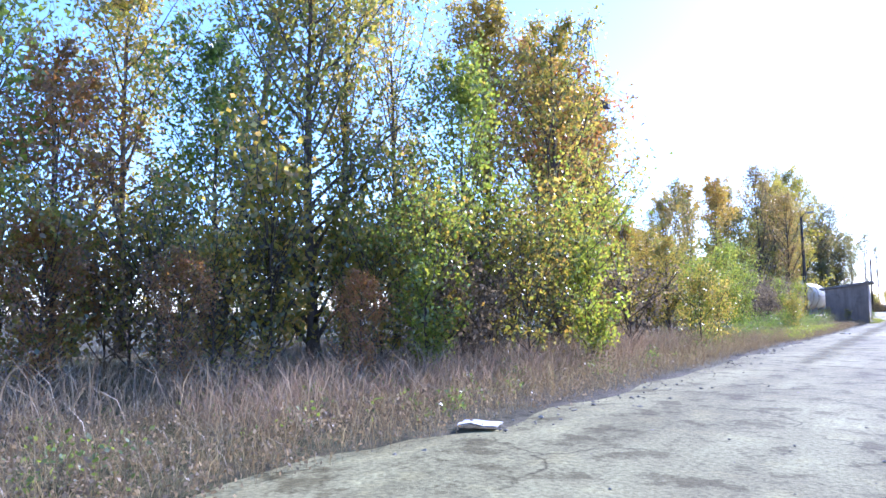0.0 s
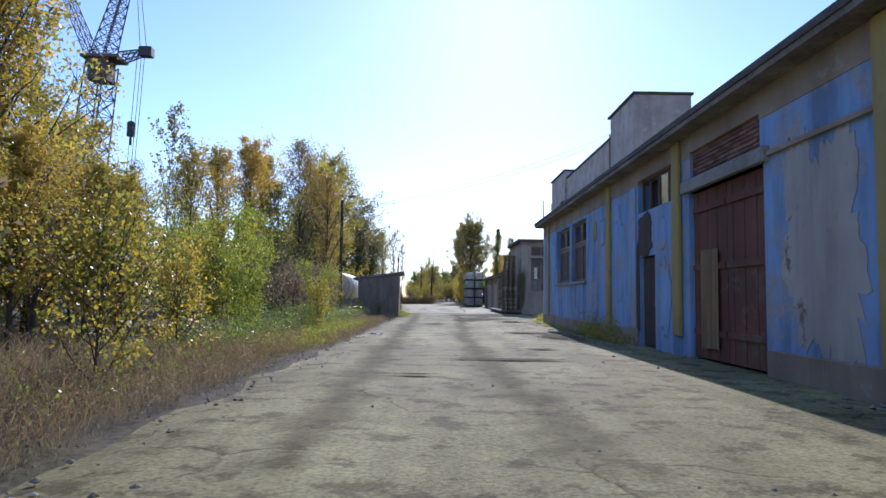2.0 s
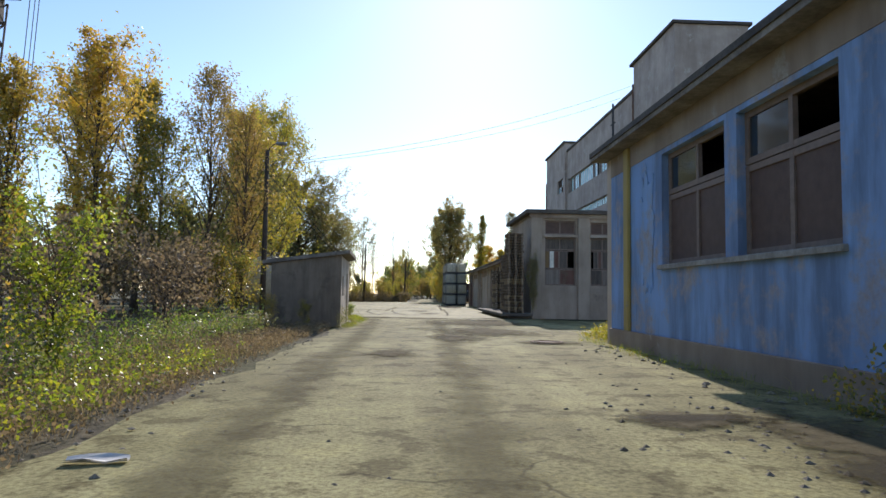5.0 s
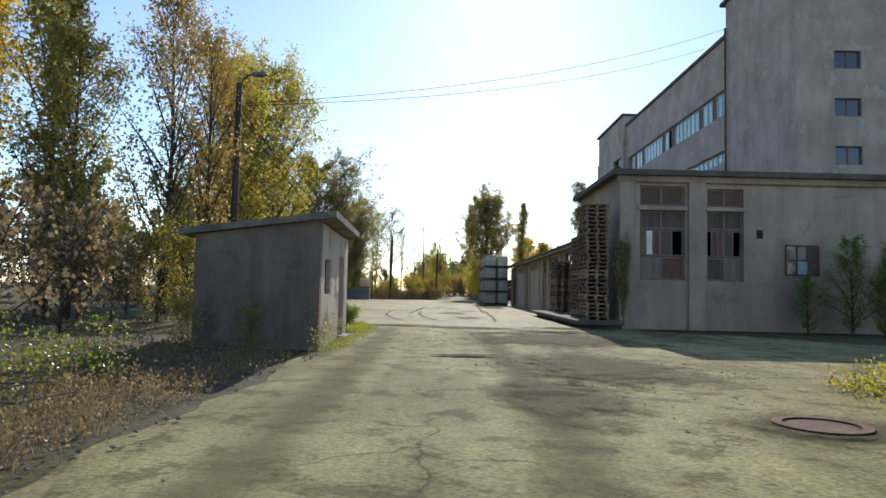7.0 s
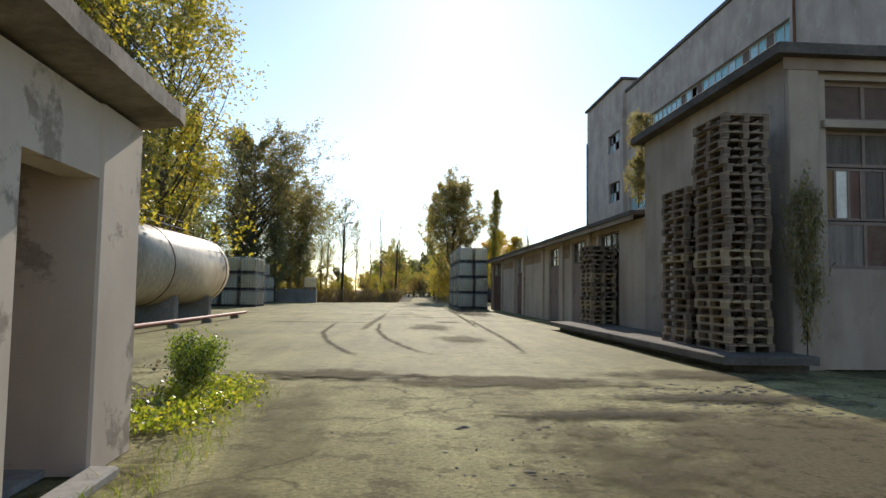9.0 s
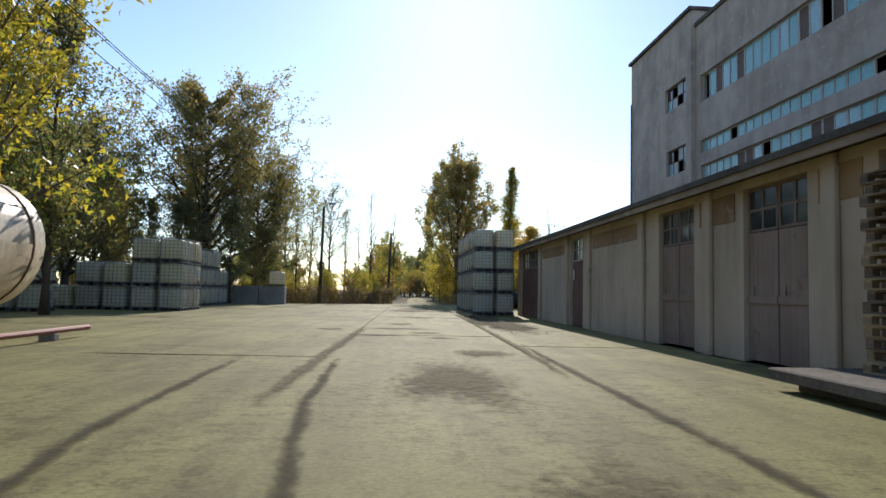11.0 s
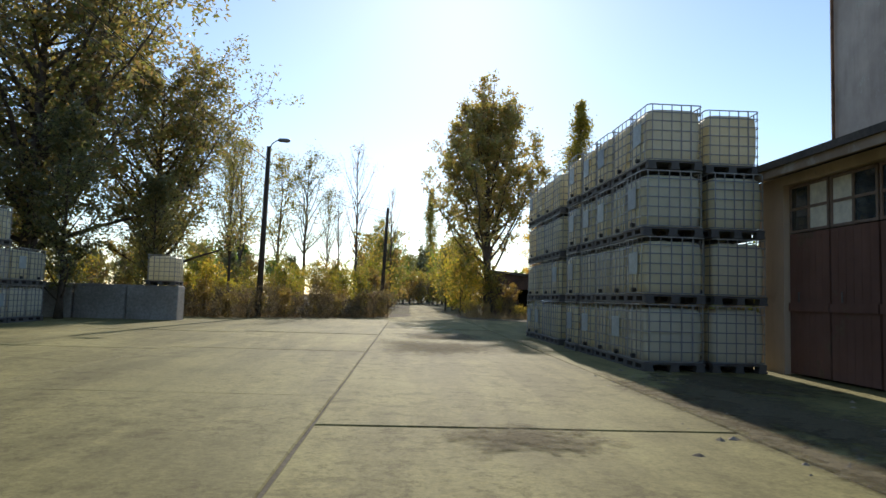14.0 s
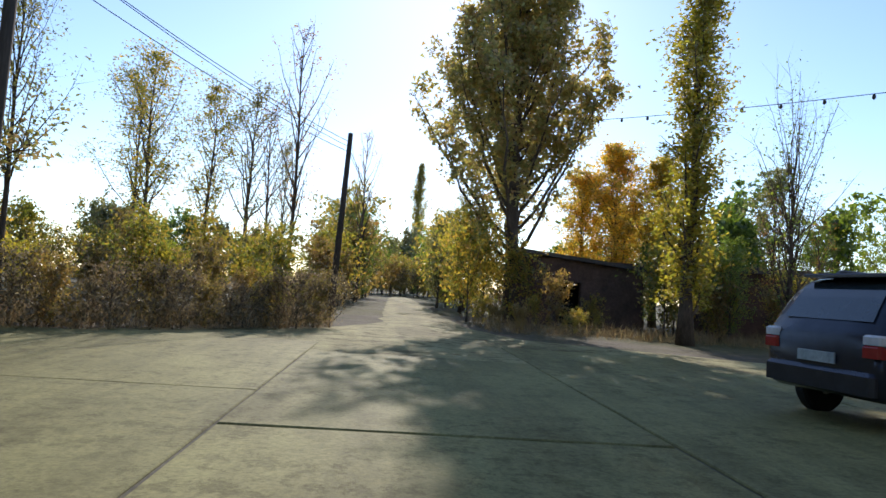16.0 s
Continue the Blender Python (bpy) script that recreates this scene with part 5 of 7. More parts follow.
for col in range(2):
    for row in range(5):
        for layer in range(4):
            if (col, row, layer) in ((0, 0, 0), (0, 0, 1), (0, 0, 2)):
                continue
            tote_at(3.46 + 1.15 * col - (0.06 if row == 4 else 0), 99.0 + 1.02 * row + (0.16 * col if layer == 3 else 0.03 * col), 0.02 + 1.15 * layer, -2.5 * col if layer == 3 else 0.0, NARROW)
for col in range(2):
    for row in range(4):
        for layer in range(4):
            tote_at(3.48 + 1.15 * col, 104.95 + 1.03 * row, 0.02 + 1.15 * layer, 0.0, NARROW)
# stepped stacks on the other side of the yard
for col, high in enumerate((3, 3, 2, 2, 1)):
    for row in range(3):
        for layer in range(high):
            tote_at(-11.75 - 1.26 * col, 96.2 + 1.04 * row, 0.02 + 1.15 * layer)
for col in range(2):
    for row in range(8):
        for layer in range(3 if row < 6 else 2):
            tote_at(-13.2 - 1.26 * col, 102.6 + 1.04 * row, 0.02 + 1.15 * layer)
for x, y, layer in ((-16.1, 92.6, 0), (-16.1, 92.6, 1), (-17.4, 92.6, 0), (-17.4, 92.6, 1), (-17.4, 92.6, 2), (-17.4, 93.7, 0), (-17.4, 93.7, 1)):
    tote_at(x, y, 0.02 + 1.15 * layer)
tote_at(-9.9, 113.5, 1.32)

# ---- concrete blocks ----
proto = tagged(part("concrete_block", Shape().box(-0.93, 0.93, -0.4, 0.4, 0, 1.3, 0.03), "concrete"), "grey precast concrete block standing in a row", "block", "block row")
proto.matrix_basis = pose(-10.2, 113.5, 0.0)
for i in range(1, 5):
    copy_thing(proto, pose(-10.2 - 1.92 * i, 113.5 + 0.05 * (i % 2), 0.0, 0, 0, (-1) ** i * 0.8))


# ---- pallets ----
def pallet(material, label):
    """1.2 m along x, 0.8 m along y, 0.145 m high."""
    t = thing("pallet", (0, 0, 0), label, "pallet", "stacked pallets")
    blk = Shape().box(-0.07, 0.07, -0.05, 0.05, 0.022, 0.1).mesh("block")
    top = Shape().box(-0.6, 0.6, -0.06, 0.06, 0.122, 0.145).mesh("board")
    cross = Shape().box(-0.07, 0.07, -0.4, 0.4, 0.1, 0.122).mesh("board")
    low = Shape().box(-0.6, 0.6, -0.05, 0.05, 0.0, 0.022).mesh("board")
    for me in (blk, top, cross, low):
        me.materials.append(M[material])
    for y in (-0.34, -0.17, 0, 0.17, 0.34):
        part("board", top, None, t, at=Matrix.Translation((0, y, 0)))
    for x in (-0.53, 0, 0.53):
        part("board", cross, None, t, at=Matrix.Translation((x, 0, 0)))
    for y in (-0.35, 0, 0.35):
        part("board", low, None, t, at=Matrix.Translation((0, y, 0)))
        for x in (-0.53, 0, 0.53):
            part("block", blk, None, t, at=Matrix.Translation((x, y, 0)))
    return t


old = pallet("pallet", "weathered grey-brown wooden pallet in a tall stack")
fresh = pallet("pallet_new", "pale newer wooden pallet in a tall stack")
used = set()


def pallets_at(x, y, count, turn, new_share, wob):
    for i in range(count):
        kind = fresh if rs.uniform() < new_share and i < 12 else old
        m = pose(x + rs.normal() * wob, y + rs.normal() * wob, 0.305 + 0.146 * i, 0, 0, turn + rs.normal() * 1.5)
        if kind.name not in used:
            used.add(kind.name)
            kind.matrix_basis = m
        else:
            copy_thing(kind, m)


pallets_at(4.5, 61.3, 28, 90, 0.45, 0.022)
pallets_at(4.5, 62.85, 21, 90, 0.5, 0.022)
pallets_at(5.0, 71.0, 17, 90, 0.3, 0.03)


# ---- storage tank ----
def tank():
    t = thing("storage_tank", (-10.0, 68.0, 0), "long cream horizontal storage tank on concrete saddles", "tank")
    R, L, zc = 1.36, 10.4, 1.98
    body = Shape().turned([(-0.55, 0.25), (-0.45, 0.7), (-0.25, 1.05), (0.0, R), (L, R), (L + 0.25, 1.05), (L + 0.45, 0.7), (L + 0.55, 0.25)], (0, 0, zc), "y", 32)
    part("shell", body, "tank", t, "cream painted steel shell with rust stains", True)
    for y in (0.05, 3.6, 9.95):
        part("weld_band", Shape().turned([(-0.03, R + 0.004), (-0.03, R + 0.02), (0.03, R + 0.02), (0.03, R + 0.004)], (0, y, zc), "y", 32), "rust", t)
    for y in (1.0, 5.0, 9.0):
        part("saddle", Shape().box(-1.0, 1.0, y - 0.18, y + 0.18, 0, 0.95, 0.02), "concrete", t)
    rail = Shape()
    for y in np.linspace(0.4, 9.6, 8):
        rail.tube((0.45, y, zc + 1.15), (0.45, y, zc + 1.72), 0.018, 0.018, 6)
        rail.tube((-0.45, y, zc + 1.15), (-0.45, y, zc + 1.72), 0.018, 0.018, 6)
    for x in (-0.45, 0.45):
        for z in (1.45, 1.72):
            rail.tube((x, 0.4, zc + z), (x, 9.6, zc + z), 0.016, 0.016, 6)
    part("handrail", rail, "dark_steel", t, "thin dark handrail along the top")
    part("walkway", Shape().box(-0.45, 0.45, 0.4, 9.6, zc + 1.26, zc + 1.31), "rust", t)
    part("hatch", Shape().turned([(0, 0.35), (0.22, 0.35), (0.26, 0.3)], (0, 3.0, zc + 1.25), "z", 16), "tank", t)


tank()
pipe = thing("ground_pipe", (0, 0, 0), "red-painted pipe lying on low blocks beside the tank", "pipe")
part("pipe", Shape().tube((-8.35, 66.0, 0.22), (-8.15, 79.5, 0.22), 0.06, 0.06, 10), "red_pipe", pipe)
for y in (67, 70.5, 74, 78):
    part("support", Shape().box(-8.42, -8.1, y - 0.1, y + 0.1, 0, 0.16, 0.01), "concrete", pipe)


# ---- poles, lamps and wires ----
def lamp_pole(x, y, h, arm, label, tilt=0.0, lamp=True):
    t = thing("street_lamp" if lamp else "utility_pole", pose(x, y, 0, 0, tilt, 0), label, "lamp post" if lamp else "pole")
    part("pole", Shape().path([(0, 0, -0.3), (0.01, 0, h * 0.5), (0, 0, h)], [0.15, 0.12, 0.095], 10), "pole_wood", t, smooth=True)
    if lamp:
        part("arm", Shape().path([(0, 0, h - 0.25), (0.12, 0, h + 0.12), (arm * 0.6, 0, h + 0.28), (arm, 0, h + 0.34)], [0.03, 0.028, 0.025, 0.022], 8), "dark_steel", t, smooth=True)
        part("lamp_head", Shape().turned([(-0.02, 0.03), (0.06, 0.09), (0.42, 0.10), (0.55, 0.05)], (arm - 0.1, 0, h + 0.33), "x", 10), "steel", t, smooth=True)
    if not lamp:
        return t
    for k, dx in enumerate((-0.17, 0.17, -0.17)):
        part("bracket", Shape().tube((0, 0, h - 0.65 - 0.22 * k), (dx, 0, h - 0.62 - 0.22 * k), 0.012), "dark_steel", t)
        part("insulator", Shape().turned([(0, 0.02), (0.03, 0.04), (0.08, 0.045), (0.11, 0.02)], (dx, 0, h - 0.62 - 0.22 * k), "z", 8), "sign", t)
    return t


lamp_pole(-8.2, 60.2, 8.3, 0.52, "dark street lamp on a tarred wooden pole")
lamp_pole(-7.35, 118.4, 7.9, 0.5, "dark street lamp on a leaning wooden pole", 1.0)
lamp_pole(-2.0, 132.1, 7.1, 1.0, "bare wooden utility pole leaning slightly", 2.0, False)


def wire(p, q, sag, label="thin black overhead wire", r=0.012):
    p, q = Vector(p), Vector(q)
    pts = []
    for i in range(13):
        s = i / 12
        c = p.lerp(q, s)
        pts.append((c.x, c.y, c.z - 4 * sag * s * (1 - s)))
    tagged(part("overhead_wire", Shape().path(pts, [r] * 13, 4), "wire"), label, "wire", "overhead wires")


for k, dx in enumerate((-0.17, 0.17, -0.17)):
    wire((-8.2 + dx, 60.2, 7.75 - 0.22 * k), (-7.22 + dx, 118.4, 7.35 - 0.22 * k), 0.9)
    wire((-7.22 + dx, 118.4, 7.35 - 0.22 * k), (-1.78, 132.1, 6.75 - 0.2 * k), 0.25)
wire((-8.2, 60.2, 7.55), (17.0, 79.2, 18.5), 0.8)
wire((-8.0, 60.2, 7.5), (17.0, 82.4, 18.4), 0.8)
wire((-8.1, 60.2, 7.35), (-3.7, 54.9, 2.68), 0.1)
wire((-8.2, 60.15, 7.3), (-3.9, 54.9, 2.66), 0.14)
wire((-1.78, 132.1, 6.5), (2.2, 175.0, 6.4), 0.8)
wire((-1.82, 132.1, 6.45), (1.7, 175.0, 6.4), 0.8)

# string of lights on a wire
GA, GB = (5.8, 139.6, 10.0), (17.0, 113.95, 6.6)
garland = thing("light_string", (0, 0, 0), "wire with a string of small dark bulbs", "string lights")
gp = [(GA[0] + (GB[0] - GA[0]) * i / 20, GA[1] + (GB[1] - GA[1]) * i / 20, GA[2] + (GB[2] - GA[2]) * i / 20 - 1.4 * (i / 20) * (1 - i / 20)) for i in range(21)]
part("cable", Shape().path(gp, [0.012] * 21, 4), "wire", garland)
for p in gp[1:-1]:
    part("bulb", Shape().turned([(-0.16, 0.02), (-0.12, 0.055), (-0.05, 0.05), (0, 0.02)], p, "z", 8), "dark_steel", garland)


# ---- crane ----
def crane():
    t = thing("tower_crane", (-41.0, 92.0, 0), "rusty lattice tower crane standing behind the trees", "crane")

    def lattice(p, q, w0, w1, steps, r):
        s = Shape()
        p, q = Vector(p), Vector(q)
        d = (q - p).normalized()
        a = d.cross(Vector((0.2, 1, 0.1))).normalized()
        b = d.cross(a)
        rings = []
        for i in range(steps + 1):
            k = i / steps
            c, w = p.lerp(q, k), (w0 + (w1 - w0) * k) / 2
            rings.append([c + w * (sx * a + sy * b) for sx, sy in ((-1, -1), (1, -1), (1, 1), (-1, 1))])
        for i in range(steps):
            for j in range(4):
                s.tube(rings[i][j], rings[i + 1][j], r, r, 4, False)
                s.tube(rings[i][j], rings[i][(j + 1) % 4], r * 0.6, r * 0.6, 4, False)
                s.tube(rings[i][j], rings[i + 1][(j + 1) % 4], r * 0.6, r * 0.6, 4, False)
                s.tube(rings[i][(j + 1) % 4], rings[i + 1][j], r * 0.6, r * 0.6, 4, False)
        return s
    part("mast", lattice((-4.6, 0, 0), (-2.0, 0, 29.5), 3.6, 2.6, 14, 0.10), "crane", t)
    part("boom", lattice((-2.2, 0, 29.5), (0.6, 2, 46), 2.2, 0.8, 12, 0.08), "crane", t, "raised lattice boom")
    part("back_stay", lattice((-3.0, 0, 30), (-9.0, -1, 44), 1.2, 0.8, 10, 0.07), "crane", t)
    part("platform", Shape().box(-4.0, 0.5, -1.6, 1.6, 30.0, 30.35).box(-3.2, -0.9, -1.2, 1.2, 27.3, 30.0), "crane", t)
    part("jib", lattice((0.3, 0, 30.4), (3.4, 0, 31.2), 1.2, 0.6, 4, 0.08), "crane", t)
    part("counterweight", Shape().box(2.6, 4.2, -0.6, 0.6, 30.6, 31.8, 0.1), "dark_steel", t)
    cab = Shape()
    for x0, x1 in ((0.4, 2.6), (0.6, 3.4)):
        cab.tube((x0, 2, 45.8), (x1, 0, 31.6), 0.05, 0.05, 4, False)
    for dx in (0.0, 0.5, 0.9):
        cab.tube((2.3 + dx, 0, 31.0), (1.5 + dx, 0, 13.0), 0.04, 0.04, 4, False)
    part("cable", cab, "wire", t)
    part("hook_block", Shape().box(1.5, 2.4, -0.4, 0.4, 20.5, 22.4, 0.2).tube((1.95, 0, 20.6), (1.95, 0, 19.4), 0.12, 0.16, 8), "dark_steel", t, "black hook block on cables")


crane()


# ---- parked car ----
def car():
    t = thing("parked_car", pose(6.75, 113.3, 0, 0, 0, 8) @ Matrix.Diagonal((1, 1, 1.08, 1)), "dark blue-grey estate car parked beyond the stacked totes", "car")
    rows = [(-2.16, 0.46, 0.90, 0.72), (-2.12, 0.36, 0.98, 0.8), (-2.0, 0.32, 1.16, 0.83), (-1.86, 0.3, 1.36, 0.85), (-1.7, 0.3, 1.5, 0.86), (-1.4, 0.28, 1.57, 0.87), (-0.6, 0.28, 1.6, 0.87), (0.2, 0.28, 1.57, 0.87), (0.5, 0.28, 1.47, 0.87), (0.85, 0.28, 1.24, 0.86), (1.15, 0.28, 1.05, 0.86), (1.8, 0.3, 0.94, 0.84), (2.08, 0.34, 0.8, 0.78), (2.18, 0.42, 0.66, 0.68)]
    BELT = 0.96

    def width(x, z):
        """Half of the body's width at that place: upright below the belt, leaning in above it."""
        w = float(np.interp(x, [r[0] for r in rows], [r[3] for r in rows]))
        return w - 0.30 * max(0.0, z - BELT) ** 1.1

    def height(x):
        return float(np.interp(x, [r[0] for r in rows], [r[2] for r in rows]))
    s = Shape()
    for x, z0, z1, w in rows:
        half = [(w * 0.9, z0), (w, z0 + 0.1), (w * 1.01, 0.62), (width(x, min(BELT, z1 - 0.06)), min(BELT, z1 - 0.06)), (width(x, z1 - 0.07), z1 - 0.07), (width(x, z1 - 0.02) - 0.07, z1 - 0.012), (0.3, z1 + 0.012)]
        s.v += [(x, y, z) for y, z in half] + [(x, -y, z) for y, z in reversed(half)]
    n, m = 14, len(rows)
    for a in range(m - 1):
        s.f += [(a * n + i, a * n + (i + 1) % n, (a + 1) * n + (i + 1) % n, (a + 1) * n + i) for i in range(n)]
    s.f += [tuple(range(n)), tuple((m - 1) * n + i for i in range(n))]
    part("body", s, "car", t, "dark glossy blue-grey paint", True)
    for y in (-1, 1):
        for pts in ([(-1.62, 1.02), (-0.95, 1.02), (-0.95, 1.46), (-1.5, 1.44)], [(-0.88, 1.02), (-0.05, 1.02), (-0.05, 1.47), (-0.88, 1.47)], [(0.02, 1.02), (0.86, 1.02), (0.45, 1.4), (0.02, 1.46)]):
            g = Shape()
            for off in (0.006, -0.01):
                g.quad(*[(x, y * (width(x, z) + off), z) for x, z in pts])
            g.f += [(i, (i + 1) % 4, 4 + (i + 1) % 4, 4 + i) for i in range(4)]
            part("side_window", g, "glass_dark", t)
    for name, x0, x1, w0, w1 in (("rear_window", -2.06, -1.74, 0.62, 0.56), ("windscreen", 1.08, 0.52, 0.68, 0.56)):
        g = Shape()
        for off in (0.012, -0.004):
            for k in range(5):
                u = k / 4
                x, w = x0 + (x1 - x0) * u, w0 + (w1 - w0) * u
                for f in (-1, -0.5, 0, 0.5, 1):
                    g.v.append((x + (-off if x0 < 0 else off), f * w, height(x) + off))
        g.f = [(r * 5 + i, r * 5 + i + 1, r * 5 + i + 6, r * 5 + i + 5) for r in (0, 1, 2, 3) for i in range(4)] + [(25 + r * 5 + i, 25 + r * 5 + i + 1, 31 + r * 5 + i, 30 + r * 5 + i) for r in (0, 1, 2, 3) for i in range(4)]
        part(name, g, "glass_dark", t)
    for x in (-1.35, 1.38):
        for y in (-0.8, 0.8):
            w = new("wheel")
            w.parent = t
            w.matrix_basis = Matrix.Translation((x, y, 0.31))
            part("tyre", Shape().turned([(-0.1, 0.2), (-0.1, 0.29), (-0.06, 0.315), (0.06, 0.315), (0.1, 0.29), (0.1, 0.2)], (0, 0, 0), "y", 24), "tyre", w)
            part("rim", Shape().turned([(-0.105, 0.05), (-0.09, 0.19), (0.09, 0.19), (0.105, 0.05)], (0, 0, 0), "y", 16), "steel", w)
    for y in (-0.7, 0.7):
        lampset = part("tail_lamp", Shape().box(-2.19, -2.06, y - 0.11, y + 0.11, 0.74, 0.86, 0.02), "lamp_red", t)
        part("clear_lens", Shape().box(-2.185, -2.05, y - 0.11, y + 0.11, 0.865, 0.96, 0.02), "lamp_white", lampset, "clear reversing lens")
        part("head_lamp", Shape().box(2.04, 2.16, y * 0.93 - 0.14, y * 0.93 + 0.14, 0.62, 0.78, 0.02), "lamp_white", t)
        part("mirror", Shape().box(0.62, 0.78, y * 1.36 - 0.09, y * 1.36 + 0.09, 0.98, 1.12, 0.02), "car", t)
        part("roof_rail", Shape().path([(-1.4, y * 0.86, 1.56), (-1.3, y * 0.86, 1.63), (0.1, y * 0.86, 1.63), (0.25, y * 0.86, 1.56)], [0.018] * 4, 6), "steel", t)
    part("bumper", Shape().box(-2.22, -2.1, -0.76, 0.76, 0.38, 0.6, 0.04), "car", t)
    part("spoiler", Shape().box(-1.86, -1.6, -0.58, 0.58, 1.53, 1.57, 0.012), "car", t)
    part("plate", Shape().box(-2.2, -2.17, -0.26, 0.26, 0.64, 0.75, 0.004), "sign", t, "blank plate")


car()

# ---- ruined hut behind the poplar ----
hut = thing("ruined_hut", (0, 0, 0), "small overgrown brown brick hut with a sagging roof", "hut")
HX0, HX1 = 6.05, 11.3
part("wall", Shape().wall(134.0, "y", HX0, HX1, 0, 2.9, 0.3, [(7.6, 8.5, 0, 1.9)]), "brick_brown", hut)
part("wall", Shape().wall(HX0, "x", 134.3, 138.0, 0, 2.9, 0.3), "brick_brown", hut)
part("wall", Shape().wall(HX1 - 0.3, "x", 134.3, 138.0, 0, 2.4, 0.3), "brick_brown", hut)
part("wall", Shape().wall(138.0, "y", HX0, HX1, 0, 2.4, 0.3), "brick_brown", hut)
# added black sheet as shade behind the hut's doorway
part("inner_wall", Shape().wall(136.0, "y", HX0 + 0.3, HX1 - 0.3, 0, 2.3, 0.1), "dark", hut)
hr = Shape()
hr.v = [(HX0 - 0.3, 133.7, 3.05), (HX1 + 0.3, 133.7, 2.55), (HX1 + 0.3, 138.6, 2.5), (HX0 - 0.3, 138.6, 3.0), (HX0 - 0.3, 133.7, 3.2), (HX1 + 0.3, 133.7, 2.72), (HX1 + 0.3, 138.6, 2.66), (HX0 - 0.3, 138.6, 3.15)]
hr.f = [(3, 2, 1, 0), (4, 5, 6, 7), (0, 1, 5, 4), (1, 2, 6, 5), (2, 3, 7, 6), (3, 0, 4, 7)]
part("roof", hr, "roof", hut)
low = thing("low_shed", (0, 0, 0), "long low dark shed half hidden by bushes", "shed")
part("wall", Shape().box(14.0, 26.0, 133.0, 136.0, 0, 2.8, 0.02), "brick_brown", low)
part("roof", Shape().box(13.6, 26.4, 132.6, 136.4, 2.8, 3.05, 0.02), "roof", low)


# ---- loose rubble, manhole, litter ----
def stones(name, seed, count, area, size, label, wide=1.0):
    rng = np.random.default_rng(seed)
    s = Shape()
    ico = [(0, 0, 1), (0.9, 0, 0.2), (0.3, 0.85, 0.2), (-0.75, 0.5, 0.15), (-0.7, -0.55, 0.2), (0.3, -0.9, 0.1), (0, 0, -0.6)]
    tri = [(0, 1, 2), (0, 2, 3), (0, 3, 4), (0, 4, 5), (0, 5, 1), (6, 2, 1), (6, 3, 2), (6, 4, 3), (6, 5, 4), (6, 1, 5)]
    for _ in range(count):
        x, y = area(rng)
        r = size[0] + (size[1] - size[0]) * rng.uniform() ** 3
        k, a = len(s.v), rng.uniform(0, 6.28)
        for px, py, pz in ico:
            j = rng.uniform(0.75, 1.25)
            s.v.append((x + wide * r * j * (px * math.cos(a) - py * math.sin(a)), y + r * j * (px * math.sin(a) + py * math.cos(a)), r * (0.2 + 0.55 * pz * j) / wide ** 0.7))
        s.f += [tuple(k + i for i in q) for q in tri]
    return tagged(part(name, s, "rubble"), label, "gravel", kind="stuff")


def between(x0, x1, y0, y1):
    return lambda r: (r.uniform(x0, x1), r.uniform(y0, y1))


stones("gravel", 11, 700, lambda r: (4.1 - abs(r.normal()) * 0.7, r.uniform(10, 43)), (0.012, 0.07), "loose gravel along the workshop's foot")
stones("gravel", 12, 1100, lambda r: (-3.6 + r.normal() * 0.28, r.uniform(4, 52)), (0.008, 0.045), "loose gravel along the road's edge")
stones("gravel", 13, 2200, lambda r: (1.6 + r.normal() * 1.9, 51 + r.normal() * 4.5), (0.006, 0.024), "churned gravel and clods in the yard's entrance")
stones("clods", 17, 4200, lambda r: (1.3 + r.normal() * 1.5, 50.5 + r.normal() * 2.4), (0.005, 0.03), "crusted clods of churned dirt in the yard's entrance", 1.7)
stones("clods", 18, 1200, lambda r: (2.2 + r.normal() * 1.2, 57.4 + r.normal() * 1.0), (0.006, 0.04), "crusted clods of churned dirt in the yard's entrance", 1.7)
stones("rubble", 16, 420, lambda r: (2.3 + r.normal() * 0.6, 32.2 + r.normal() * 1.5), (0.01, 0.045), "broken asphalt rubble at the road's edge")
stones("gravel", 14, 1100, lambda r: (2.7 + r.normal() * 0.7, r.uniform(82, 99)), (0.01, 0.06), "broken concrete crumbs beside the lane")
stones("gravel", 15, 700, between(-3, 4, 4, 42), (0.008, 0.03), "scattered grit on the road")
mh = thing("manhole", (2.6, 43.6, 0), "rusty manhole ring in the road", "manhole")
part("ring", Shape().turned([(-0.05, 0.42), (0.05, 0.42), (0.05, 0.33), (-0.02, 0.33)], (0, 0, 0), "z", 24), "rust", mh)
part("cover", Shape().turned([(0.0, 0.32), (0.03, 0.32), (0.035, 0.28)], (0, 0, 0), "z", 24), "rust", mh)


def scrap(x, y, w, d, turn, label):
    s = Shape()
    for i in range(4):
        for j in range(4):
            s.v.append((w * (i / 3 - 0.5), d * (j / 3 - 0.5), 0.02 + 0.05 * abs(noise.noise(Vector((i * 1.3 + x, j * 1.7 + y, 0))))))
    s.v += [(a, b, c - 0.012) for a, b, c in s.v]
    s.f = [(j * 4 + i, j * 4 + i + 1, (j + 1) * 4 + i + 1, (j + 1) * 4 + i) for j in range(3) for i in range(3)]
    s.f += [tuple(16 + i for i in reversed(q)) for q in s.f]
    ob = part("litter", s, "litter")
    ob.matrix_basis = pose(x, y, 0.01, 0, 0, turn)
    tagged(ob, label, "litter", "litter by the road")


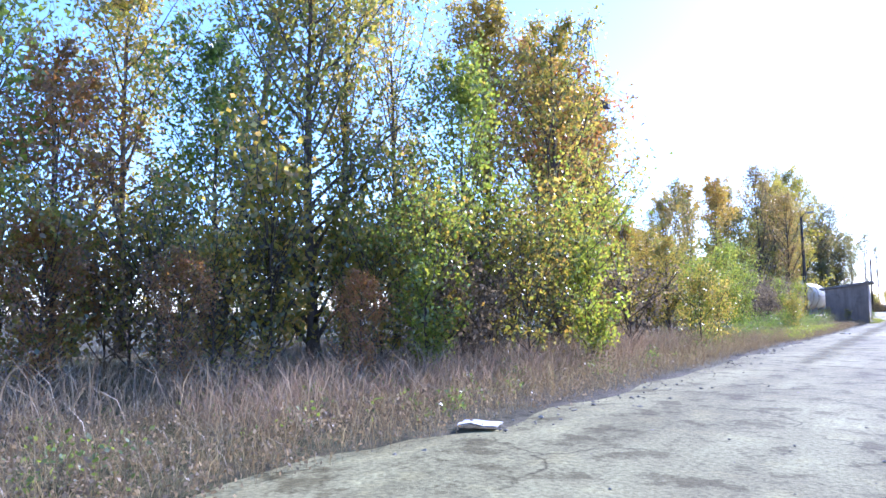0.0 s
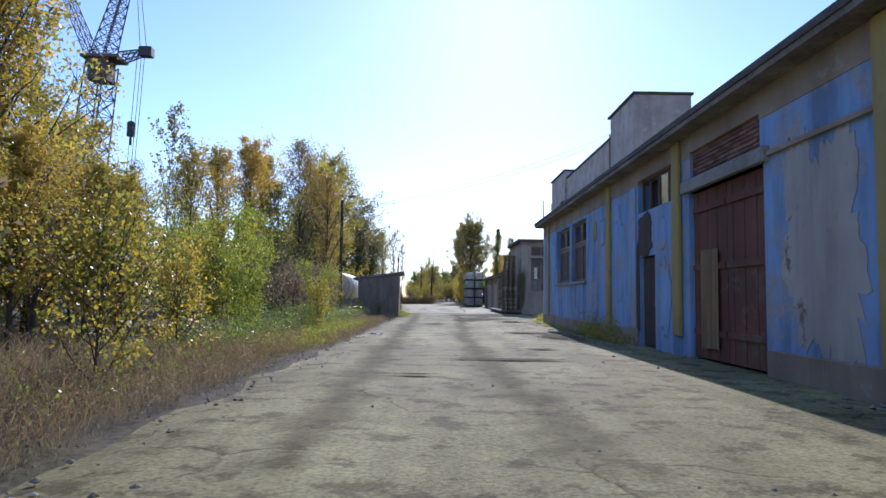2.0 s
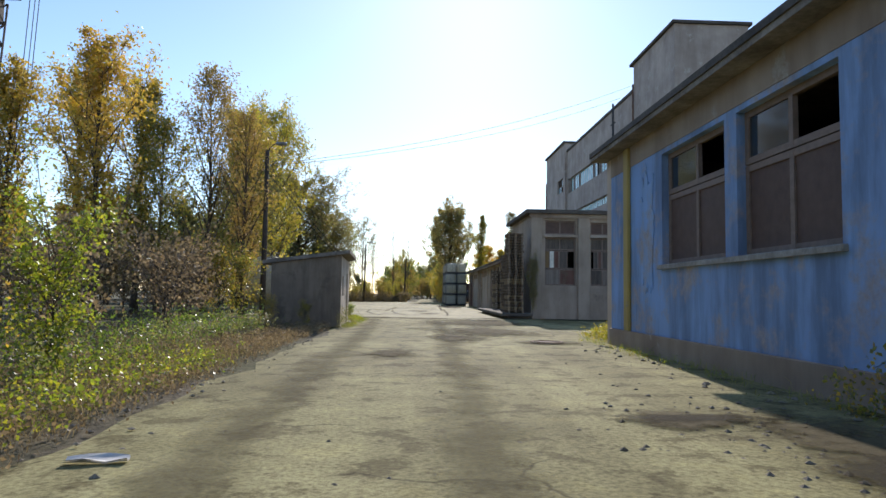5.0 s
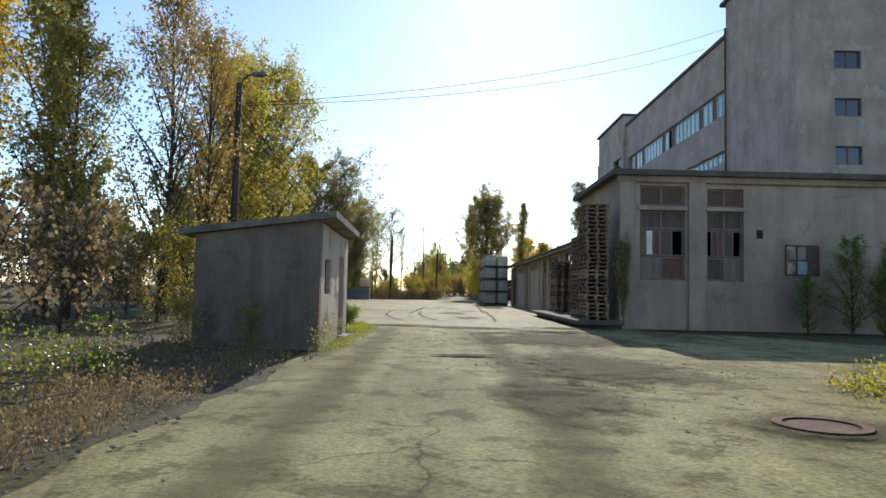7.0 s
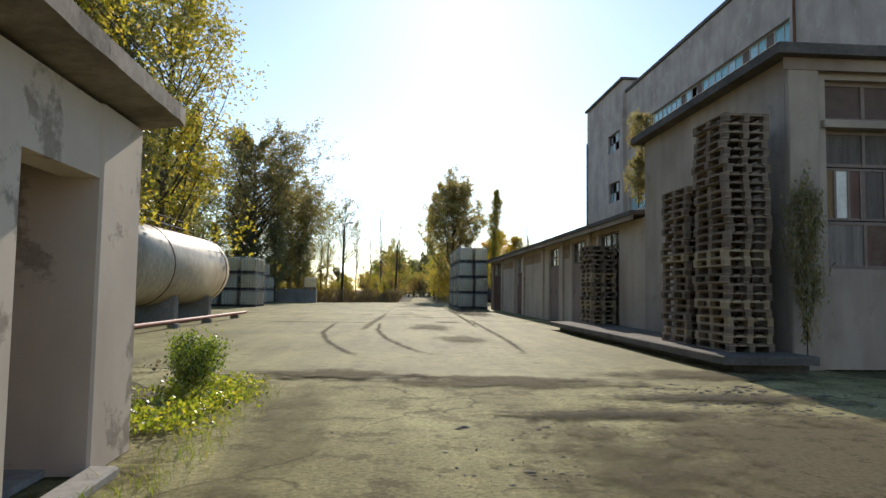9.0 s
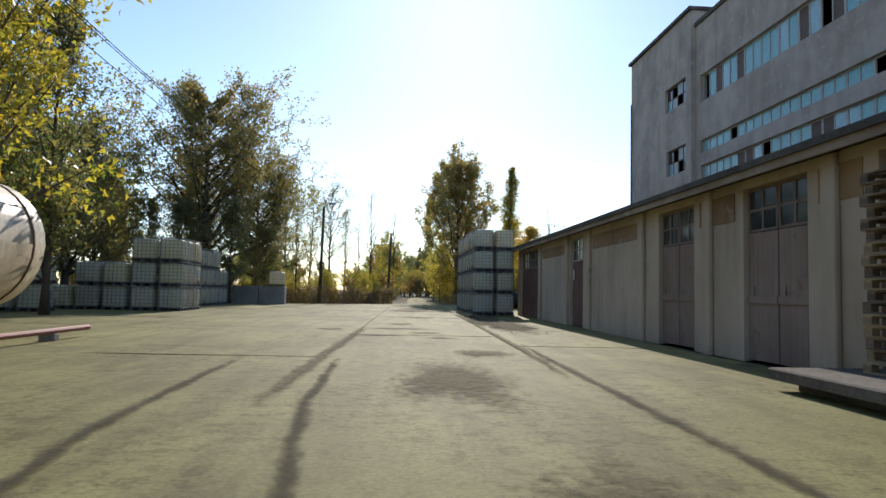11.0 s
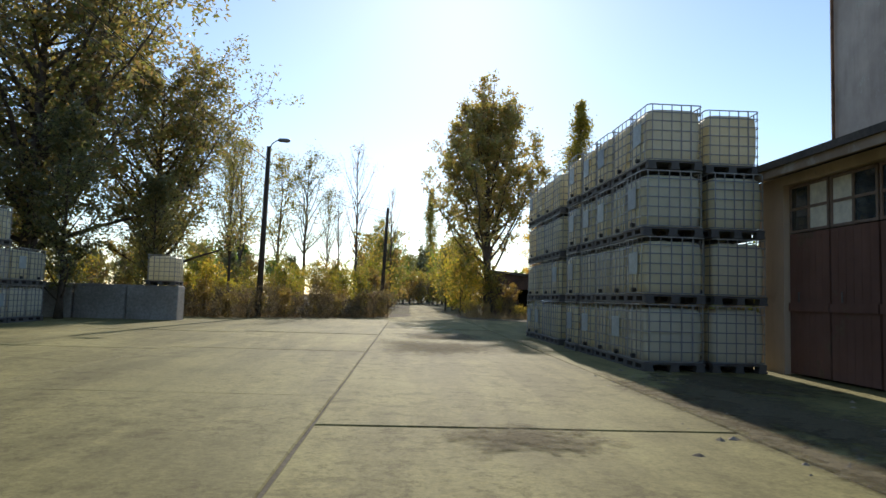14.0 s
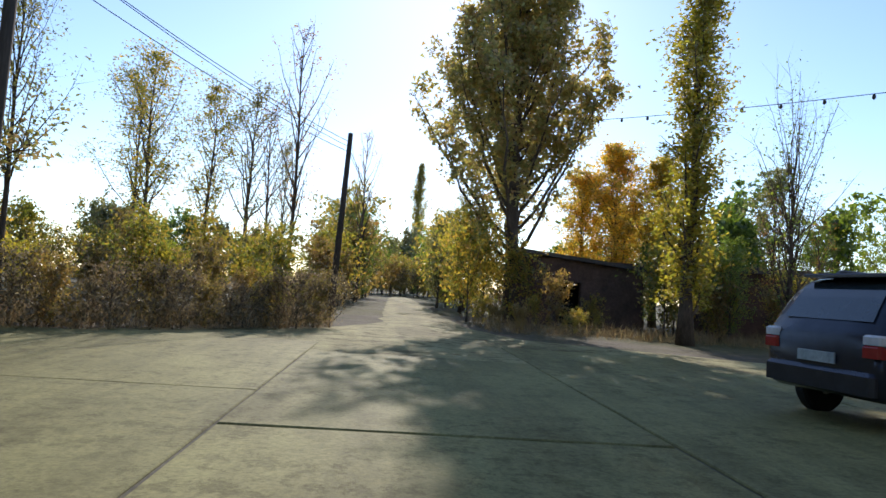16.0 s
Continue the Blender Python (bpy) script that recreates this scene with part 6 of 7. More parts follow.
scrap(-3.85, 5.85, 0.42, 0.3, 20, "flat white plastic sheet lying on the road's edge")
scrap(-5.95, 6.85, 0.18, 0.2, 70, "crumpled pale paper in the dry grass")
scrap(-2.95, 31.6, 0.4, 0.12, 10, "white scrap of board on the road")
scrap(-4.2, 36.5, 0.2, 0.2, 40, "pale crumpled bag in the weeds")
for i, (x, y, a) in enumerate(((-5.6, 43.5, 20), (-5.2, 44.2, 65), (-5.9, 44.6, -20), (-5.0, 43.2, 5), (-5.5, 45.0, 40))):
    tw = Shape().path([(-0.8, 0, 0.05), (-0.2, 0.08, 0.16), (0.4, -0.04, 0.12), (0.9, 0.06, 0.22)], [0.022, 0.018, 0.012, 0.006], 5)
    tw.tube((0.0, 0.03, 0.14), (0.35, 0.35, 0.3), 0.009, 0.004, 4)
    ob = part("dead_branch", tw, "twig")
    ob.matrix_basis = pose(x, y, 0.02, 0, 0, a)
    tagged(ob, "dry bare branch lying in the verge", "branch", "fallen branches")

# ---- trees ----
tree_kind("poplar", "bark", "l_poplar", seed=21, height=17.6, spread=4.7, leaf=0.21, trunk=0.36, leaders=44, shoots=21, per_shoot=52, low=0.13)
tree_kind("column", "bark", "l_lime", seed=22, height=13.5, base=0.05, spread=1.7, limbs=80, per_limb=10, per_twig=22, leaf=0.115, trunk=0.17, rise=72, form="column", twigs=False, corners=3)
tree_kind("mixed_a", "bark", "l_mixed", seed=23, height=10, base=0.04, spread=3.0, limbs=42, per_limb=13, per_twig=18, leaf=0.132, trunk=0.14, rise=44, form="round", uneven=0.4, corners=3)
tree_kind("mixed_b", "bark", "l_green", seed=24, height=9, base=0.04, spread=3.0, limbs=42, per_limb=13, per_twig=17, leaf=0.132, trunk=0.12, rise=42, form="round", uneven=0.4, corners=3)
tree_kind("bright", "bark", "l_bright", seed=39, height=8, base=0.03, spread=2.6, limbs=38, per_limb=12, per_twig=19, leaf=0.11, trunk=0.09, rise=48, form="round", uneven=0.45)
tree_kind("yellow", "bark", "l_yellow", seed=25, height=10.5, base=0.2, spread=2.9, limbs=36, per_limb=12, per_twig=27, leaf=0.13, trunk=0.14, rise=58, form="round", bare=0.12, uneven=0.42, corners=3)
tree_kind("umber", "bark", "l_umber", seed=50, height=12, base=0.12, spread=3.3, limbs=36, per_limb=12, per_twig=19, leaf=0.135, trunk=0.15, rise=56, form="round", bare=0.15, uneven=0.42, corners=3)
tree_kind("gold", "bark", "l_gold", seed=43, height=10.5, base=0.12, spread=2.6, limbs=36, per_limb=11, per_twig=40, leaf=0.135, trunk=0.14, rise=60, form="column", bare=0.05, uneven=0.4, corners=3)
tree_kind("thin", "bark", "l_mixed", seed=26, height=12, base=0.25, spread=3.2, limbs=32, per_limb=11, per_twig=20, leaf=0.12, trunk=0.12, rise=62, form="round", bare=0.25, uneven=0.45, corners=3)
tree_kind("airy", "bark", "l_grey", seed=48, height=12, base=0.3, spread=3.4, limbs=30, per_limb=12, per_twig=15, leaf=0.12, trunk=0.13, rise=66, form="column", bare=0.35, uneven=0.45, corners=3)
tree_kind("grey", "bark", "l_grey", seed=36, height=12, base=0.08, spread=3.6, limbs=42, per_limb=11, per_twig=28, leaf=0.165, trunk=0.16, rise=48, form="round", bare=0.12, uneven=0.4, corners=3)
tree_kind("linden", "bark", "l_lime", seed=53, height=12, base=0.1, spread=4.6, limbs=46, per_limb=12, per_twig=30, leaf=0.15, trunk=0.18, rise=48, form="round", bare=0.1, uneven=0.42, corners=3)
tree_kind("bare", "bark", "l_red", seed=27, height=11, base=0.25, spread=2.6, limbs=30, per_limb=9, per_twig=8, leaf=0.085, trunk=0.12, rise=64, form="column", bare=0.6, corners=3)
tree_kind("dark", "bark", "l_dark", seed=28, height=15, base=0.14, spread=6.4, limbs=64, per_limb=14, per_twig=42, leaf=0.185, trunk=0.33, rise=38, form="round", bare=0.06, uneven=0.36, corners=3)
tree_kind("vase", "bark", "l_green", seed=44, height=6.6, base=0.04, spread=3.8, limbs=54, per_limb=12, per_twig=4, leaf=0.1, trunk=0.15, rise=66, form="vase", bare=0.6)
tree_kind("birch", "bark_pale", "l_green", seed=29, height=12, base=0.25, spread=2.4, limbs=34, per_limb=10, per_twig=15, leaf=0.11, trunk=0.12, rise=55, form="round", bare=0.15)
tree_kind("sapling", "bark", "l_dark", seed=49, height=8, base=0.45, spread=0.9, limbs=22, per_limb=6, per_twig=9, leaf=0.12, trunk=0.035, rise=58, form="column", bare=0.3, lean=0.05)
tree_kind("whip", "bark", "l_umber", seed=51, height=6.2, base=0.35, spread=0.7, limbs=12, per_limb=5, per_twig=4, leaf=0.09, trunk=0.022, rise=70, form="column", bare=0.5, lean=0.06)
tree_kind("russet", "bark", "l_red", seed=30, height=6.5, base=0.05, spread=2.6, limbs=34, per_limb=11, per_twig=18, leaf=0.118, trunk=0.09, rise=42, form="round", corners=3)
tree_kind("shrub", "bark", "l_mixed", seed=31, height=2.6, base=0.03, spread=1.5, limbs=24, per_limb=9, per_twig=11, leaf=0.085, trunk=0.035, rise=44, form="round", twigs=False, uneven=0.45)
tree_kind("shrub_green", "bark", "l_bright", seed=32, height=3.2, base=0.03, spread=1.8, limbs=28, per_limb=10, per_twig=15, leaf=0.095, trunk=0.04, rise=46, form="vase", uneven=0.4)
tree_kind("creeper", "bark", "l_dark", seed=52, height=3.2, base=0.02, spread=1.5, limbs=30, per_limb=10, per_twig=20, leaf=0.1, trunk=0.03, rise=50, form="round", uneven=0.4)
tree_kind("weed_bush", "bark", "l_green", seed=47, height=0.85, base=0.02, spread=0.55, limbs=24, per_limb=9, per_twig=13, leaf=0.06, trunk=0.014, rise=38, form="round")
tree_kind("scrub", "bark", "l_umber", seed=37, height=2.6, base=0.03, spread=1.6, limbs=18, per_limb=8, per_twig=14, leaf=0.148, trunk=0.035, rise=46, form="round", twigs=False, uneven=0.45, corners=3)
tree_kind("scrub_gold", "bark", "l_lime", seed=40, height=2.6, base=0.03, spread=1.6, limbs=18, per_limb=8, per_twig=18, leaf=0.13, trunk=0.035, rise=48, form="round", twigs=False, uneven=0.45, corners=3)
tree_kind("scrub_green", "bark", "l_mixed", seed=38, height=3.2, base=0.03, spread=1.8, limbs=18, per_limb=8, per_twig=15, leaf=0.152, trunk=0.04, rise=48, form="round", twigs=False, uneven=0.45, corners=3)
tree_kind("shrub_dark", "bark", "brush", seed=33, height=1.6, base=0.03, spread=1.5, limbs=18, per_limb=7, per_twig=9, leaf=0.08, trunk=0.03, rise=36, form="round", uneven=0.4)
tree_kind("far", "bark", "l_green", seed=34, height=9, base=0.04, spread=4.6, limbs=34, per_limb=9, per_twig=11, leaf=0.45, trunk=0.2, rise=44, form="round", twigs=False, uneven=0.45, corners=3)
tree_kind("willow", "bark", "l_grey", seed=35, height=9, base=0.04, spread=4.6, limbs=34, per_limb=9, per_twig=12, leaf=0.41, trunk=0.2, rise=44, form="round", twigs=False, uneven=0.45, corners=3)

rt = np.random.default_rng(77)
L_MIX = "young tree with turning green and yellow leaves"
L_GRN = "leafy green young tree"
L_YEL = "slim tree with golden autumn leaves"
L_THIN = "thin tree with sparse turning leaves"
L_DARK = "large dark spreading tree"
L_BARE = "almost bare slender tree"
L_RUS = "small tree with russet autumn leaves"
L_SHR = "low shrub with turning leaves"
L_SHG = "bright green roadside bush"
L_BRU = "dark brown brush with a few withered leaves"

# thicket beside the road where it starts
plant("birch", -12.2, 8.4, 0, 1.05, "pale-barked birch leaning over the thicket", tilt=10)
for key, x, y, s, lab in (
        ("mixed_a", -9.8, 9.0, 0.95, L_MIX), ("bright", -8.3, 12.0, 0.85, L_GRN), ("yellow", -9.2, 14.4, 0.9, L_YEL), ("mixed_a", -8.8, 17.4, 0.98, L_MIX),
        ("russet", -12.6, 5.4, 0.9, L_RUS), ("mixed_b", -15.0, 4.4, 1.1, L_GRN),
        ("thin", -11.6, 11.8, 1.0, L_THIN), ("russet", -10.2, 19.4, 1.5, L_RUS), ("yellow", -10.6, 21.0, 0.95, L_YEL), ("mixed_b", -13.0, 9.0, 0.85, L_GRN),
        ("mixed_a", -17.0, 9.0, 1.05, L_MIX), ("thin", -14.5, 17.0, 1.1, L_THIN)):
    plant(key, x, y, rt.uniform(0, 360), s, lab, "tree", "roadside thicket")
for i in range(30):
    plant(["scrub", "shrub_dark", "shrub_dark"][i % 3], -14.5 - rt.uniform(0, 7), rt.uniform(-4, 66), rt.uniform(0, 360), rt.uniform(0.9, 1.5), [L_SHR, L_BRU, L_BRU][i % 3], "bush", "undergrowth", name="bush")
for i in range(34):
    plant(["shrub_dark", "shrub", "shrub_dark", "shrub"][i % 4], -6.6 - 7.5 * (i / 34) - rt.uniform(0, 1.0), rt.uniform(-2, 19) if i > 10 else rt.uniform(7, 20), rt.uniform(0, 360), rt.uniform(0.8, 1.45), [L_BRU, L_SHR][i % 2], "bush", "undergrowth", name="bush")
# strip of trees further along
for key, x, y, s, lab in (
        ("yellow", -11.3, 25.4, 0.98, L_YEL), ("bare", -10.4, 23.0, 0.72, L_BARE), ("mixed_a", -12.5, 29.5, 0.72, L_MIX), ("thin", -10.4, 30.8, 0.42, L_THIN), ("mixed_a", -14.5, 34.0, 0.72, L_MIX),
        ("yellow", -12.9, 52.6, 1.03, L_YEL), ("yellow", -17.4, 54.4, 0.98, L_YEL), ("mixed_a", -12.4, 57.6, 0.92, L_MIX), ("mixed_a", -17.8, 42.0, 0.95, L_MIX),
        ("yellow", -17.6, 60.5, 1.15, L_YEL), ("yellow", -13.9, 58.9, 1.07, L_YEL), ("umber", -12.4, 64.5, 1.14, "tall slim tree with brown and olive autumn leaves"), ("umber", -9.4, 61.0, 0.87, "slim tree with brown and olive autumn leaves"), ("linden", -12.2, 70.9, 1.06, "tall tree with yellow-green autumn leaves"), ("grey", -12.6, 75.5, 1.0, "tree with thin grey-green leaves"), ("thin", -19.0, 56.0, 0.8, L_THIN),
        ("grey", -12.9, 74.5, 1.15, "tall tree with thin grey-green leaves"), ("linden", -12.4, 80.8, 1.3, "tall tree with yellow-green autumn leaves"), ("mixed_a", -15.6, 86.0, 1.3, L_MIX), ("mixed_b", -17.5, 92.0, 1.35, L_GRN), ("grey", -14.2, 89.5, 1.0, "tree with thin grey-green leaves"),
        ("dark", -15.8, 115.0, 1.06, L_DARK), ("willow", -22.5, 112.0, 1.0, "wide spreading grey-green willow tree"), ("dark", -20.5, 104.0, 0.7, L_DARK), ("dark", -13.2, 121.5, 0.8, L_DARK), ("airy", -10.2, 124.5, 0.8, "tree with thin grey-green leaves"), ("grey", -18.6, 121.0, 1.0, "tree with thin grey-green leaves"), ("willow", -23.0, 100.0, 0.95, "wide spreading grey-green willow tree"), ("willow", -26.0, 108.0, 1.0, "wide spreading grey-green willow tree"), ("willow", -23.0, 92.0, 1.0, "wide spreading grey-green willow tree"), ("willow", -24.0, 118.0, 1.0, "wide spreading grey-green willow tree")):
    plant(key, x, y, rt.uniform(0, 360), s, lab, "tree", "trees along the yard", wide=1.22 if key == "dark" else 1.12 if key == "yellow" and y > 50 else 1.0)
plant("mixed_a", -11.7, 26.9, 200, 0.98, L_MIX, "tree", "roadside thicket")
plant("yellow", -12.9, 26.0, 110, 1.0, L_YEL, "tree", "roadside thicket")
plant("sapling", -10.0, 32.5, 60, 0.95, "slender upright sapling with sparse dark leaves", "tree", "roadside thicket")
plant("sapling", -9.2, 32.6, 200, 0.82, "slender upright sapling with sparse dark leaves", "tree", "roadside thicket")
plant("bright", -8.5, 36.2, 40, 0.55, "bright green bushy young tree beside the road", "tree", "roadside thicket", wide=1.15)
for x, y, size in ((12.7, 59.5, 0.36), (14.1, 59.7, 0.33), (11.5, 60.0, 0.22), (13.4, 58.9, 0.25)):
    plant("mixed_b", x, y, 50 * x, size, "dark green bush in front of the annex", "bush", "bushes at the annex", wide=1.15, name="bush")
for x, y, turn, size, tilt in ((-7.0, 18.6, 30, 1.0, -9), (-6.6, 19.2, 140, 0.85, -14), (-7.3, 19.4, 250, 0.9, -4)):
    plant("whip", x, y, turn, size, "long bare whip of a sapling leaning towards the road", "tree", "roadside thicket", name="tree", tilt=tilt)
for x, y, size in ((-13.0, 112.0, 0.62), (-16.0, 110.5, 0.6), (-11.4, 116.4, 0.5), (-18.6, 111.5, 0.62)):
    plant("grey", x, y, 70 * x, size, "low tree with thin grey-green leaves", "tree", "trees along the yard", wide=1.3)
for key, x, y, size, label in (("yellow", -8.9, 23.2, 0.4, "young tree with yellow autumn leaves"), ("mixed_a", -8.4, 26.4, 0.4, L_MIX), ("umber", -9.6, 25.0, 0.36, "young tree with brown and olive leaves"), ("mixed_a", -10.0, 28.6, 0.46, L_MIX), ("yellow", -10.9, 29.6, 0.45, "young tree with yellow autumn leaves"), ("umber", -11.6, 33.0, 0.42, "young tree with brown and olive leaves"), ("mixed_a", -8.2, 20.6, 0.34, L_MIX)):
    plant(key, x, y, 77 * y, size, label, "tree", "roadside thicket", wide=1.3)
for i in range(12):
    plant("shrub", -9.6 - 0.45 * i, 21.5 + 7.3 * i % 17, 51 * i, 1.0 + 0.06 * (i % 5), L_SHR, "bush", "roadside bushes", name="bush")
# end of the yard
plant("poplar", 5.5, 134.0, 75, 0.98, "tall spreading poplar with upswept limbs and turning leaves", wide=1.15)
plant("column", 9.5, 126.2, 10, 1.0, "narrow column-shaped poplar turning yellow", wide=1.4)
plant("column", 6.9, 236.0, 80, 1.95, "narrow column-shaped poplar far down the road", wide=1.2)
plant("bare", -3.9, 132.6, 0, 1.06, L_BARE)
plant("gold", 12.4, 140.5, 30, 0.92, L_YEL, wide=1.5)
plant("gold", 11.0, 142.5, 130, 0.8, L_YEL, wide=1.5)
plant("gold", 14.2, 139.6, 200, 0.85, L_YEL, wide=1.5)
for key, x, y, s, lab in (
        ("thin", -15.4, 150.0, 1.28, L_THIN), ("thin", -12.8, 155.0, 1.22, L_THIN), ("airy", -10.7, 158.0, 1.3, "tall airy tree with thin grey-green leaves"), ("airy", -17.4, 154.0, 1.2, "tall airy tree with thin grey-green leaves"), ("airy", -9.0, 166.0, 1.1, "tall airy tree with thin grey-green leaves"), ("bare", -1.6, 150.0, 1.05, L_BARE), ("bare", -5.2, 134.5, 0.8, L_BARE),
        ("thin", 4.4, 143.0, 0.55, L_THIN), ("grey", 3.8, 150.0, 0.5, "tree with thin grey-green leaves"), ("mixed_a", 5.2, 147.0, 0.6, L_MIX), ("mixed_b", -1.6, 152.0, 0.65, L_GRN), ("mixed_a", -3.6, 160.0, 0.8, L_MIX),
        ("mixed_b", 12.8, 129.5, 0.42, L_GRN), ("bright", 19.4, 129.5, 0.72, L_GRN), ("bright", 21.5, 128.0, 0.6, L_GRN), ("vase", 14.0, 127.7, 1.0, "bare dark tree with steep fanned limbs"), ("far", 18.0, 138.5, 0.62, "round green tree beyond the yard"), ("far", 24.5, 139.5, 0.72, "round green tree beyond the yard"), ("far", 31.0, 136.0, 0.8, "round green tree beyond the yard"), ("grey", 21.0, 140.0, 0.75, "tree with thin grey-green leaves"), ("mixed_b", 13.0, 138.0, 0.45, L_GRN), ("mixed_b", 16.0, 138.5, 0.5, L_GRN), ("bare", 15.4, 131.0, 0.55, L_BARE), ("bare", 16.6, 130.0, 0.5, L_BARE), ("far", 22.0, 146.0, 0.85, "round green tree beyond the yard"), ("far", 16.0, 150.0, 0.8, "round green tree beyond the yard"), ("mixed_a", 14.2, 140.0, 0.6, L_MIX), ("mixed_b", 19.0, 134.0, 0.55, L_GRN)):
    plant(key, x, y, rt.uniform(0, 360), s, lab, "tree", "trees beyond the yard", wide=1.35 if s > 1.15 else 1.0)
for i in range(18):
    y = rt.uniform(165, 260)
    side = -1 if i % 2 else 1
    plant("far", 3 + side * rt.uniform(5, 34), y, rt.uniform(0, 360), rt.uniform(0.6, 1.0), "distant leafy green tree", "tree", "distant trees")
for i in range(5):
    plant("far", rt.uniform(-50, -30), rt.uniform(-10, 130), rt.uniform(0, 360), rt.uniform(0.7, 1.1), "distant leafy green tree", "tree", "distant trees")

for i in range(20):
    plant("willow", rt.uniform(-36, -24), 28 + 5.2 * i, rt.uniform(0, 360), rt.uniform(0.6, 0.95), "wide spreading grey-green willow tree", "tree", "distant trees")
for i in range(22):
    plant("shrub_dark", rt.uniform(-17, -9.5) if i < 11 else rt.uniform(-19, -13.5), 57 + 1.1 * i if i < 11 else 20 + 3 * (i - 10), rt.uniform(0, 360), rt.uniform(1.0, 1.7), L_BRU, "bush", "undergrowth", name="bush")

for i in range(12):
    plant("willow", -44 + 3.0 * i, 142 + rt.uniform(0, 20) - 0.4 * i, rt.uniform(0, 360), rt.uniform(0.36, 0.6), "wide spreading grey-green willow tree", "tree", "distant trees")
for i in range(13):
    x, y = -1.5 + 0.75 * i, 188 + 2.2 * (i * 5 % 4)
    plant(["scrub_green", "scrub", "shrub_dark"][i % 3], x, y, 47 * i, 1.3 + 0.25 * (i % 3), "leafy bush where the lane runs out among trees", "bush", "scrub along the lane", name="bush")
for i, (x, y, k) in enumerate(((0.6, 198, 0.6), (3.4, 204, 0.75), (5.6, 199, 0.6), (2.2, 214, 0.9), (-1.6, 203, 0.7), (4.8, 222, 1.1))):
    plant("willow" if i % 2 else "far", x, y, 61 * i, k, "distant leafy tree closing the lane", "tree", "distant trees")
for i, (x, y) in enumerate(((3.0, 262), (9.5, 270), (6.0, 300), (-2.5, 290), (14.0, 296), (8.0, 330), (1.0, 330))):
    plant("far", x, y, 50 * i, 0.8 + 0.1 * (i % 3), "distant leafy green tree", "tree", "distant trees")

for key, x, y, s in (("mixed_b", -1.4, 164, 0.9), ("thin", -2.8, 171, 0.9), ("mixed_a", 6.2, 165, 0.85), ("mixed_b", 7.0, 173, 0.95), ("far", -2.6, 184, 0.75), ("far", 7.6, 186, 0.8), ("far", -1.8, 212, 0.95), ("far", 8.4, 214, 0.95), ("far", 0.2, 246, 0.9), ("far", 7.8, 244, 0.9)):
    plant(key, x, y, rt.uniform(0, 360), s, {"mixed_b": L_GRN, "thin": L_THIN, "mixed_a": L_MIX}.get(key, "distant leafy green tree"), "tree", "trees along the lane")

# ---- bushes ----
for key, x, y, s, lab in (
        ("shrub_green", -6.4, 29.6, 0.62, L_SHG), ("shrub_green", -7.4, 32.4, 0.75, L_SHG), ("shrub_green", -8.6, 30.0, 0.8, L_SHG), ("shrub_green", -8.9, 34.4, 1.0, L_SHG), ("shrub", -5.2, 19.0, 0.75, L_SHR), ("shrub", -5.6, 22.5, 0.65, L_SHR), ("shrub", -5.0, 33.0, 0.55, L_SHR), ("shrub_green", -5.6, 36.0, 0.6, L_SHG),
        ("shrub", -6.4, 11.5, 1.0, L_SHR), ("shrub_green", -5.6, 12.6, 0.9, L_SHG), ("shrub_green", -7.0, 9.0, 0.8, L_SHG), ("shrub", -9.0, 6.2, 0.9, L_SHR), ("shrub", -8.0, 8.8, 1.0, L_SHR), ("shrub", -10.6, 8.6, 1.1, L_SHR), ("shrub", -11.0, 4.0, 0.9, L_SHR),
        ("shrub_dark", -7.6, 10.4, 1.2, L_BRU), ("shrub_dark", -9.8, 7.2, 1.3, L_BRU), ("shrub_dark", -12.2, 6.6, 1.5, L_BRU), ("shrub_dark", -6.2, 16.4, 1.2, L_BRU), ("shrub_dark", -8.6, 12.4, 1.6, L_BRU),
        ("shrub_dark", -7.0, 38.5, 1.1, L_BRU), ("shrub_dark", -8.2, 41.0, 1.2, L_BRU), ("shrub_dark", -7.4, 45.0, 1.2, L_BRU), ("shrub_dark", -8.4, 48.0, 1.5, L_BRU), ("shrub_dark", -9.0, 51.5, 1.6, L_BRU), ("shrub_dark", -10.5, 47.0, 1.8, L_BRU), ("shrub", -9.4, 36.0, 0.9, L_SHR),
        ("weed_bush", -3.8, 57.8, 0.64, "small leafy weed bush at the gatehouse corner"), ("weed_bush", -4.0, 58.2, 0.5, "small leafy weed bush at the gatehouse corner"), ("shrub", -8.3, 56.6, 1.0, L_SHR), ("shrub", -9.5, 57.4, 1.05, L_SHR),
        ("shrub", -4.4, 49.5, 0.3, L_SHR), ("shrub", -5.6, 49.4, 0.35, L_SHR)):
    plant(key, x, y, rt.uniform(0, 360), s, lab, "bush", "roadside bushes", name="bush")
plant("creeper", 5.25, 67.95, 20, 0.42, "green creeper growing on the annex roof corner", "bush", z=3.75, name="creeper")
plant("creeper", 5.3, 67.8, 120, 0.4, "leafy creeper hanging over the annex roof corner", "bush", z=5.0, name="creeper")
plant("creeper", 5.35, 60.45, 70, 0.82, "narrow green bush growing at the annex corner", "bush", z=0.3, wide=0.42, name="bush")
for i in range(16):
    plant(["scrub_green", "scrub", "scrub_gold", "scrub"][i % 4], 11.5 + 0.9 * i, 128.5 + rt.uniform(0, 3.6), rt.uniform(0, 360), rt.uniform(0.55, 1.0), [L_SHG, L_SHR][i % 2], "bush", "scrub beyond the car", name="bush")
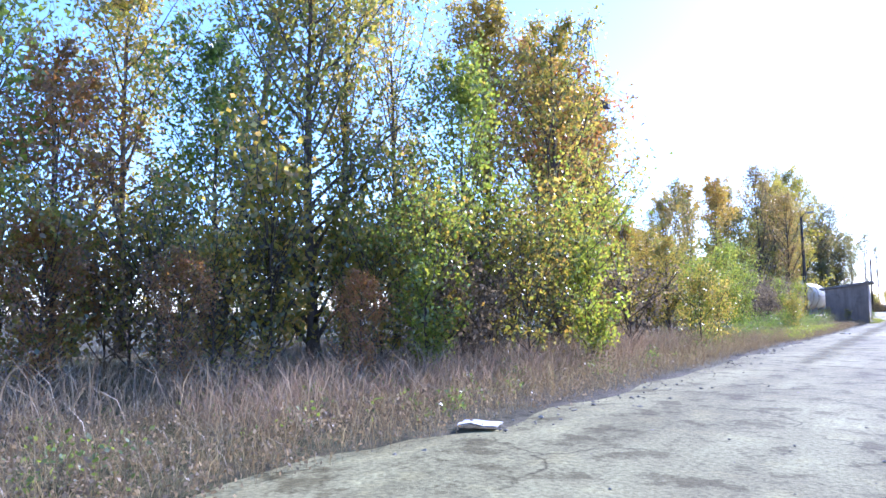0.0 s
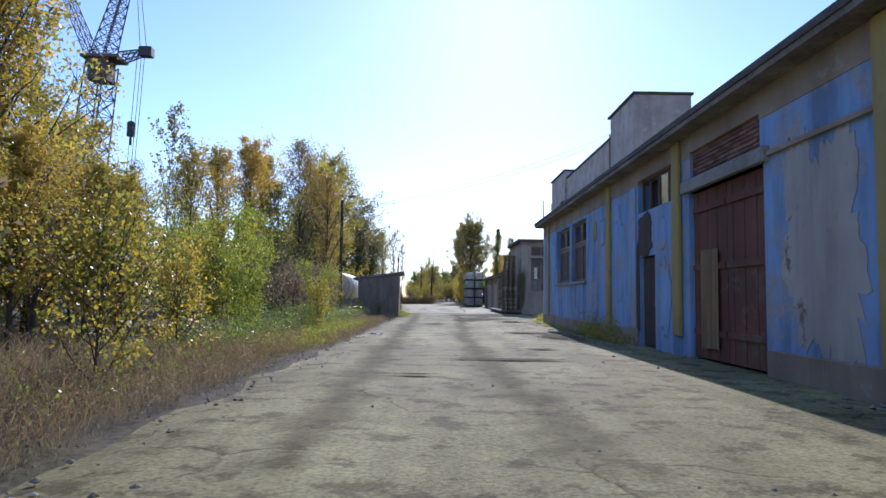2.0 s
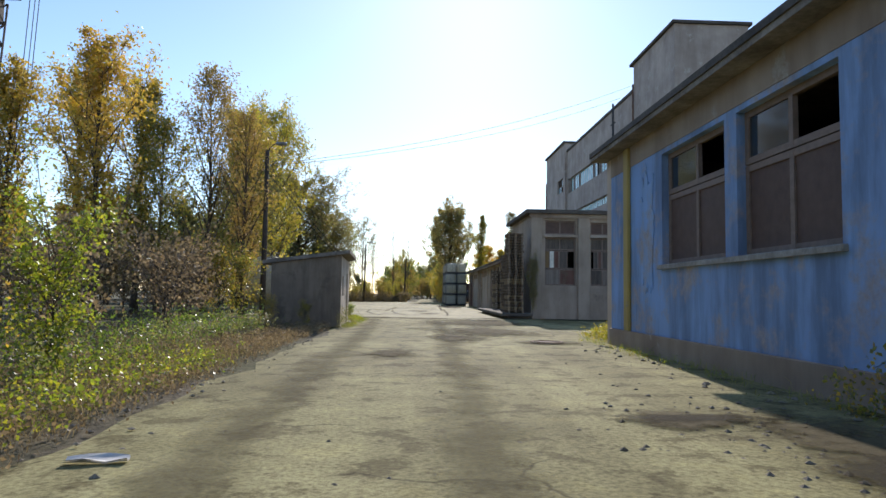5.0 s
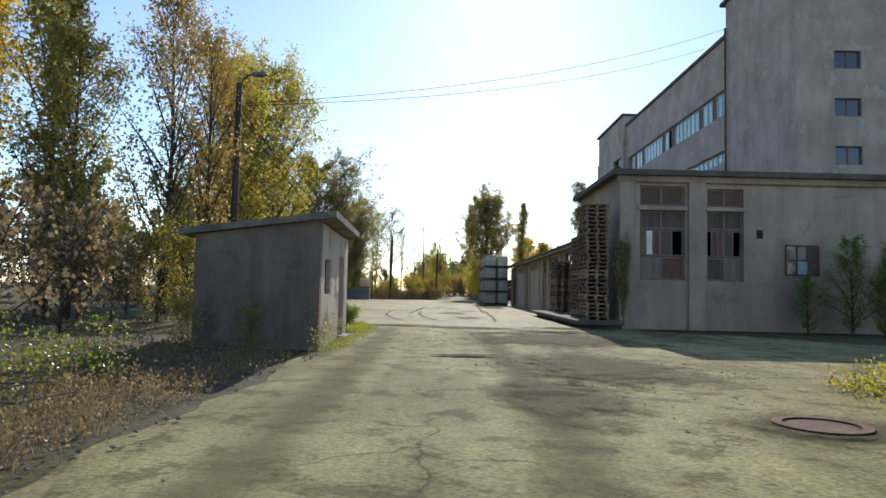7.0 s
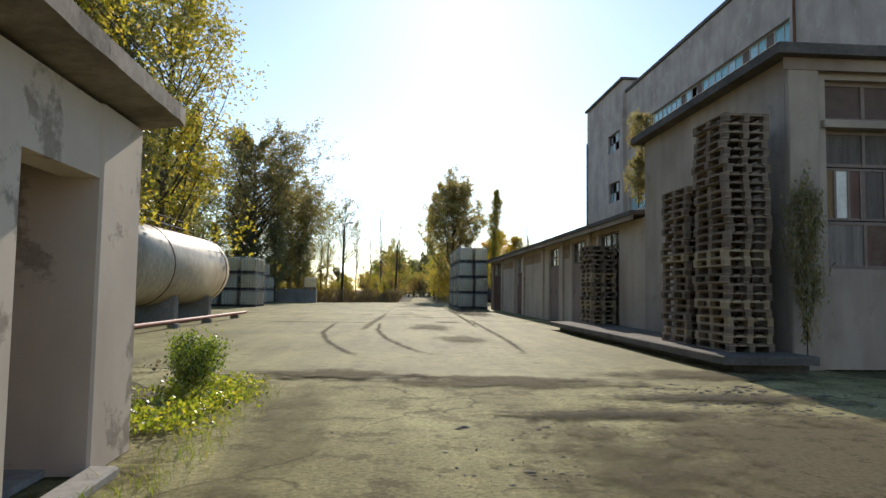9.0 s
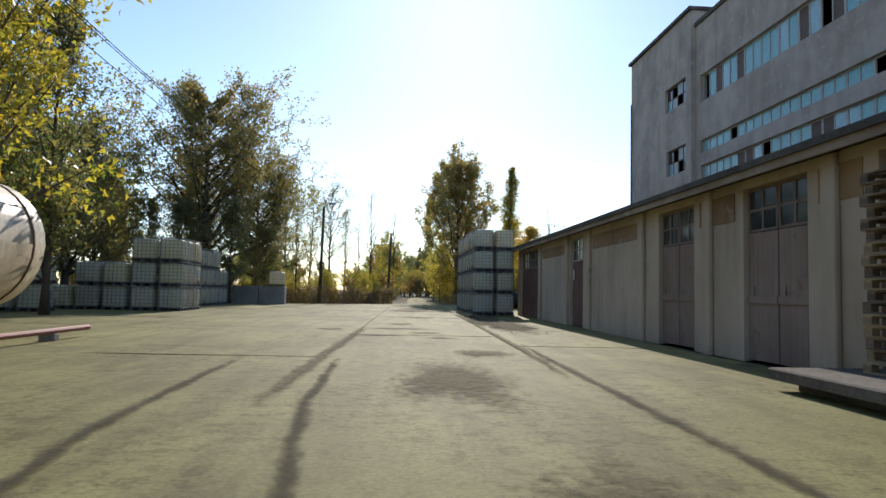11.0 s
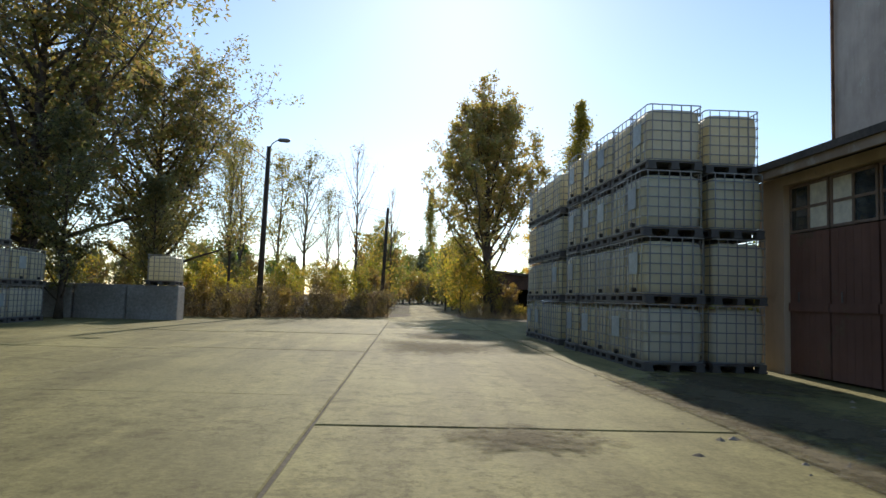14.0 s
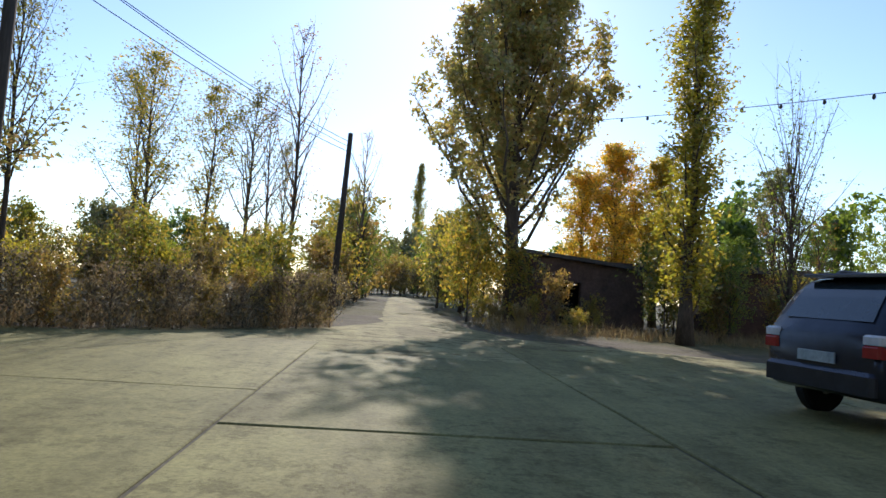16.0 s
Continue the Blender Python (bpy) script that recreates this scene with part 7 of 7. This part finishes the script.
for i in range(34):
    x = -13.5 + 12.0 * i / 33
    y = 117.2 + max(0.0, x + 8.2) * 0.95 + rt.uniform(-0.2, 0.9)
    plant(["shrub_dark", "shrub_dark", "scrub"][i % 3], x, y, rt.uniform(0, 360), rt.uniform(0.5, 0.8) * (0.62 if i % 3 == 2 else 1), [L_BRU, L_BRU, L_SHR][i % 3], "bush", "brush along the yard", name="bush")
for i in range(40):
    x = rt.uniform(-16, -1.6)
    y = 123.5 + rt.uniform(0, 12) + max(0, (x + 6) * 0.6)
    plant(["scrub", "scrub_green", "scrub_gold"][i % 3], x, y, rt.uniform(0, 360), rt.uniform(0.45, 0.8), [L_SHR, L_SHG, L_SHR][i % 3], "bush", "scrub beyond the yard", name="bush")
for i in range(40):
    y = rt.uniform(126, 190)
    side = -1 if i % 2 else 1
    x = 1.2 + (y - 126) * 0.018 + side * rt.uniform(3.3, 7)
    plant(["scrub", "scrub_green", "shrub_dark"][i % 3], x, y, rt.uniform(0, 360), rt.uniform(0.5, 1.0), [L_SHR, L_SHG, L_BRU][i % 3], "bush", "scrub along the lane", name="bush")
for x, y, k in ((3.4, 132.6, 1.1), (4.2, 133.6, 1.0), (8.6, 132.6, 0.35), (11.2, 131.5, 1.0), (11.9, 132.2, 1.25), (12.6, 130.8, 0.9), (13.4, 131.6, 1.2)):
    plant("scrub_gold" if k > 1.1 else "scrub_green", x, y, 70 * k, k, "tall yellow-green weeds and saplings beside the hut", "bush", "scrub along the lane", name="bush")
for i in range(10):
    plant(["scrub", "scrub_green"][i % 2], rt.uniform(3.4, 8.0), rt.uniform(126.5, 132), rt.uniform(0, 360), rt.uniform(0.18, 0.36), L_SHR, "bush", "scrub along the lane", name="bush")

for i in range(18):
    plant(["scrub", "shrub_dark", "scrub_green"][i % 3], -34 + 1.1 * i, 119 + rt.uniform(0, 14), rt.uniform(0, 360), rt.uniform(0.7, 1.1), [L_SHR, L_BRU, L_SHG][i % 3], "bush", "scrub beyond the yard", name="bush")
for i in range(12):
    plant(["scrub", "shrub_dark"][i % 2], -19.5 - rt.uniform(0, 5), 84 + 2.8 * i, rt.uniform(0, 360), rt.uniform(1.0, 1.5), [L_SHR, L_BRU][i % 2], "bush", "scrub beyond the yard", name="bush")
for x, y, k in ((-8.6, 5.4, 0.32), (-10.2, 4.2, 0.4), (-7.4, 7.8, 0.28), (-12.0, 3.0, 0.45), (-6.3, 14.5, 0.25)):
    plant("russet", x, y, 90 * k, k, "low bush with russet autumn leaves", "bush", "roadside bushes", name="bush")

for x, y, k, key in ((-3.0, 138.5, 1.2, "scrub_gold"), (-2.6, 143.0, 1.2, "scrub_green"), (-3.4, 147.5, 1.5, "scrub"), (-1.9, 152.5, 1.7, "scrub"), (-2.6, 157.0, 2.1, "scrub_green"), (-1.2, 168.0, 1.9, "scrub"), (4.3, 141.5, 1.35, "scrub_gold"), (5.0, 146.0, 1.6, "scrub_green"), (4.6, 152.0, 1.6, "scrub_gold"), (5.4, 157.5, 1.9, "scrub"), (5.6, 168.0, 2.0, "scrub_green"), (-6.0, 141.0, 1.15, "scrub"), (-8.6, 139.0, 1.0, "scrub_gold"), (-11.5, 136.5, 1.2, "scrub"), (-14.5, 134.0, 1.2, "scrub_gold"), (-17.5, 131.0, 1.2, "scrub")):
    plant(key, x, y, 37 * y, k, "tall leafy thicket bush beside the lane", "bush", "scrub along the lane", name="bush")

# ---- grass and weeds ----
def verge(y0, y1, wide, edge=-3.6):
    return lambda r: (edge - abs(r.normal()) * wide, r.uniform(y0, y1))


def brush_edge(x0, x1, deep):
    """Along the ragged edge where the yard gives way to brush."""
    def place(r):
        x = r.uniform(x0, x1)
        return x, 116.9 + max(0.0, x + 8.2) * 0.95 + r.uniform(0, 1) ** 1.5 * deep
    return place


blades("dry_grass", "g_dry", 41, 44000, verge(-3, 26, 2.2, -3.9), (0.08, 0.75), "tall dry brown grass and stalks on the verge", 0.0022)
blades("dry_grass", "g_dry", 42, 24000, verge(24, 50, 2.2), (0.06, 0.4), "dry brown grass on the verge", 0.003)
blades("pale_stalks", "g_pale", 48, 15000, lambda r: (-6.2 - abs(r.normal()) * 1.8, r.uniform(-2, 22)), (0.3, 1.15), "tall pale dead stalks in front of the thicket", 0.004)
blades("pale_stalks", "g_pale", 63, 9000, lambda r: (-5.0 - abs(r.normal()) * 1.3, r.uniform(4, 18)), (0.35, 1.0), "upright pale dead stalks along the verge", 0.0035)
weeds("dead_weeds", "brush", 51, 1600, verge(-3, 30, 2.0, -3.9), (0.08, 0.4), "brown dead weeds and fallen leaves on the verge", 0.035, 22)
weeds("dead_weeds", "brush", 52, 1300, verge(28, 50, 2.0), (0.05, 0.28), "brown dead weeds and fallen leaves on the verge", 0.04, 18)
weeds("green_weeds", "l_green", 53, 260, verge(-3, 28, 2.2, -4.4), (0.08, 0.35), "low green leafy weeds on the verge", 0.05, 22)
weeds("green_weeds", "l_bright", 54, 480, verge(25, 39, 1.2, -3.9), (0.06, 0.35), "bright green leafy weeds along the road", 0.05, 22)
weeds("tall_weeds", "l_green", 60, 260, lambda r: (-5.0 - abs(r.normal()) * 1.3, r.uniform(23, 47)), (0.35, 0.95), "tall leafy weeds along the road", 0.05, 44)
weeds("tall_weeds", "l_grey", 61, 160, lambda r: (-4.6 - abs(r.normal()) * 1.3, r.uniform(22, 47)), (0.3, 0.8), "tall grey-green weeds gone to seed along the road", 0.045, 40)
weeds("tall_weeds", "l_grey", 62, 26, lambda r: (-3.12 + r.normal() * 0.12, 50.4 + r.normal() * 0.5), (0.3, 0.8), "seeding weeds at the gatehouse wall", 0.04, 34)
weeds("green_weeds", "l_bright", 55, 160, lambda r: (-3.2 - abs(r.normal()) * 0.5, r.uniform(55.6, 58.6)), (0.05, 0.2), "green weeds at the gatehouse corner", 0.05, 22)
blades("green_grass", "g_green", 43, 7000, verge(25, 40, 1.3, -4.0), (0.05, 0.28), "green grass along the road's edge", 0.003)
blades("green_grass", "g_green", 44, 3000, lambda r: (-2.95 + r.normal() * 0.12 - 0.03 * 4, r.uniform(50, 58.5)), (0.05, 0.2), "green weeds at the gatehouse wall", 0.003)
blades("green_grass", "g_green", 45, 2200, lambda r: (4.05 - abs(r.normal()) * 0.22, r.uniform(29, 45)), (0.05, 0.3), "weeds along the workshop's foot", 0.003)
weeds("green_weeds", "l_mixed", 56, 70, lambda r: (4.0 - abs(r.normal()) * 0.2, r.uniform(28, 34)), (0.1, 0.8), "tall weeds at the workshop wall", 0.06, 30)
weeds("dead_weeds", "brush", 59, 900, brush_edge(-15, -1.8, 2.5), (0.3, 0.9), "dead weeds at the end of the yard", 0.08, 16)
blades("dry_grass", "g_dry", 46, 12000, brush_edge(-16, -1.5, 4.5), (0.2, 0.8), "dry grass at the end of the yard", 0.006)
blades("dry_grass", "g_dry", 47, 10000, lambda r: (r.uniform(3.2, 20), 126.0 + abs(r.normal()) * 3), (0.2, 0.7), "dry grass at the end of the yard", 0.006)
weeds("green_weeds", "l_lime", 57, 130, lambda r: (5.0 + r.normal() * 0.5, r.uniform(44, 46.5)), (0.1, 0.5), "yellow-green weeds at the workshop corner", 0.06, 24)
blades("pale_stalks", "g_pale", 49, 9000, lambda r: (r.uniform(-17, -8), r.uniform(-2, 22)), (0.3, 1.0), "tall pale dead stalks under the trees", 0.004)
weeds("leaf_litter", "brush", 58, 1500, lambda r: (r.uniform(-18, -5), r.uniform(0, 60)), (0.02, 0.25), "brown leaf litter under the trees", 0.08, 14)

# ---- concrete paving, last: many pieces ----
yard = thing("yard_paving", (0, 0, 0), "old pale concrete slab paving with open joints", "paving", kind="structure")
SKEW = Matrix.Translation((-2.3, 80.5, 0)) @ Matrix.Rotation(radians(-1.4), 4, 'Z') @ Matrix.Translation((2.3, -80.5, 0))
kinds = {}


def slab_mesh(w, d, seed):
    """A slab with crumbled edges: a ragged outline, its upper rim rounded off."""
    n = 7
    half = []
    for sx, sy, ex, ey in ((-1, -1, 1, -1), (1, -1, 1, 1), (1, 1, -1, 1), (-1, 1, -1, -1)):
        for k in range(n):
            f = k / n
            half.append(((sx + (ex - sx) * f) * (w / 2 - 0.013), (sy + (ey - sy) * f) * (d / 2 - 0.013)))
    s = Shape()
    m = len(half)
    for cut, z in ((0.0, -0.12), (0.0, -0.012), (0.012, 0.0)):
        for x, y in half:
            j = 1 + 0.006 * noise.noise(Vector((x * 3.1, y * 3.1, seed)))
            s.v.append((x * j - math.copysign(cut, x), y * j - math.copysign(cut, y), z))
    for r in (0, m):
        s.f += [(r + i, r + (i + 1) % m, r + m + (i + 1) % m, r + m + i) for i in range(m)]
    s.f += [tuple(range(m - 1, -1, -1)), tuple(2 * m + i for i in range(m))]
    me = s.mesh("slab")
    me.materials.append(M["slab"])
    return me


def slab(x0, x1, y0, y1):
    key = (round(x1 - x0, 2), round(y1 - y0, 2), int(rt.uniform(0, 3)))
    if key not in kinds:
        kinds[key] = slab_mesh(key[0], key[1], 3.7 * len(kinds))
    part("slab", kinds[key], None, yard, at=SKEW @ pose((x0 + x1) / 2, (y0 + y1) / 2, 0.02 + rt.uniform(-0.004, 0.004), rt.uniform(-0.05, 0.05), rt.uniform(-0.05, 0.05), 0))


bed = part("joint_filling", Shape().box(-17.8, 5.3, 75.2, 117.6, -0.06, 0.004), "joint")
bed.matrix_basis = SKEW
tagged(bed, "dirt filling the joints of the paving", "dirt", kind="structure")
for k in range(7):
    slab(-2.3, 1.5, 75.5 + 6 * k, 81.5 + 6 * k)
    slab(1.5, 5.3, 78.5 + 6 * k, 84.5 + 6 * k)
for x0, x1, off in ((-6.2, -2.3, 1.7), (-10.1, -6.2, 1.2), (-14.0, -10.1, 2.3), (-17.9, -14.0, 0.6)):
    slab(x0, x1, 75.5, 75.5 + off)
    for k in range(7):
        slab(x0, x1, 75.5 + off + 6 * k, 81.5 + off + 6 * k)
slab(1.5, 5.3, 75.5, 78.5)
for k in range(2):
    slab(5.3, 9.2, 100 + 6 * k, 106 + 6 * k)
    slab(9.2, 13.1, 106 + 6 * k, 112 + 6 * k)
    slab(5.3, 9.2, 112 + 3 * k, 115 + 3 * k)
